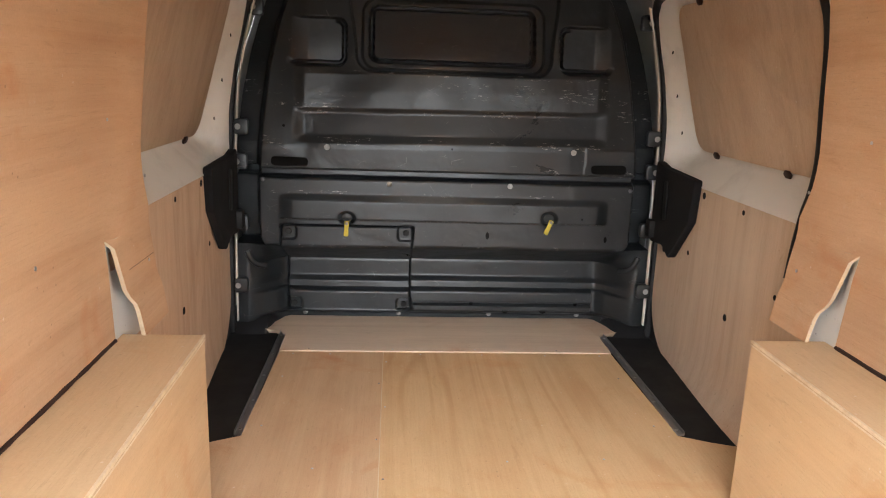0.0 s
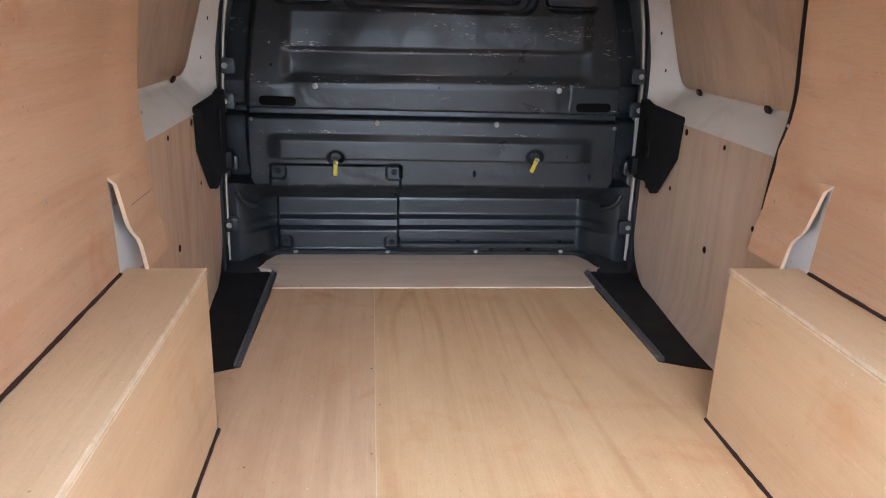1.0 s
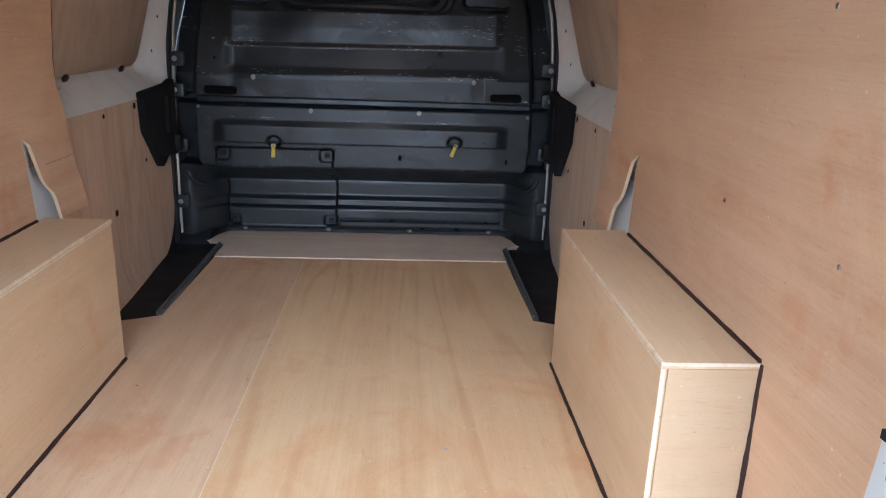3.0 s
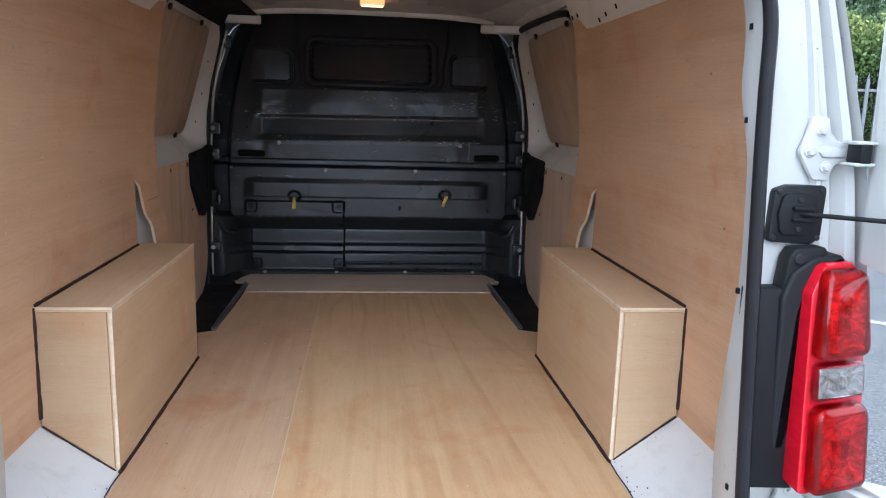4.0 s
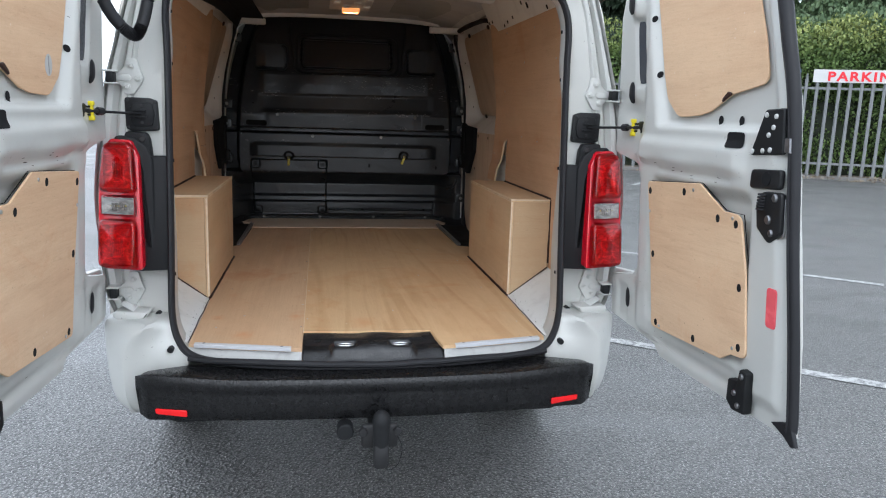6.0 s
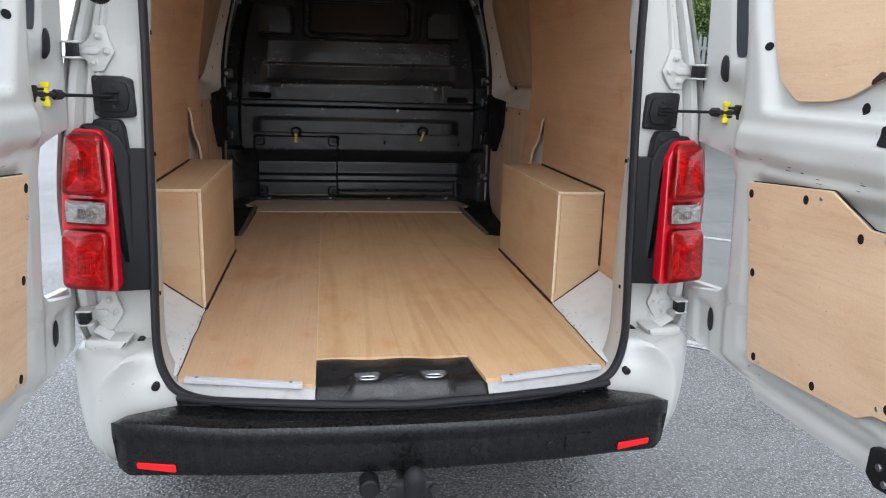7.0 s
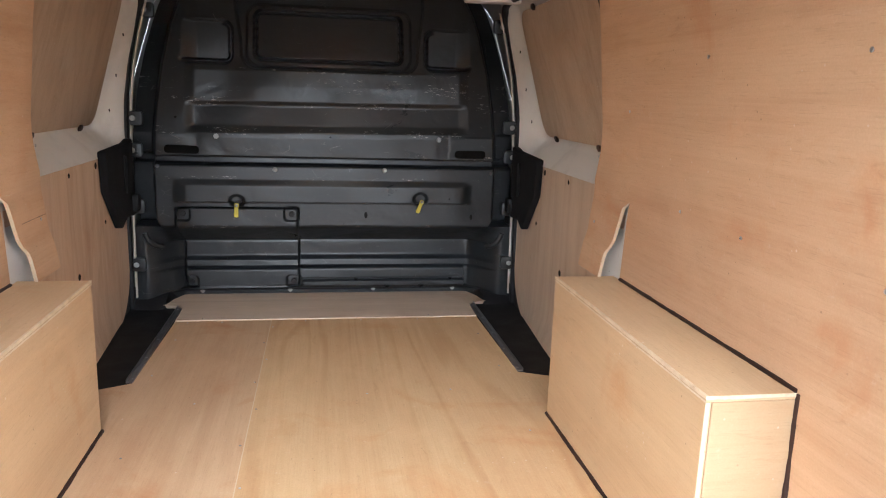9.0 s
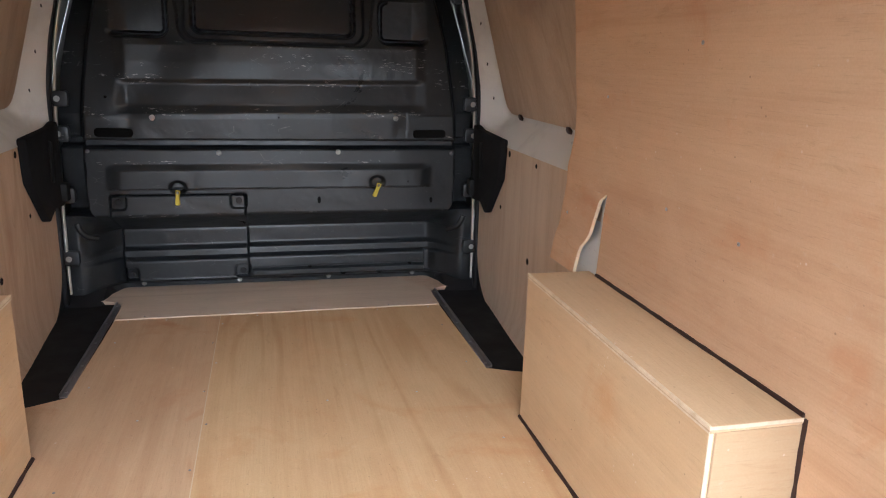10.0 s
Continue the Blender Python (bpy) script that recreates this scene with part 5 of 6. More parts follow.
for s in SIDES:
    bm = BM()
    prism(bm, rounded([(0.572, 0.445), (0.665, 0.455), (0.668, 0.472), (0.574, 0.466)], 0.005, 3), lambda u, v, w, s=s: (s * u, bumper_y(u) + 0.004 - w, v), 0.006, 0.002)
    part("reflector", bm, red_reflector, bumper, "red bumper reflector")
    # white corner of the bumper
    bm = BM()
    levels = [(0.40, 0.050), (0.425, 0.026), (0.46, 0.014), (0.51, 0.006), (0.56, 0.002), (0.60, 0.0), (0.63, 0.0), (0.655, 0.0), (0.675, 0.0), (0.690, 0.004), (0.700, 0.016), (0.703, 0.045), (0.704, 0.11)]
    plans = []
    for z, inset in levels:
        inner = lerp_table([(0.40, 0.592), (0.598, 0.592), (0.645, 0.629), (0.71, 0.645)], z)
        ridge = lerp_table([(0.40, 0.772), (0.58, 0.778), (0.63, 0.768), (0.66, 0.752), (0.685, 0.728), (0.704, 0.705)], z)
        back = lip_y(inner, max(z, 0.60)) - 0.001
        plans.append(spline([(inner, back, 0), (inner + (ridge - inner) * 0.30, back - 0.006, 0), (inner + (ridge - inner) * 0.72, -0.022, 0), (ridge - 0.006, -0.034, 0), (ridge + 0.010, -0.030, 0), (0.5 * (ridge + 0.842), -0.004, 0), (0.842, 0.040, 0), (0.860, 0.12, 0), (0.870, 0.40, 0)], 4))

    def corner(i, j, s=s):
        z, inset = levels[j]
        plan = plans[j]
        a, b = plan[max(i - 1, 0)], plan[min(i + 1, len(plan) - 1)]
        d = (b - a).normalized()
        p = plan[i] + Vector((-d.y, d.x, 0)) * inset
        return (s * p.x, p.y, z)

    sheet(bm, corner, range(len(plans[0])), range(len(levels)))
    part("bumper_corner", bm, white_paint, van, "white painted bumper corner")
    bm = BM()
    prism(bm, rounded([(0.711, 0.722), (0.735, 0.690), (0.795, 0.694), (0.822, 0.706), (0.820, 0.722), (0.808, 0.728)], [0.004, 0.004, 0.01, 0.012, 0.01, 0.01], 4), lambda u, v, w, s=s: (s * u, 0.120 - w, v), 0.076, 0.006, 2)
    part("step_pad", bm, white_paint, van)
    for x, z in ((0.696, 0.700), (0.641, 0.615)):
        bm = BM()
        disc(bm, (s * x, 0.012 if z < 0.65 else 0.122, z), (0, -1, 0), 0.010, 0.026, 14, 0.002)
        part("plug", bm, black_plastic, van, "small black plug")
bm = BM()
prism(bm, rounded([(0.42, 0.455), (0.50, 0.455), (0.50, 0.505), (0.42, 0.505)], 0.006, 2), lambda u, v, w: (u, bumper_y(u) + 0.002 - w, v), 0.0035, 0.001)
part("towing_cap", bm, wet, bumper)
for x in (-0.32, -0.16, 0.17, 0.38):
    bm = BM()
    disc(bm, (x, bumper_y(x) + 0.003, 0.478), (0, -1, 0), 0.011, 0.005, 14, 0.0015)
    part("sensor", bm, wet, bumper)

# tow bar
tow = part("tow_bar", disc(BM(), (0.005, -0.20, 0.385), (0, 1, 0), 0.03, 0.30, 14, 0.005), black_iron, van, "dark steel tow bar under the bumper")
bm = BM()
disc(bm, (0.005, -0.262, 0.385), (0, 0, 1), 0.024, 0.075, 18, 0.0, 0.027)
r = bmesh.ops.create_uvsphere(bm, u_segments=20, v_segments=12, radius=0.028)
bmesh.ops.scale(bm, vec=(1, 1, 1.25), verts=r["verts"])
bmesh.ops.translate(bm, vec=(0.005, -0.262, 0.462), verts=r["verts"])
part("tow_ball_cap", bm, black_plastic, tow, "black plastic tow ball cap")
bm = BM()
slab(bm, -0.052, 0.062, -0.225, -0.20, 0.355, 0.435, 0.012, 2)
part("tow_plate", bm, black_iron, tow)
bm = BM()
slab(bm, -0.018, 0.028, -0.285, -0.225, 0.315, 0.395, 0.012, 2)
part("tow_neck", bm, black_iron, tow)
bm = BM()
tube(bm, spline([(0.055, -0.23, 0.40), (0.070, -0.25, 0.37), (0.060, -0.26, 0.325), (0.035, -0.265, 0.305), (0.015, -0.268, 0.315)], 6), 0.0018, 6)
part("safety_ring", bm, black_iron, tow)
for k, x in enumerate((-0.048, 0.058)):
    bm = BM()
    disc(bm, (x, -0.226, 0.415), (0, -1, 0), 0.014, 0.012, 6, 0.002)
    part("tow_bolt", bm, black_iron, tow)
bm = BM()
disc(bm, (-0.10, -0.15, 0.40), (0, -1, 0), 0.026, 0.05, 18, 0.004)
part("tow_socket", bm, black_plastic, tow)

# ---- tail lamps ----
for s in SIDES:
    housing = rounded([(0.684, 0.872), (0.722, 0.872), (0.722, 1.17), (0.742, 1.245), (0.800, 1.266), (0.790, 1.276), (0.742, 1.272), (0.703, 1.245), (0.686, 1.20)], [0.006, 0.006, 0.03, 0.03, 0.008, 0.008, 0.02, 0.03, 0.02], 4)
    lamp = part("tail_lamp", prism(BM(), housing, lambda u, v, w, s=s: (s * u, 0.112 - w * (1.0 - 0.9 * (v - 0.88)), v), 0.070, 0.008, 3), black_plastic, van, "red and clear tail lamp in a black housing")
    bm = BM()
    prism(bm, rounded([(0.641, 0.862), (0.735, 0.858), (0.735, 1.205), (0.700, 1.215), (0.636, 1.216)], 0.007, 3), lambda u, v, w, s=s: (s * u, 0.112 + (lip_y(0.63, v) - 0.114) * w / 0.05, v), 0.05, 0.004, 2)
    part("back_box", bm, black_plastic, lamp, "black plastic side box")
    bm = BM()
    prism(bm, rounded([(0.690, 1.20), (0.697, 1.268), (0.706, 1.286), (0.765, 1.289), (0.778, 1.25)], 0.010, 3), lambda u, v, w, s=s: (s * u, 0.110 - w, v), 0.036, 0.005, 2)
    part("lamp_mount", bm, black_plastic, lamp)
    bm = BM()
    disc(bm, (s * 0.716, 0.075, 1.268), (0, -1, 0), 0.010, 0.006, 12, 0.002)
    part("mount_screw", bm, black_iron, lamp)

    def at(u, v, w, s=s):
        return (s * u, -0.002 - w + 0.034 * max(0.0, (u - 0.71) / 0.14) ** 2 + 0.12 * (v - 0.88), v)

    body = rounded([(0.712, 0.870), (0.842, 0.872), (0.851, 0.95), (0.847, 1.10), (0.833, 1.235), (0.806, 1.267), (0.744, 1.264), (0.722, 1.215)], [0.012, 0.022, 0.0, 0.0, 0.02, 0.02, 0.02, 0.02], 4)
    part("lens_body", prism(BM(), body, lambda u, v, w: at(u, v, w - 0.07), 0.072, 0.005, 2), red_lens, lamp, "red lamp body")

    def pillow(corners, radius, rise, name, material, label):
        """A domed lens shell over an outline, open at the back."""
        out = rounded(corners, radius, 5)
        snug = 0.5 if rise < 0.02 else 0.62
        b = BM()
        rings = [[b.verts.new(at(u, v, 0.0015 + w * rise)) for u, v in inset_loop(out, d * snug)] for d, w in ((0.0, 0.0), (0.0008, 0.45), (0.003, 0.74), (0.007, 0.92), (0.012, 1.0), (0.019, 1.04))]
        for p, q in zip(rings, rings[1:]):
            for k in range(len(out)):
                b.faces.new((p[k], p[(k + 1) % len(out)], q[(k + 1) % len(out)], q[k]))
        b.faces.new(rings[-1])
        return part(name, b, material, lamp, label)

    def bowl(x0, x1, z0, z1, deep, name, material, ribs, label=""):
        """A square reflector bowl with a ribbed block in its middle."""
        def inside(p, q):
            w = 0.006 + deep * max(abs(p), abs(q)) ** 3
            if abs(p) < 0.42 and -0.55 < q < 0.30:
                w += 0.0045 + 0.0032 * math.sin(ribs * p)
            w += 0.0022 * math.sin(9 * p + 4) * math.sin(7 * q + 1) * (1 - max(abs(p), abs(q)))
            return at((x0 + x1) / 2 + p * (x1 - x0) / 2, (z0 + z1) / 2 + q * (z1 - z0) / 2, w)

        b = BM()
        sheet(b, inside, steps_of(-1, 1, 64), steps_of(-1, 1, 30))
        return part(name, b, material, lamp, label)

    for name, z0, z1, cut in (("upper_lens", 1.106, 1.258, 0.022), ("lower_lens", 0.876, 1.026, 0.0)):
        pillow([(0.725, z0), (0.848 - cut * 0.2, z0 + 0.002), (0.846 - cut * 0.9, z1), (0.727 + cut * 0.4, z1)], [0.014, 0.022, 0.030, 0.022], 0.026, name, red_glass, "glossy red lens")
        bowl(0.738, 0.838 - cut * 0.7, z0 + 0.014, z1 - 0.016, 0.017, "reflector_bowl", lamp_silver, 52.0, "red reflector bowl")
        b = BM()
        disc(b, at(0.800 - cut * 0.6, z1 - 0.055, 0.004), (0, -1, 0), 0.0115, 0.008, 18, 0.002)
        part("bulb_cap", b, red_optic, lamp)
    pillow([(0.727, 1.034), (0.838, 1.036), (0.836, 1.098), (0.729, 1.098)], 0.013, 0.016, "reversing_lens", clear_glass, "clear reversing lens")
    bowl(0.734, 0.832, 1.042, 1.092, 0.010, "reversing_bowl", pale_silver, 40.0, "silver reflector bowl")
    b = BM()
    tube(b, [Vector(at(0.757 + 0.050 * k / 8, 1.066 + 0.001 * math.sin(k), 0.006)) for k in range(9)], 0.0022, 8)
    part("bulb", b, hook_yellow, lamp, "amber bulb")

# ---- hinges, check straps and fittings on the posts ----
for s in SIDES:
    for hz, hx, py in ((1.450, 0.743, 0.116), (0.783, 0.765, 0.114)):
        bm = BM()
        out = rounded([(hx + 0.060, hz + 0.012), (hx + 0.036, hz + 0.020), (hx + 0.022, hz + 0.036), (hx + 0.017, hz + 0.060), (hx - 0.013, hz + 0.060), (hx - 0.020, hz + 0.028), (hx - 0.031, hz), (hx - 0.016, hz - 0.026), (hx - 0.002, hz - 0.048), (hx + 0.026, hz - 0.050), (hx + 0.036, hz - 0.022), (hx + 0.060, hz - 0.016)], 0.009, 3)
        prism(bm, [(s * u, v) for u, v in out], lambda u, v, w, py=py: (u, py - w, v), 0.012, 0.003, 2)
        hinge = part("hinge", bm, white_paint, van, "white painted hinge plate")
        bm = BM()
        prism(bm, [(s * u, v) for u, v in rounded([(hx + 0.058, hz + 0.007), (hx + 0.010, hz + 0.011), (hx + 0.002, hz), (hx + 0.010, hz - 0.009), (hx + 0.058, hz - 0.009)], 0.004, 3)], lambda u, v, w, py=py: (u, py - 0.010 - w, v), 0.007, 0.003, 2)
        part("hinge_rib", bm, white_paint, hinge)
        for bx, bz in ((hx - 0.013, hz), (hx + 0.004, hz + 0.036), (hx + 0.018, hz - 0.026)):
            bm = BM()
            disc(bm, (s * bx, py - 0.011, bz), (0, -1, 0), 0.0105, 0.004, 16, 0.001)
            disc(bm, (s * bx, py - 0.014, bz), (0, -1, 0), 0.0075, 0.007, 6, 0.002)
            part("hinge_bolt", bm, white_paint, hinge)
        bm = BM()
        slab(bm, s * (hx + 0.044), s * (hx + 0.066), 0.052, 0.090, hz - 0.017, hz + 0.017, 0.004, 2)
        part("hinge_arm", bm, black_plastic, hinge, "dark steel hinge arm")
        for dz in (-0.018, 0.018):
            bm = BM()
            slab(bm, s * (hx + 0.036), s * (hx + 0.074), 0.052, 0.094, hz + dz - 0.003, hz + dz + 0.003, 0.002)
            part("hinge_ear", bm, white_paint, hinge)
    bm = BM()
    out = rounded([(0.672, 1.292), (0.755, 1.288), (0.770, 1.302), (0.772, 1.392), (0.700, 1.392), (0.676, 1.384)], 0.010, 3)
    prism(bm, [(s * u, v) for u, v in out], lambda u, v, w: (u, 0.126 - w, v), 0.022, 0.004, 2)
    box = part("check_box", bm, grey_plastic, van, "black door check box")
    bm = BM()
    prism(bm, [(s * u, v) for u, v in rounded([(0.690, 1.305), (0.750, 1.305), (0.757, 1.342), (0.750, 1.378), (0.690, 1.378), (0.683, 1.342)], 0.014, 4)], lambda u, v, w: (u, 0.105 - w, v), 0.008, 0.003, 2)
    part("check_lid", bm, black_plastic, box)
    bm = BM()
    for z in (1.333, 1.353):
        slab(bm, s * 0.706, s * 0.742, 0.088, 0.099, z - 0.003, z + 0.003, 0.0015)
    part("check_guide", bm, black_plastic, box)
    bm = BM()
    slab(bm, s * 0.708, s * 0.740, 0.0955, 0.0968, 1.336, 1.350)
    part("check_slot", bm, mat_rubber, box)
    for x, z in ((0.680, 1.300), (0.762, 1.300), (0.762, 1.384), (0.684, 1.380), (0.72, 1.368), (0.72, 1.316)):
        bm = BM()
        disc(bm, (s * x, 0.105 if x not in (0.72,) else 0.098, z), (0, -1, 0), 0.005, 0.004, 10, 0.001)
        part("check_screw", bm, black_iron, box)
    strap = part("check_strap", tube(BM(), [(s * 0.722, 0.10, 1.343), (s * 0.775, 0.02, 1.346), (s * 0.824, -0.056, 1.349)], 0.0, 8, squash=(0.004, 0.005)), black_plastic, van, "black door check strap with a yellow stop")
    bm = BM()
    tube(bm, [(s * 0.800, -0.016, 1.348), (s * 0.801, -0.018, 1.348), (s * 0.812, -0.036, 1.3485), (s * 0.813, -0.038, 1.3485)], [0.006, 0.011, 0.012, 0.007], 6)
    part("strap_end", bm, rubber, strap)
    bm = BM()
    tube(bm, [(s * 0.811, -0.034, 1.349), (s * 0.846, -0.096, 1.350)], 0.0, 6, squash=(0.006, 0.009))
    part("check_arm", bm, black_iron, strap)
    for z in (1.338, 1.361):
        bm = BM()
        tube(bm, [(s * 0.826, -0.060, z), (s * 0.834, -0.078, z), (s * 0.846, -0.098, z)], 0.0, 6, squash=(0.0045, 0.0035))
        part("check_fork", bm, black_iron, strap)
    bm = BM()
    slab(bm, s * 0.816, s * 0.826, -0.060, -0.050, 1.332, 1.368, 0.003, 2)
    slab(bm, s * 0.813, s * 0.830, -0.062, -0.049, 1.322, 1.336, 0.003, 2)
    slab(bm, s * 0.813, s * 0.830, -0.062, -0.049, 1.364, 1.377, 0.003, 2)
    part("strap_stop", bm, yellow_plastic, strap, "yellow plastic stop")
    bm = BM()
    slab(bm, s * 0.830, s * 0.852, -0.135, -0.075, 1.330, 1.370, 0.004, 2)
    part("strap_bracket", bm, black_plastic, strap)
    # post top bump stop and small holes in the opening's return
    bm = BM()
    disc(bm, (s * 0.655, 0.122, 1.797), (0, -1, 0), 0.024, 0.034, 20, 0.004)
    part("bump_stop", bm, rubber, van, "round black rubber bump stop")
    for z in (1.66, 1.50, 1.20, 0.84, 0.70):
        bm = BM()
        slab(bm, s * 0.634, s * 0.641, lip_y(0.63, z) + 0.042, lip_y(0.63, z) + 0.050, z - 0.005, z + 0.005)
        part("return_hole", bm, felt, van, "small dark hole")
for x in (-0.074, 0.059):
    bm = BM()
    prism(bm, rounded([(x - 0.030, 1.808), (x + 0.030, 1.808), (x + 0.026, 1.833), (x - 0.026, 1.833)], 0.005, 3), lambda u, v, w: (u, 0.075 - w, v), 0.025, 0.003)
    part("header_striker", bm, black_plastic, van, "black striker in the header")
bm = BM()
pts = spline([(-0.795, -0.04, 1.86), (-0.806, -0.045, 1.76), (-0.770, -0.03, 1.635), (-0.715, 0.0, 1.570), (-0.690, 0.015, 1.60), (-0.668, 0.03, 1.70), (-0.655, 0.05, 1.80)], 34)
rad = []
for k in range(len(pts)):
    f = k / (len(pts) - 1)
    plain = 0.30 < f < 0.42 or 0.66 < f < 0.78 or f > 0.93
    rad.append(0.0175 if plain else (0.0185 if k % 2 else 0.0145))
tube(bm, pts, rad, 14)
part("wiring_hose", bm, rubber, van, "black corrugated wiring hose to the door")

# ---- rear doors ----
OPEN_TURN = radians(3.5)


slot_gloss = plastic("dark_gloss_film", (0.03, 0.034, 0.045), 0.16, 900)
scuffs = random.Random(12)


def make_door(s):
    def put(u, z, n):
        """u from the hinge edge to the free edge, n outwards from the inner face."""
        x = 0.815 + math.sin(OPEN_TURN) * u + math.cos(OPEN_TURN) * n - 0.055 * min(0.0, z - 1.23) - 0.035 * max(0.0, z - 1.45)
        y = 0.055 - math.cos(OPEN_TURN) * u + math.sin(OPEN_TURN) * n
        return (s * x, y, z)

    outline = [(-0.045, 0.680), (-0.045, 0.855), (0.13, 0.872), (0.165, 0.92), (0.165, 1.195), (0.13, 1.250), (-0.045, 1.262), (-0.045, 1.70), (-0.01, 1.83), (0.10, 1.875), (0.50, 1.885), (0.64, 1.865), (0.705, 1.80), (0.790, 1.50), (0.850, 1.10), (0.893, 0.72), (0.882, 0.668), (0.83, 0.655), (0.36, 0.632), (0.29, 0.642), (0.245, 0.695), (0.20, 0.700)]
    radii = [0.02, 0.02, 0.03, 0.04, 0.05, 0.04, 0.02, 0.0, 0.05, 0.06, 0.0, 0.05, 0.06, 0.0, 0.0, 0.03, 0.03, 0.02, 0.03, 0.04, 0.04, 0.04]
    out = rounded(outline, radii, 4)
    bm = BM()
    prism(bm, out, lambda u, v, w: put(u, v, 0.026 + w), 0.026, 0.008, 2)
    door = part("rear_door", bm, white_paint, van, "white rear door swung open, lined with plywood boards")

    # raised inner pressing with its window recess and swages
    def limits(z):
        lo = lerp_table([(0.648, 0.31), (0.68, 0.27), (0.70, -0.03), (0.84, -0.03), (0.87, 0.12), (0.92, 0.178), (1.195, 0.178), (1.24, 0.14), (1.265, -0.03), (1.70, -0.03), (1.80, 0.005), (1.86, 0.11)], z)
        hi = lerp_table([(0.65, 0.925), (0.885, 0.918), (1.1, 0.893), (1.41, 0.850), (1.57, 0.808), (1.715, 0.768), (1.80, 0.735), (1.86, 0.62)], z)
        return lo, hi

    def pressed(u, z):
        edge, lean = limits(z)[1], u + 0.26 * (z - 1.5)
        n = 0.006
        n -= 0.012 * smooth(0.155, 0.20, u) * (1 - smooth(edge - 0.055, edge - 0.02, u)) * smooth(0.68, 0.72, z)
        n += 0.030 * dent(u, 0.265, 0.735, 0.05) * dent(z, 0.765, 1.195, 0.05)
        n += 0.030 * dent(lean, 0.245, 0.770, 0.05) * smooth(1.354, 1.374, z) * (1 - smooth(1.84, 1.87, z))
        n -= 0.013 * dent(u, 0.17, 0.70, 0.06) * dent(z, 1.250, 1.318, 0.035)
        n += 0.014 * dent(u, 0.27, 0.72, 0.04) * dent(z, 0.685, 0.745, 0.035)
        n += 0.004 * dent(u, 0.30, 0.66, 0.015) * dent(z, 1.222, 1.236, 0.010)
        n -= 0.020 * (1 - smooth(0.020, 0.048, math.hypot(u - 0.090, 0.75 * (z - 1.734))))
        n += 0.016 * (1 - smooth(0.0, 0.10, math.hypot(u - 0.10, 1.6 * (z - 1.395))))
        n += 0.010 * dent(u + 0.13 * (z - 1.58), 0.090, 0.150, 0.012) * dent(z, 1.480, 1.690, 0.02)
        n += 0.008 * dent(u, 0.03, 0.10, 0.02) * dent(z, 0.70, 0.82, 0.03)
        n += 0.003 * math.sin(23 * u + 4) * math.sin(19 * z) * dent(z, 1.20, 1.27, 0.04)
        return n

    bm = BM()
    zs = steps_of(0.648, 1.868, 170)

    def inner(t, z):
        lo, hi = limits(z)
        u = lo + (hi - lo) * t
        rim = min(t, 1 - t) * (hi - lo)
        n = pressed(u, z) + 0.024 * (1 - smooth(0.0, 0.014, rim))
        return put(u, z, n)

    sheet(bm, inner, steps_of(0, 1, 110), zs)
    part("inner_pressing", bm, white_paint, door, turn=60)

    def plate(points, n0, thick, name, material, label="", bevel=0.0015, radius=0.0, steps=4):
        b = BM()
        prism(b, rounded(points, radius, steps) if radius else points, lambda u, v, w: put(u, v, n0 - w), thick, bevel, 2 if bevel > 0.003 else 1)
        return part(name, b, material, door, label)

    def patch(u0, z0, a, b, name, material, label, dome=0.0, square=2.0, lean=0.0):
        """A small inset or plug that follows the pressing."""
        bm = BM()
        n = 28
        rings = []
        for k in range(6):
            f = k / 5
            ring = []
            for i in range(n):
                c, d = math.cos(2 * math.pi * i / n), math.sin(2 * math.pi * i / n)
                c, d = math.copysign(abs(c) ** (2 / square), c), math.copysign(abs(d) ** (2 / square), d)
                u, z = u0 + a * f * c + 1e-5 * c + lean * b * f * d, z0 + b * f * d + 1e-5 * d
                ring.append(bm.verts.new(put(u, z, pressed(u, z) - 0.0022 - dome * (1 - f ** 4))))
            rings.append(ring)
        for p, q in zip(rings, rings[1:]):
            for i in range(n):
                bm.faces.new((p[i], p[(i + 1) % n], q[(i + 1) % n], q[i]))
        bm.faces.new(rings[0])
        return part(name, bm, material, door, label)

    # plywood over the window recess
    win = rounded([(0.262, 1.51), (0.288, 1.437), (0.355, 1.386), (0.46, 1.391), (0.515, 1.402), (0.605, 1.446), (0.748, 1.472), (0.724, 1.573), (0.690, 1.668), (0.625, 1.835), (0.265, 1.835), (0.203, 1.745), (0.240, 1.60)], [0.03, 0.05, 0.06, 0.03, 0.03, 0.03, 0.028, 0.0, 0.0, 0.09, 0.07, 0.05, 0.0], 5)
    plate(win, 0.018, 0.006, "window_board", ply_door, "plywood board over the door window")
    # lower plywood board
    low = rounded([(0.303, 0.742), (0.283, 0.97), (0.253, 1.190), (0.536, 1.211), (0.648, 1.151), (0.722, 1.150), (0.753, 1.007), (0.772, 0.792), (0.709, 0.785), (0.667, 0.759)], [0.015, 0.0, 0.012, 0.02, 0.03, 0.03, 0.0, 0.02, 0.02, 0.02], 4)
    plate(low, -0.0065, 0.007, "lower_board", ply_door, "plywood board low on the door")
    edge = [(u, z) for u, z in ((0.262, 1.1925), (0.535, 1.2135), (0.649, 1.1535), (0.722, 1.152), (0.756, 1.007), (0.774, 0.800))]
    b = BM()
    tube(b, [Vector(put(u - 0.001, z - 0.001, -0.002)) for u, z in edge], 0.0014, 6)
    part("board_gap", b, felt, door, "dark gap behind the board edge")
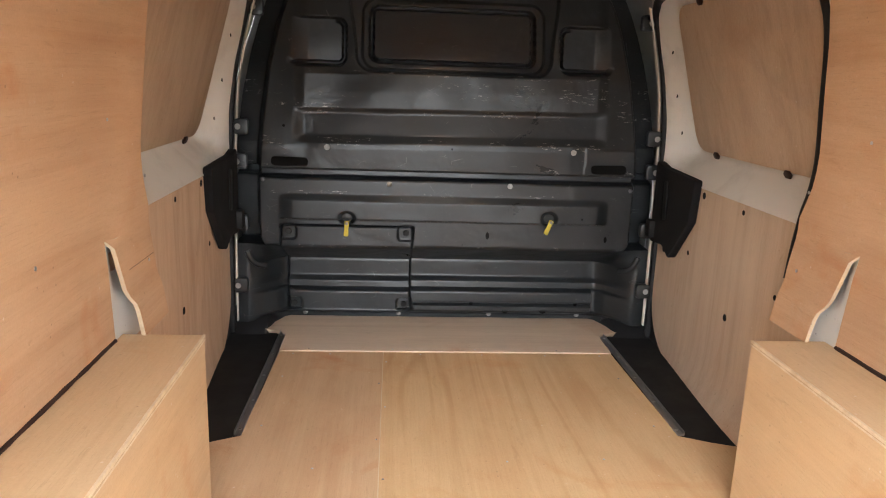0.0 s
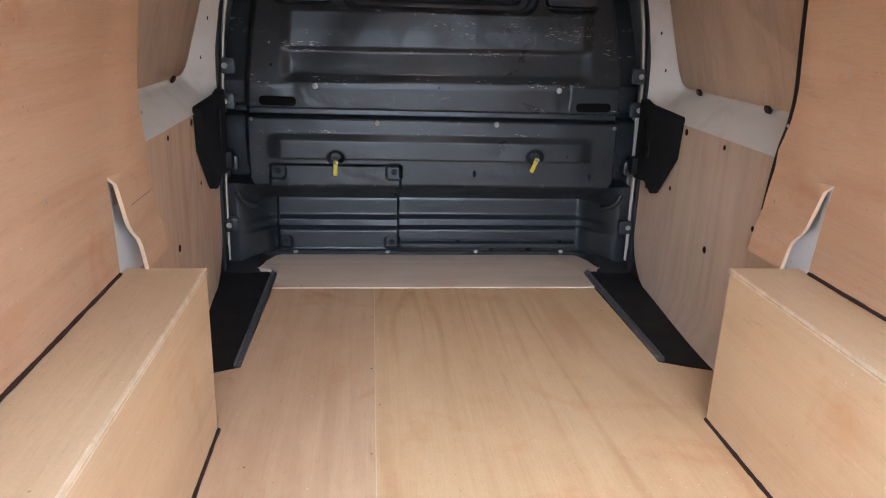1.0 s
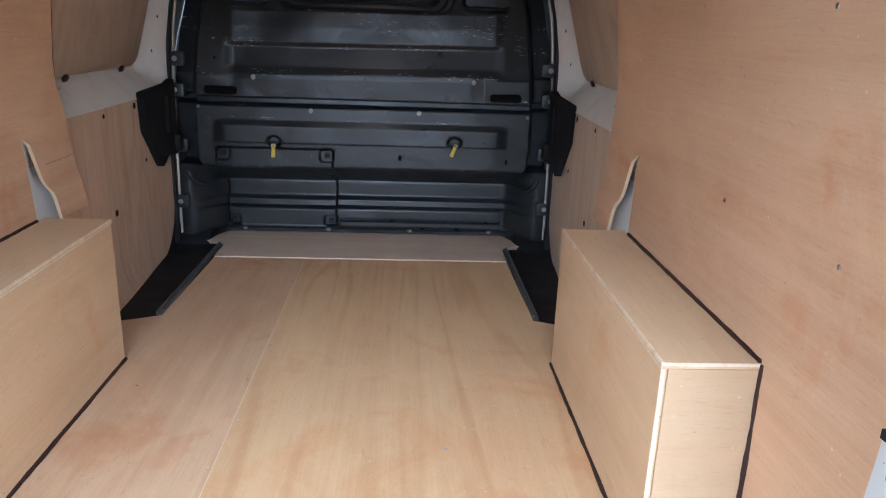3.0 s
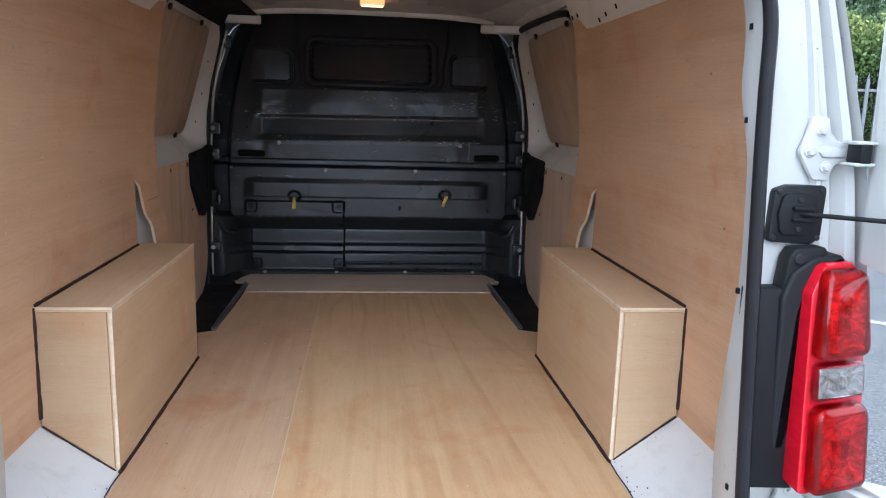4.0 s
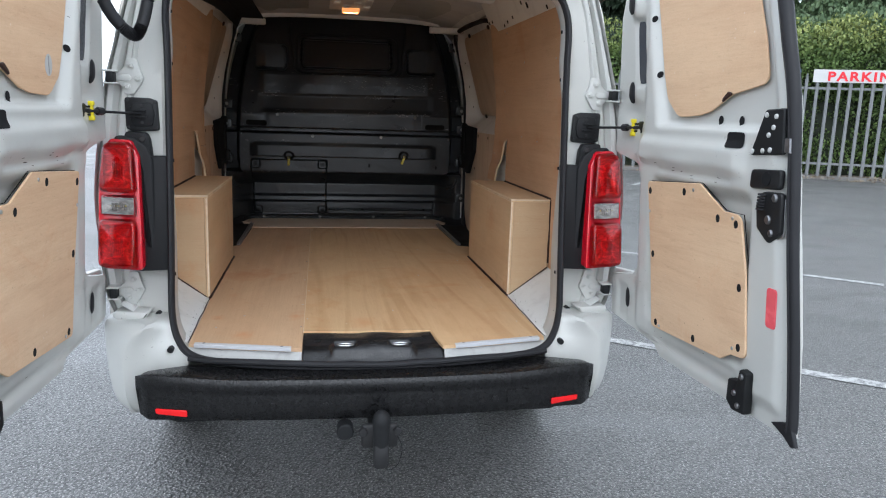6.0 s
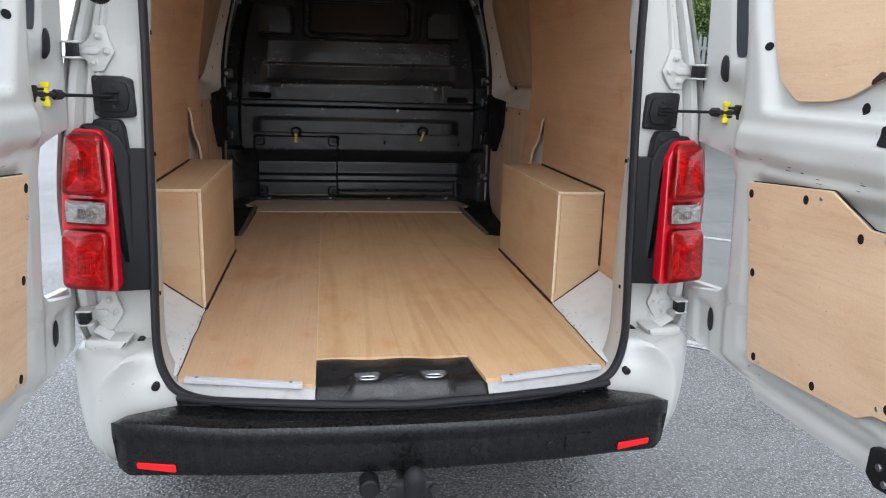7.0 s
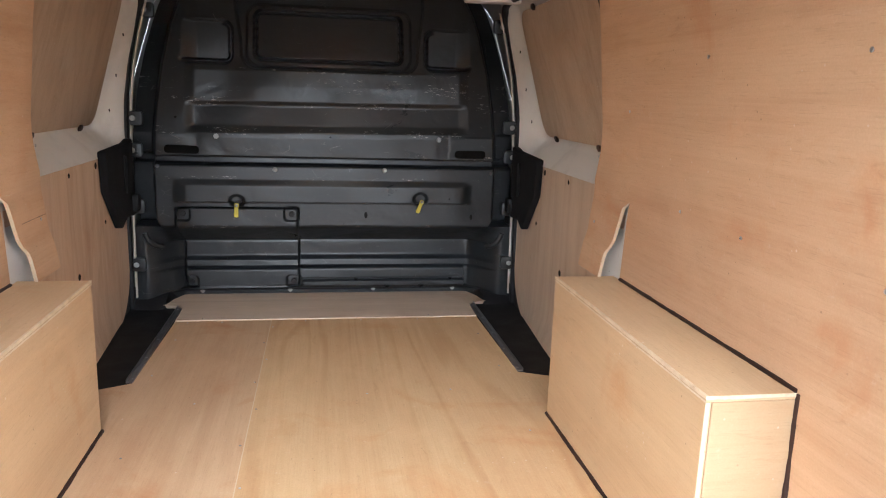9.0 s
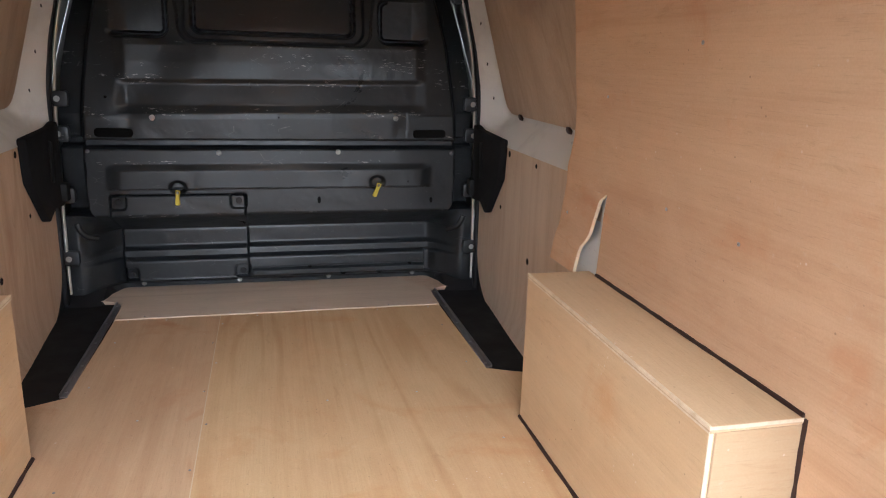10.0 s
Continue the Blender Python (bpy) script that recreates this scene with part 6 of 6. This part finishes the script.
    for u, z in ((0.272, 1.163), (0.462, 1.180), (0.627, 1.129), (0.705, 1.125), (0.732, 0.968), (0.742, 0.814), (0.538, 0.774), (0.331, 0.762), (0.300, 0.971)):
        plate(oval(u, z, 0.008, 0.0105, 14), -0.0134, 0.0012, "fixing_hole", felt, "dark fixing hole", 0.0)
    for u, z in ((0.508, 1.190), (0.272, 1.10), (0.352, 0.755), (0.718, 0.805), (0.690, 1.138)):
        b = BM()
        disc(b, put(u, z, -0.0135), (-s, 0, 0), 0.005, 0.002, 10, 0.0008)
        part("screw", b, bright_steel, door)
    plate(rounded([(0.572, 1.426), (0.585, 1.434), (0.606, 1.444), (0.608, 1.451), (0.594, 1.454), (0.574, 1.438)], 0.003, 2), 0.0125, 0.008, "clip", sealant, "dark brown clip", 0.002)
    # holes, plugs and slots of the inner pressing
    for u, z, a, b_ in ((0.198, 1.677, 0.0075, 0.010), (0.244, 1.511, 0.0075, 0.010), (0.554, 1.381, 0.011, 0.012), (0.643, 1.381, 0.011, 0.012)):
        patch(u, z, a, b_, "hole", felt, "dark hole")
    for u, z in ((0.078, 1.460), (0.090, 1.734), (0.106, 0.783)):
        patch(u, z, 0.018, 0.034, "grommet", rubber, "black oval rubber plug", 0.006, 2.6)
    patch(0.120, 1.583, 0.025, 0.096, "dark_slot", slot_gloss, "long glossy dark slot cover", 0.0, 5.0, -0.13)
    patch(0.668, 1.333, 0.036, 0.020, "slot", felt, "dark square opening", 0.0, 6.0)
    for k in range(12):
        u, z = scuffs.uniform(0.28, 0.70), scuffs.choice((1.222, 1.228, 1.24, 0.73, 0.71)) + scuffs.uniform(-0.012, 0.012)
        patch(u, z, scuffs.uniform(0.002, 0.010), scuffs.uniform(0.0006, 0.0014), "paint_chip", sealant, "")
    # lock gear on the free edge
    brk = plate([(0.733, 1.300), (0.852, 1.308), (0.842, 1.412), (0.776, 1.408)], 0.0, 0.012, "lock_bracket", black_plastic, "black bolted lock bracket", 0.003, 0.006, 3)
    for u, z in ((0.745, 1.310), (0.782, 1.313), (0.808, 1.316), (0.798, 1.350), (0.812, 1.368), (0.784, 1.396), (0.818, 1.393)):
        b = BM()
        disc(b, put(u, z, -0.0115), (-s, 0, 0), 0.0062, 0.004, 12, 0.0015)
        part("bracket_bolt", b, sign_white, door)
    plate([(0.838, 1.312), (0.870, 1.312), (0.866, 1.345), (0.834, 1.345)], 0.004, 0.012, "lock_tongue", dark_steel, "", 0.002)
    hnd = plate([(0.750, 1.222), (0.858, 1.228), (0.858, 1.274), (0.752, 1.268)], 0.0, 0.016, "handle_cup", grey_plastic, "black inner handle cup", 0.005, 0.010, 3)
    b = BM()
    disc(b, put(0.812, 1.249, -0.016), (-s, 0, 0), 0.017, 0.002, 20, 0.001)
    part("cup_hole", b, felt, door)
    lock = plate([(0.782, 1.130), (0.825, 1.098), (0.868, 1.128), (0.866, 1.222), (0.796, 1.218), (0.776, 1.185)], 0.002, 0.016, "lock_case", grey_plastic, "black door lock case", 0.006, 0.010, 3)
    for u, z, r in ((0.846, 1.208, 0.010), (0.826, 1.155, 0.011), (0.838, 1.125, 0.009)):
        b = BM()
        disc(b, put(u, z, -0.013), (-s, 0, 0), r, 0.006, 14, 0.003)
        part("lock_boss", b, dark_steel, door)
    b = BM()
    for k in range(6):
        p = put(0.797 + 0.001 * k, 1.175 + 0.007 * k, -0.014)
        disc(b, p, (0, 0, 1), 0.012, 0.004, 12)
    part("lock_boot", b, rubber, door)
    plate([(0.772, 1.095), (0.788, 1.078), (0.868, 1.120), (0.866, 1.215), (0.774, 1.190)], 0.0, 0.003, "lock_plate", bright_steel, "bright steel lock plate", 0.001, 0.008, 3)
    plate([(0.831, 0.897), (0.866, 0.897), (0.864, 0.994), (0.829, 0.994)], -0.004, 0.004, "reflector", pink_reflector, "faded red door reflector", 0.001, 0.010, 3)
    catch = plate([(0.722, 0.670), (0.747, 0.650), (0.797, 0.655), (0.800, 0.765), (0.772, 0.770), (0.764, 0.735), (0.727, 0.730)], -0.002, 0.026, "lower_catch", black_plastic, "black lower door catch", 0.005, 0.008, 3)
    for u, z in ((0.784, 0.752), (0.757, 0.700), (0.774, 0.672)):
        b = BM()
        disc(b, put(u, z, -0.027), (-s, 0, 0), 0.008, 0.006, 10, 0.002)
        part("catch_bolt", b, dark_steel, door)
    # free-edge seal with its loose foot
    line = [(0.932, 0.668), (0.932, 0.72), (0.918, 0.885), (0.893, 1.10), (0.852, 1.41), (0.810, 1.57), (0.770, 1.715), (0.735, 1.80), (0.66, 1.855)]
    b = BM()
    track = spline([put(u - 0.002, z, 0.008) for u, z in line], 8)
    tube(b, track, [0.0125 + 0.0045 * smooth(1.0, 1.7, p.z) for p in track], 10)
    tube(b, spline([put(u - 0.004, z, -0.006) for u, z in line], 8), 0.003, 6)
    part("edge_seal", b, rubber, door, "black rubber edge seal")
    plate([(0.868, 0.668), (0.90, 0.682), (0.935, 0.690), (0.955, 0.640), (0.940, 0.634), (0.910, 0.652)], 0.010, 0.012, "seal_foot", rubber, "loose black rubber seal end", 0.002)
    if s < 0:
        plate(oval(0.352, 1.462, 0.021, 0.027, 24), 0.0118, 0.0006, "sticker", sign_white, "small round white sticker", 0.0)
        plate([(0.349, 1.440), (0.352, 1.440), (0.355, 1.484), (0.352, 1.484)], 0.0114, 0.0006, "sticker_print", strip_metal, "grey print bar", 0.0)
    return door


for s in SIDES:
    make_door(s)

# ---- car park ----
bm = BM()
n = 40
sheet(bm, lambda a, r: (r * math.cos(2 * math.pi * a / n), r * math.sin(2 * math.pi * a / n), 0), range(n), [0.01, 2, 6, 15, 40, 120, 500, 2500], closed=True)
tagged(part("ground", bm, asphalt), "wet dark grey asphalt of a car park", "ground", kind="structure")


def stripe(a, b, wide, name="parking_line"):
    a, b = Vector((*a, 0)), Vector((*b, 0))
    d = (b - a).normalized()
    side = Vector((-d.y, d.x, 0)) * wide / 2
    bm = BM()
    k = max(2, int((b - a).length / 0.25))
    jag = random.Random(3)
    rows = []
    for i in range(k + 1):
        p = a.lerp(b, i / k)
        rows.append([bm.verts.new(p + side * (1 + jag.uniform(-0.06, 0.06)) + Vector((0, 0, 0.004))), bm.verts.new(p - side * (1 + jag.uniform(-0.06, 0.06)) + Vector((0, 0, 0.004)))])
    for p, q in zip(rows, rows[1:]):
        bm.faces.new((p[0], p[1], q[1], q[0]))
    solo(name, bm, line_paint, "worn white parking bay line on wet asphalt", "road marking", "parking lines", "structure")


stripe((1.05, 2.28), (5.4, -0.9), 0.10)
stripe((2.6, 5.05), (4.75, 3.22), 0.09)
stripe((6.4, 12.2), (8.6, 14.9), 0.12)

# dark tree belt far behind the camera, unseen, added to shape the low skylight
bm = BM()
belt = random.Random(9)
tops = [4.0 + belt.uniform(-1.5, 2.0) for _ in range(80)]
sheet(bm, lambda i, v: (70 * math.cos(math.pi * (1.04 + 0.92 * i / 79)), 70 * math.sin(math.pi * (1.04 + 0.92 * i / 79)), tops[i] * v), range(80), [0, 0.5, 1])
tagged(part("backdrop", bm, tree_leaf), "dark far tree belt, unseen, added to cut off the low sky", "tree belt", kind="structure")

# ---- fence, hedge, trees, sign and flood light ----
FA, FB = Vector((2.0, 19.8, 0)), Vector((24.0, 10.0, 0))
FD = (FB - FA).normalized()
FN = Vector((FD.y, -FD.x, 0))  # towards the car park


def on_fence(d, off=0.0, z=0.0):
    return FA + FD * d + FN * off + Vector((0, 0, z))


LONG = (FB - FA).length
fence = thing("fence", tuple(on_fence(LONG / 2)), "grey galvanised steel palisade fence", "fence")


def bar(bm, d0, d1, off0, off1, z0, z1):
    v = [bm.verts.new(on_fence(d, o, z)) for d in (d0, d1) for o in (off0, off1) for z in (z0, z1)]
    for f in ((0, 1, 3, 2), (4, 6, 7, 5), (0, 4, 5, 1), (2, 3, 7, 6), (0, 2, 6, 4), (1, 5, 7, 3)):
        bm.faces.new([v[i] for i in f])


PITCH = 0.262
for k in range(int(LONG / PITCH)):
    d = k * PITCH
    bm = BM()
    prof = [(-0.042, 0.0), (-0.018, 0.022), (0.018, 0.022), (0.042, 0.0)]
    rows = [[bm.verts.new(on_fence(d + a * w, 0.03 + o, z)) for a, o in prof] for z, w in ((0.06, 1), (2.50, 1), (2.63, 0.5), (2.70, 0.08))]
    for a, b in zip(rows, rows[1:]):
        for i in range(3):
            bm.faces.new((a[i], a[i + 1], b[i + 1], b[i]))
    part("pale", bm, galvanised, fence)
bm = BM()
bar(bm, 11.02, 11.10, -0.08, 0.05, 0, 2.78)
part("post", bm, painted("blue_post_paint", (0.10, 0.19, 0.34), 0.5), fence, "blue painted fence post")
for z in (0.35, 2.28):
    bm = BM()
    bar(bm, 0, LONG, -0.01, 0.025, z, z + 0.06)
    part("rail", bm, galvanised, fence)
for k in range(int(LONG / 2.75) + 1):
    bm = BM()
    bar(bm, k * 2.75 - 0.04, k * 2.75 + 0.04, -0.08, -0.012, 0, 2.6)
    part("post", bm, galvanised, fence)
bm = BM()
bar(bm, -2, LONG + 4, -0.9, 0.42, 0.0, 0.05)
solo("verge", bm, soil, "strip of gravel and dead leaves under the fence", "verge", kind="structure")
for k in range(int(LONG / 0.915) + 4):
    bm = BM()
    d = -1.8 + k * 0.915
    bar(bm, d, d + 0.905, 0.42, 0.55, 0.0, 0.09)
    if k == 0:
        kerb = thing("kerb", tuple(on_fence(0, 0.48)), "grey concrete kerb along the fence", "kerb", kind="structure")
    part("kerbstone", bm, kerb_stone, kerb)

# red on white sign fixed along the fence top
sign = thing("parking_sign", tuple(on_fence(12.2, 0.08, 2.5)), "long white board with red capital letters on the fence", "sign")
FROM, TO = 11.4, 15.4
bm = BM()
bar(bm, FROM, TO, 0.065, 0.085, 2.46, 2.78)
part("board", bm, sign_white, sign)
text = bpy.data.curves.new("lettering", "FONT")
text.body, text.size, text.extrude, text.space_character = "PARKING", 0.315, 0.004, 1.22
text.offset = 0.010
text.align_x = "LEFT"
turn = math.atan2(FD.y, FD.x)
spot = on_fence(FROM + 0.33, 0.090, 2.505)
letters = new("lettering", text)
letters.matrix_world = Matrix.Translation(spot) @ Matrix.Rotation(turn, 4, "Z") @ Matrix.Rotation(radians(90), 4, "X")
mesh = bpy.data.meshes.new_from_object(letters)
bpy.data.objects.remove(letters)
mesh.transform(Matrix.Scale(1.17, 4, (1, 0, 0)))
mesh.transform(Matrix.Translation(spot) @ Matrix.Rotation(turn, 4, "Z") @ Matrix.Rotation(radians(90), 4, "X"))
mesh.materials.clear()
mesh.materials.append(sign_red)
words = new("lettering", mesh)
words.parent = sign
words.matrix_parent_inverse = base_of(sign).inverted()
tagged(words, "red capital letters")


def leaves(bm_lists, centre, spread, count, size, rnd, shape=None):
    verts, faces = bm_lists
    for _ in range(count):
        while True:
            p = Vector((rnd.uniform(-1, 1), rnd.uniform(-1, 1), rnd.uniform(-1, 1)))
            if p.length <= 1:
                break
        if rnd.random() < 0.7:
            p = p.normalized() * rnd.uniform(0.75, 1.05)
        c = Vector(centre) + Vector((p.x * spread[0], p.y * spread[1], p.z * spread[2]))
        e = Euler((rnd.uniform(0, 6.3), rnd.uniform(0, 6.3), rnd.uniform(0, 6.3)))
        a, b = Vector((size * rnd.uniform(0.6, 1.3), 0, 0)), Vector((0, size * rnd.uniform(0.35, 0.7), 0))
        a.rotate(e)
        b.rotate(e)
        k = len(verts)
        verts += [tuple(c - a), tuple(c - b), tuple(c + a), tuple(c + b)]
        faces.append((k, k + 1, k + 2, k + 3))


def leaf_mesh(name, lists, material):
    me = bpy.data.meshes.new(name)
    me.from_pydata(lists[0], [], lists[1])
    me.materials.append(material)
    return new(name, me)


litter_rng = random.Random(31)
lists = ([], [])
for k in range(260):
    d = litter_rng.uniform(0.0, LONG)
    leaves(lists, on_fence(d, 0.35 + litter_rng.uniform(-0.3, 0.55), 0.065 if litter_rng.random() < 0.6 else 0.02), (0.35, 0.22, 0.02), 14, 0.035, litter_rng)
tagged(leaf_mesh("leaf_litter", lists, leaf_stuff("dead_leaf", (0.10, 0.07, 0.04), (0.34, 0.28, 0.20))), "dead brown leaves scattered along the fence foot", "leaf litter", kind="stuff")

rnd = random.Random(11)
lists = ([], [])
for k in range(330):
    d = rnd.uniform(0.0, LONG + 3)
    z = rnd.choice((rnd.uniform(0.3, 3.8), rnd.uniform(2.4, 3.85)))
    leaves(lists, on_fence(d, -1.0 + rnd.uniform(-0.35, 0.25), z), (0.75, 0.75, 0.55), 420, 0.055, rnd)
tagged(leaf_mesh("hedge", lists, hedge_leaf), "dense green clipped hedge behind the fence", "hedge", kind="stuff")
# near-black block behind the leaves, shade of the hedge put into its colour
bm = BM()
bar(bm, -0.5, LONG + 3, -1.6, -1.0, 0.0, 3.1)
solo("hedge_shade", bm, leaf_stuff("hedge_shade_fill", (0.010, 0.016, 0.006), (0.016, 0.024, 0.008)), "dark block inside the hedge, standing in for its shade", "hedge", kind="stuff")


def tree(place, tall, crown, material, leaf, count, seed, name="tree", label="", trunk=0.16, low=0.35):
    r = random.Random(seed)
    base = Vector(place)
    t = thing(name, tuple(base), label, "tree")
    b = BM()
    tube(b, [base + Vector((r.uniform(-0.1, 0.1) * k, r.uniform(-0.1, 0.1) * k, tall * 0.9 * k / 5)) for k in range(6)], [trunk * (1 - 0.15 * k) for k in range(6)], 10)
    limbs = []
    for k in range(14):
        a = r.uniform(0, 6.28)
        z = tall * r.uniform(low, 0.85)
        reach = crown * r.uniform(0.5, 1.0) * (1.05 - 0.5 * z / tall)
        tip = base + Vector((math.cos(a) * reach, math.sin(a) * reach, z + reach * r.uniform(0.1, 0.5)))
        tube(b, [base + Vector((0, 0, z)), (base + Vector((0, 0, z))).lerp(tip, 0.5) + Vector((0, 0, 0.1)), tip], [trunk * 0.35, trunk * 0.22, trunk * 0.08], 6)
        limbs.append(tip)
    part("trunk", b, bark, t)
    ls = ([], [])
    for tip in limbs:
        for _ in range(3):
            leaves(ls, tip + Vector((r.uniform(-0.6, 0.6), r.uniform(-0.6, 0.6), r.uniform(-0.3, 0.5))), (crown * 0.34, crown * 0.34, crown * 0.22), count, leaf, r)
    top = base + Vector((0, 0, tall * 0.95))
    leaves(ls, top, (crown * 0.5, crown * 0.5, crown * 0.4), count * 2, leaf, r)
    c = leaf_mesh("crown", ls, material)
    c.parent = t
    c.matrix_parent_inverse = base_of(t).inverted()
    return t


for k, (d, off, tall, crown) in enumerate(((16.5, -5.0, 8.0, 3.0), (20.5, -4.0, 7.5, 2.8), (12.6, -6.5, 7.6, 2.9), (25.0, -5.0, 8.5, 3.2), (14.6, -4.2, 7.0, 2.8), (18.4, -4.6, 7.4, 2.9), (11.0, -5.0, 6.4, 2.3))):
    tree(on_fence(d, off), tall, crown, tree_leaf, 0.085, 420, 20 + k, label="broad green tree behind the hedge", low=0.15)
for k, (d, off, tall, crown) in enumerate(((5.4, -6.0, 8.5, 1.9), (7.8, -9.0, 8.0, 1.7))):
    tree(on_fence(d, off), tall, crown, pine_leaf, 0.14, 150, 40 + k, "pine_tree", "dark green pine tree behind the fence", 0.14, 0.3)

flood = thing("flood_light", tuple(on_fence(6.65, 0.3)), "grey flood light on a tall post by the fence", "street lamp")
foot = on_fence(6.65, 0.3)
bm = BM()
tube(bm, [foot, foot + Vector((0, 0, 5.0))], [0.06, 0.045], 10)
part("post", bm, galvanised, flood)
bm = BM()
slab(bm, foot.x - 0.19, foot.x + 0.19, foot.y - 0.12, foot.y + 0.06, 5.0, 5.34, 0.02, 2)
head = part("lamp_head", bm, black_plastic, flood)
bm = BM()
slab(bm, foot.x - 0.15, foot.x + 0.15, foot.y - 0.132, foot.y - 0.12, 5.04, 5.30, 0.004)
part("lamp_glass", bm, clear_lens, head, "pale lamp glass")
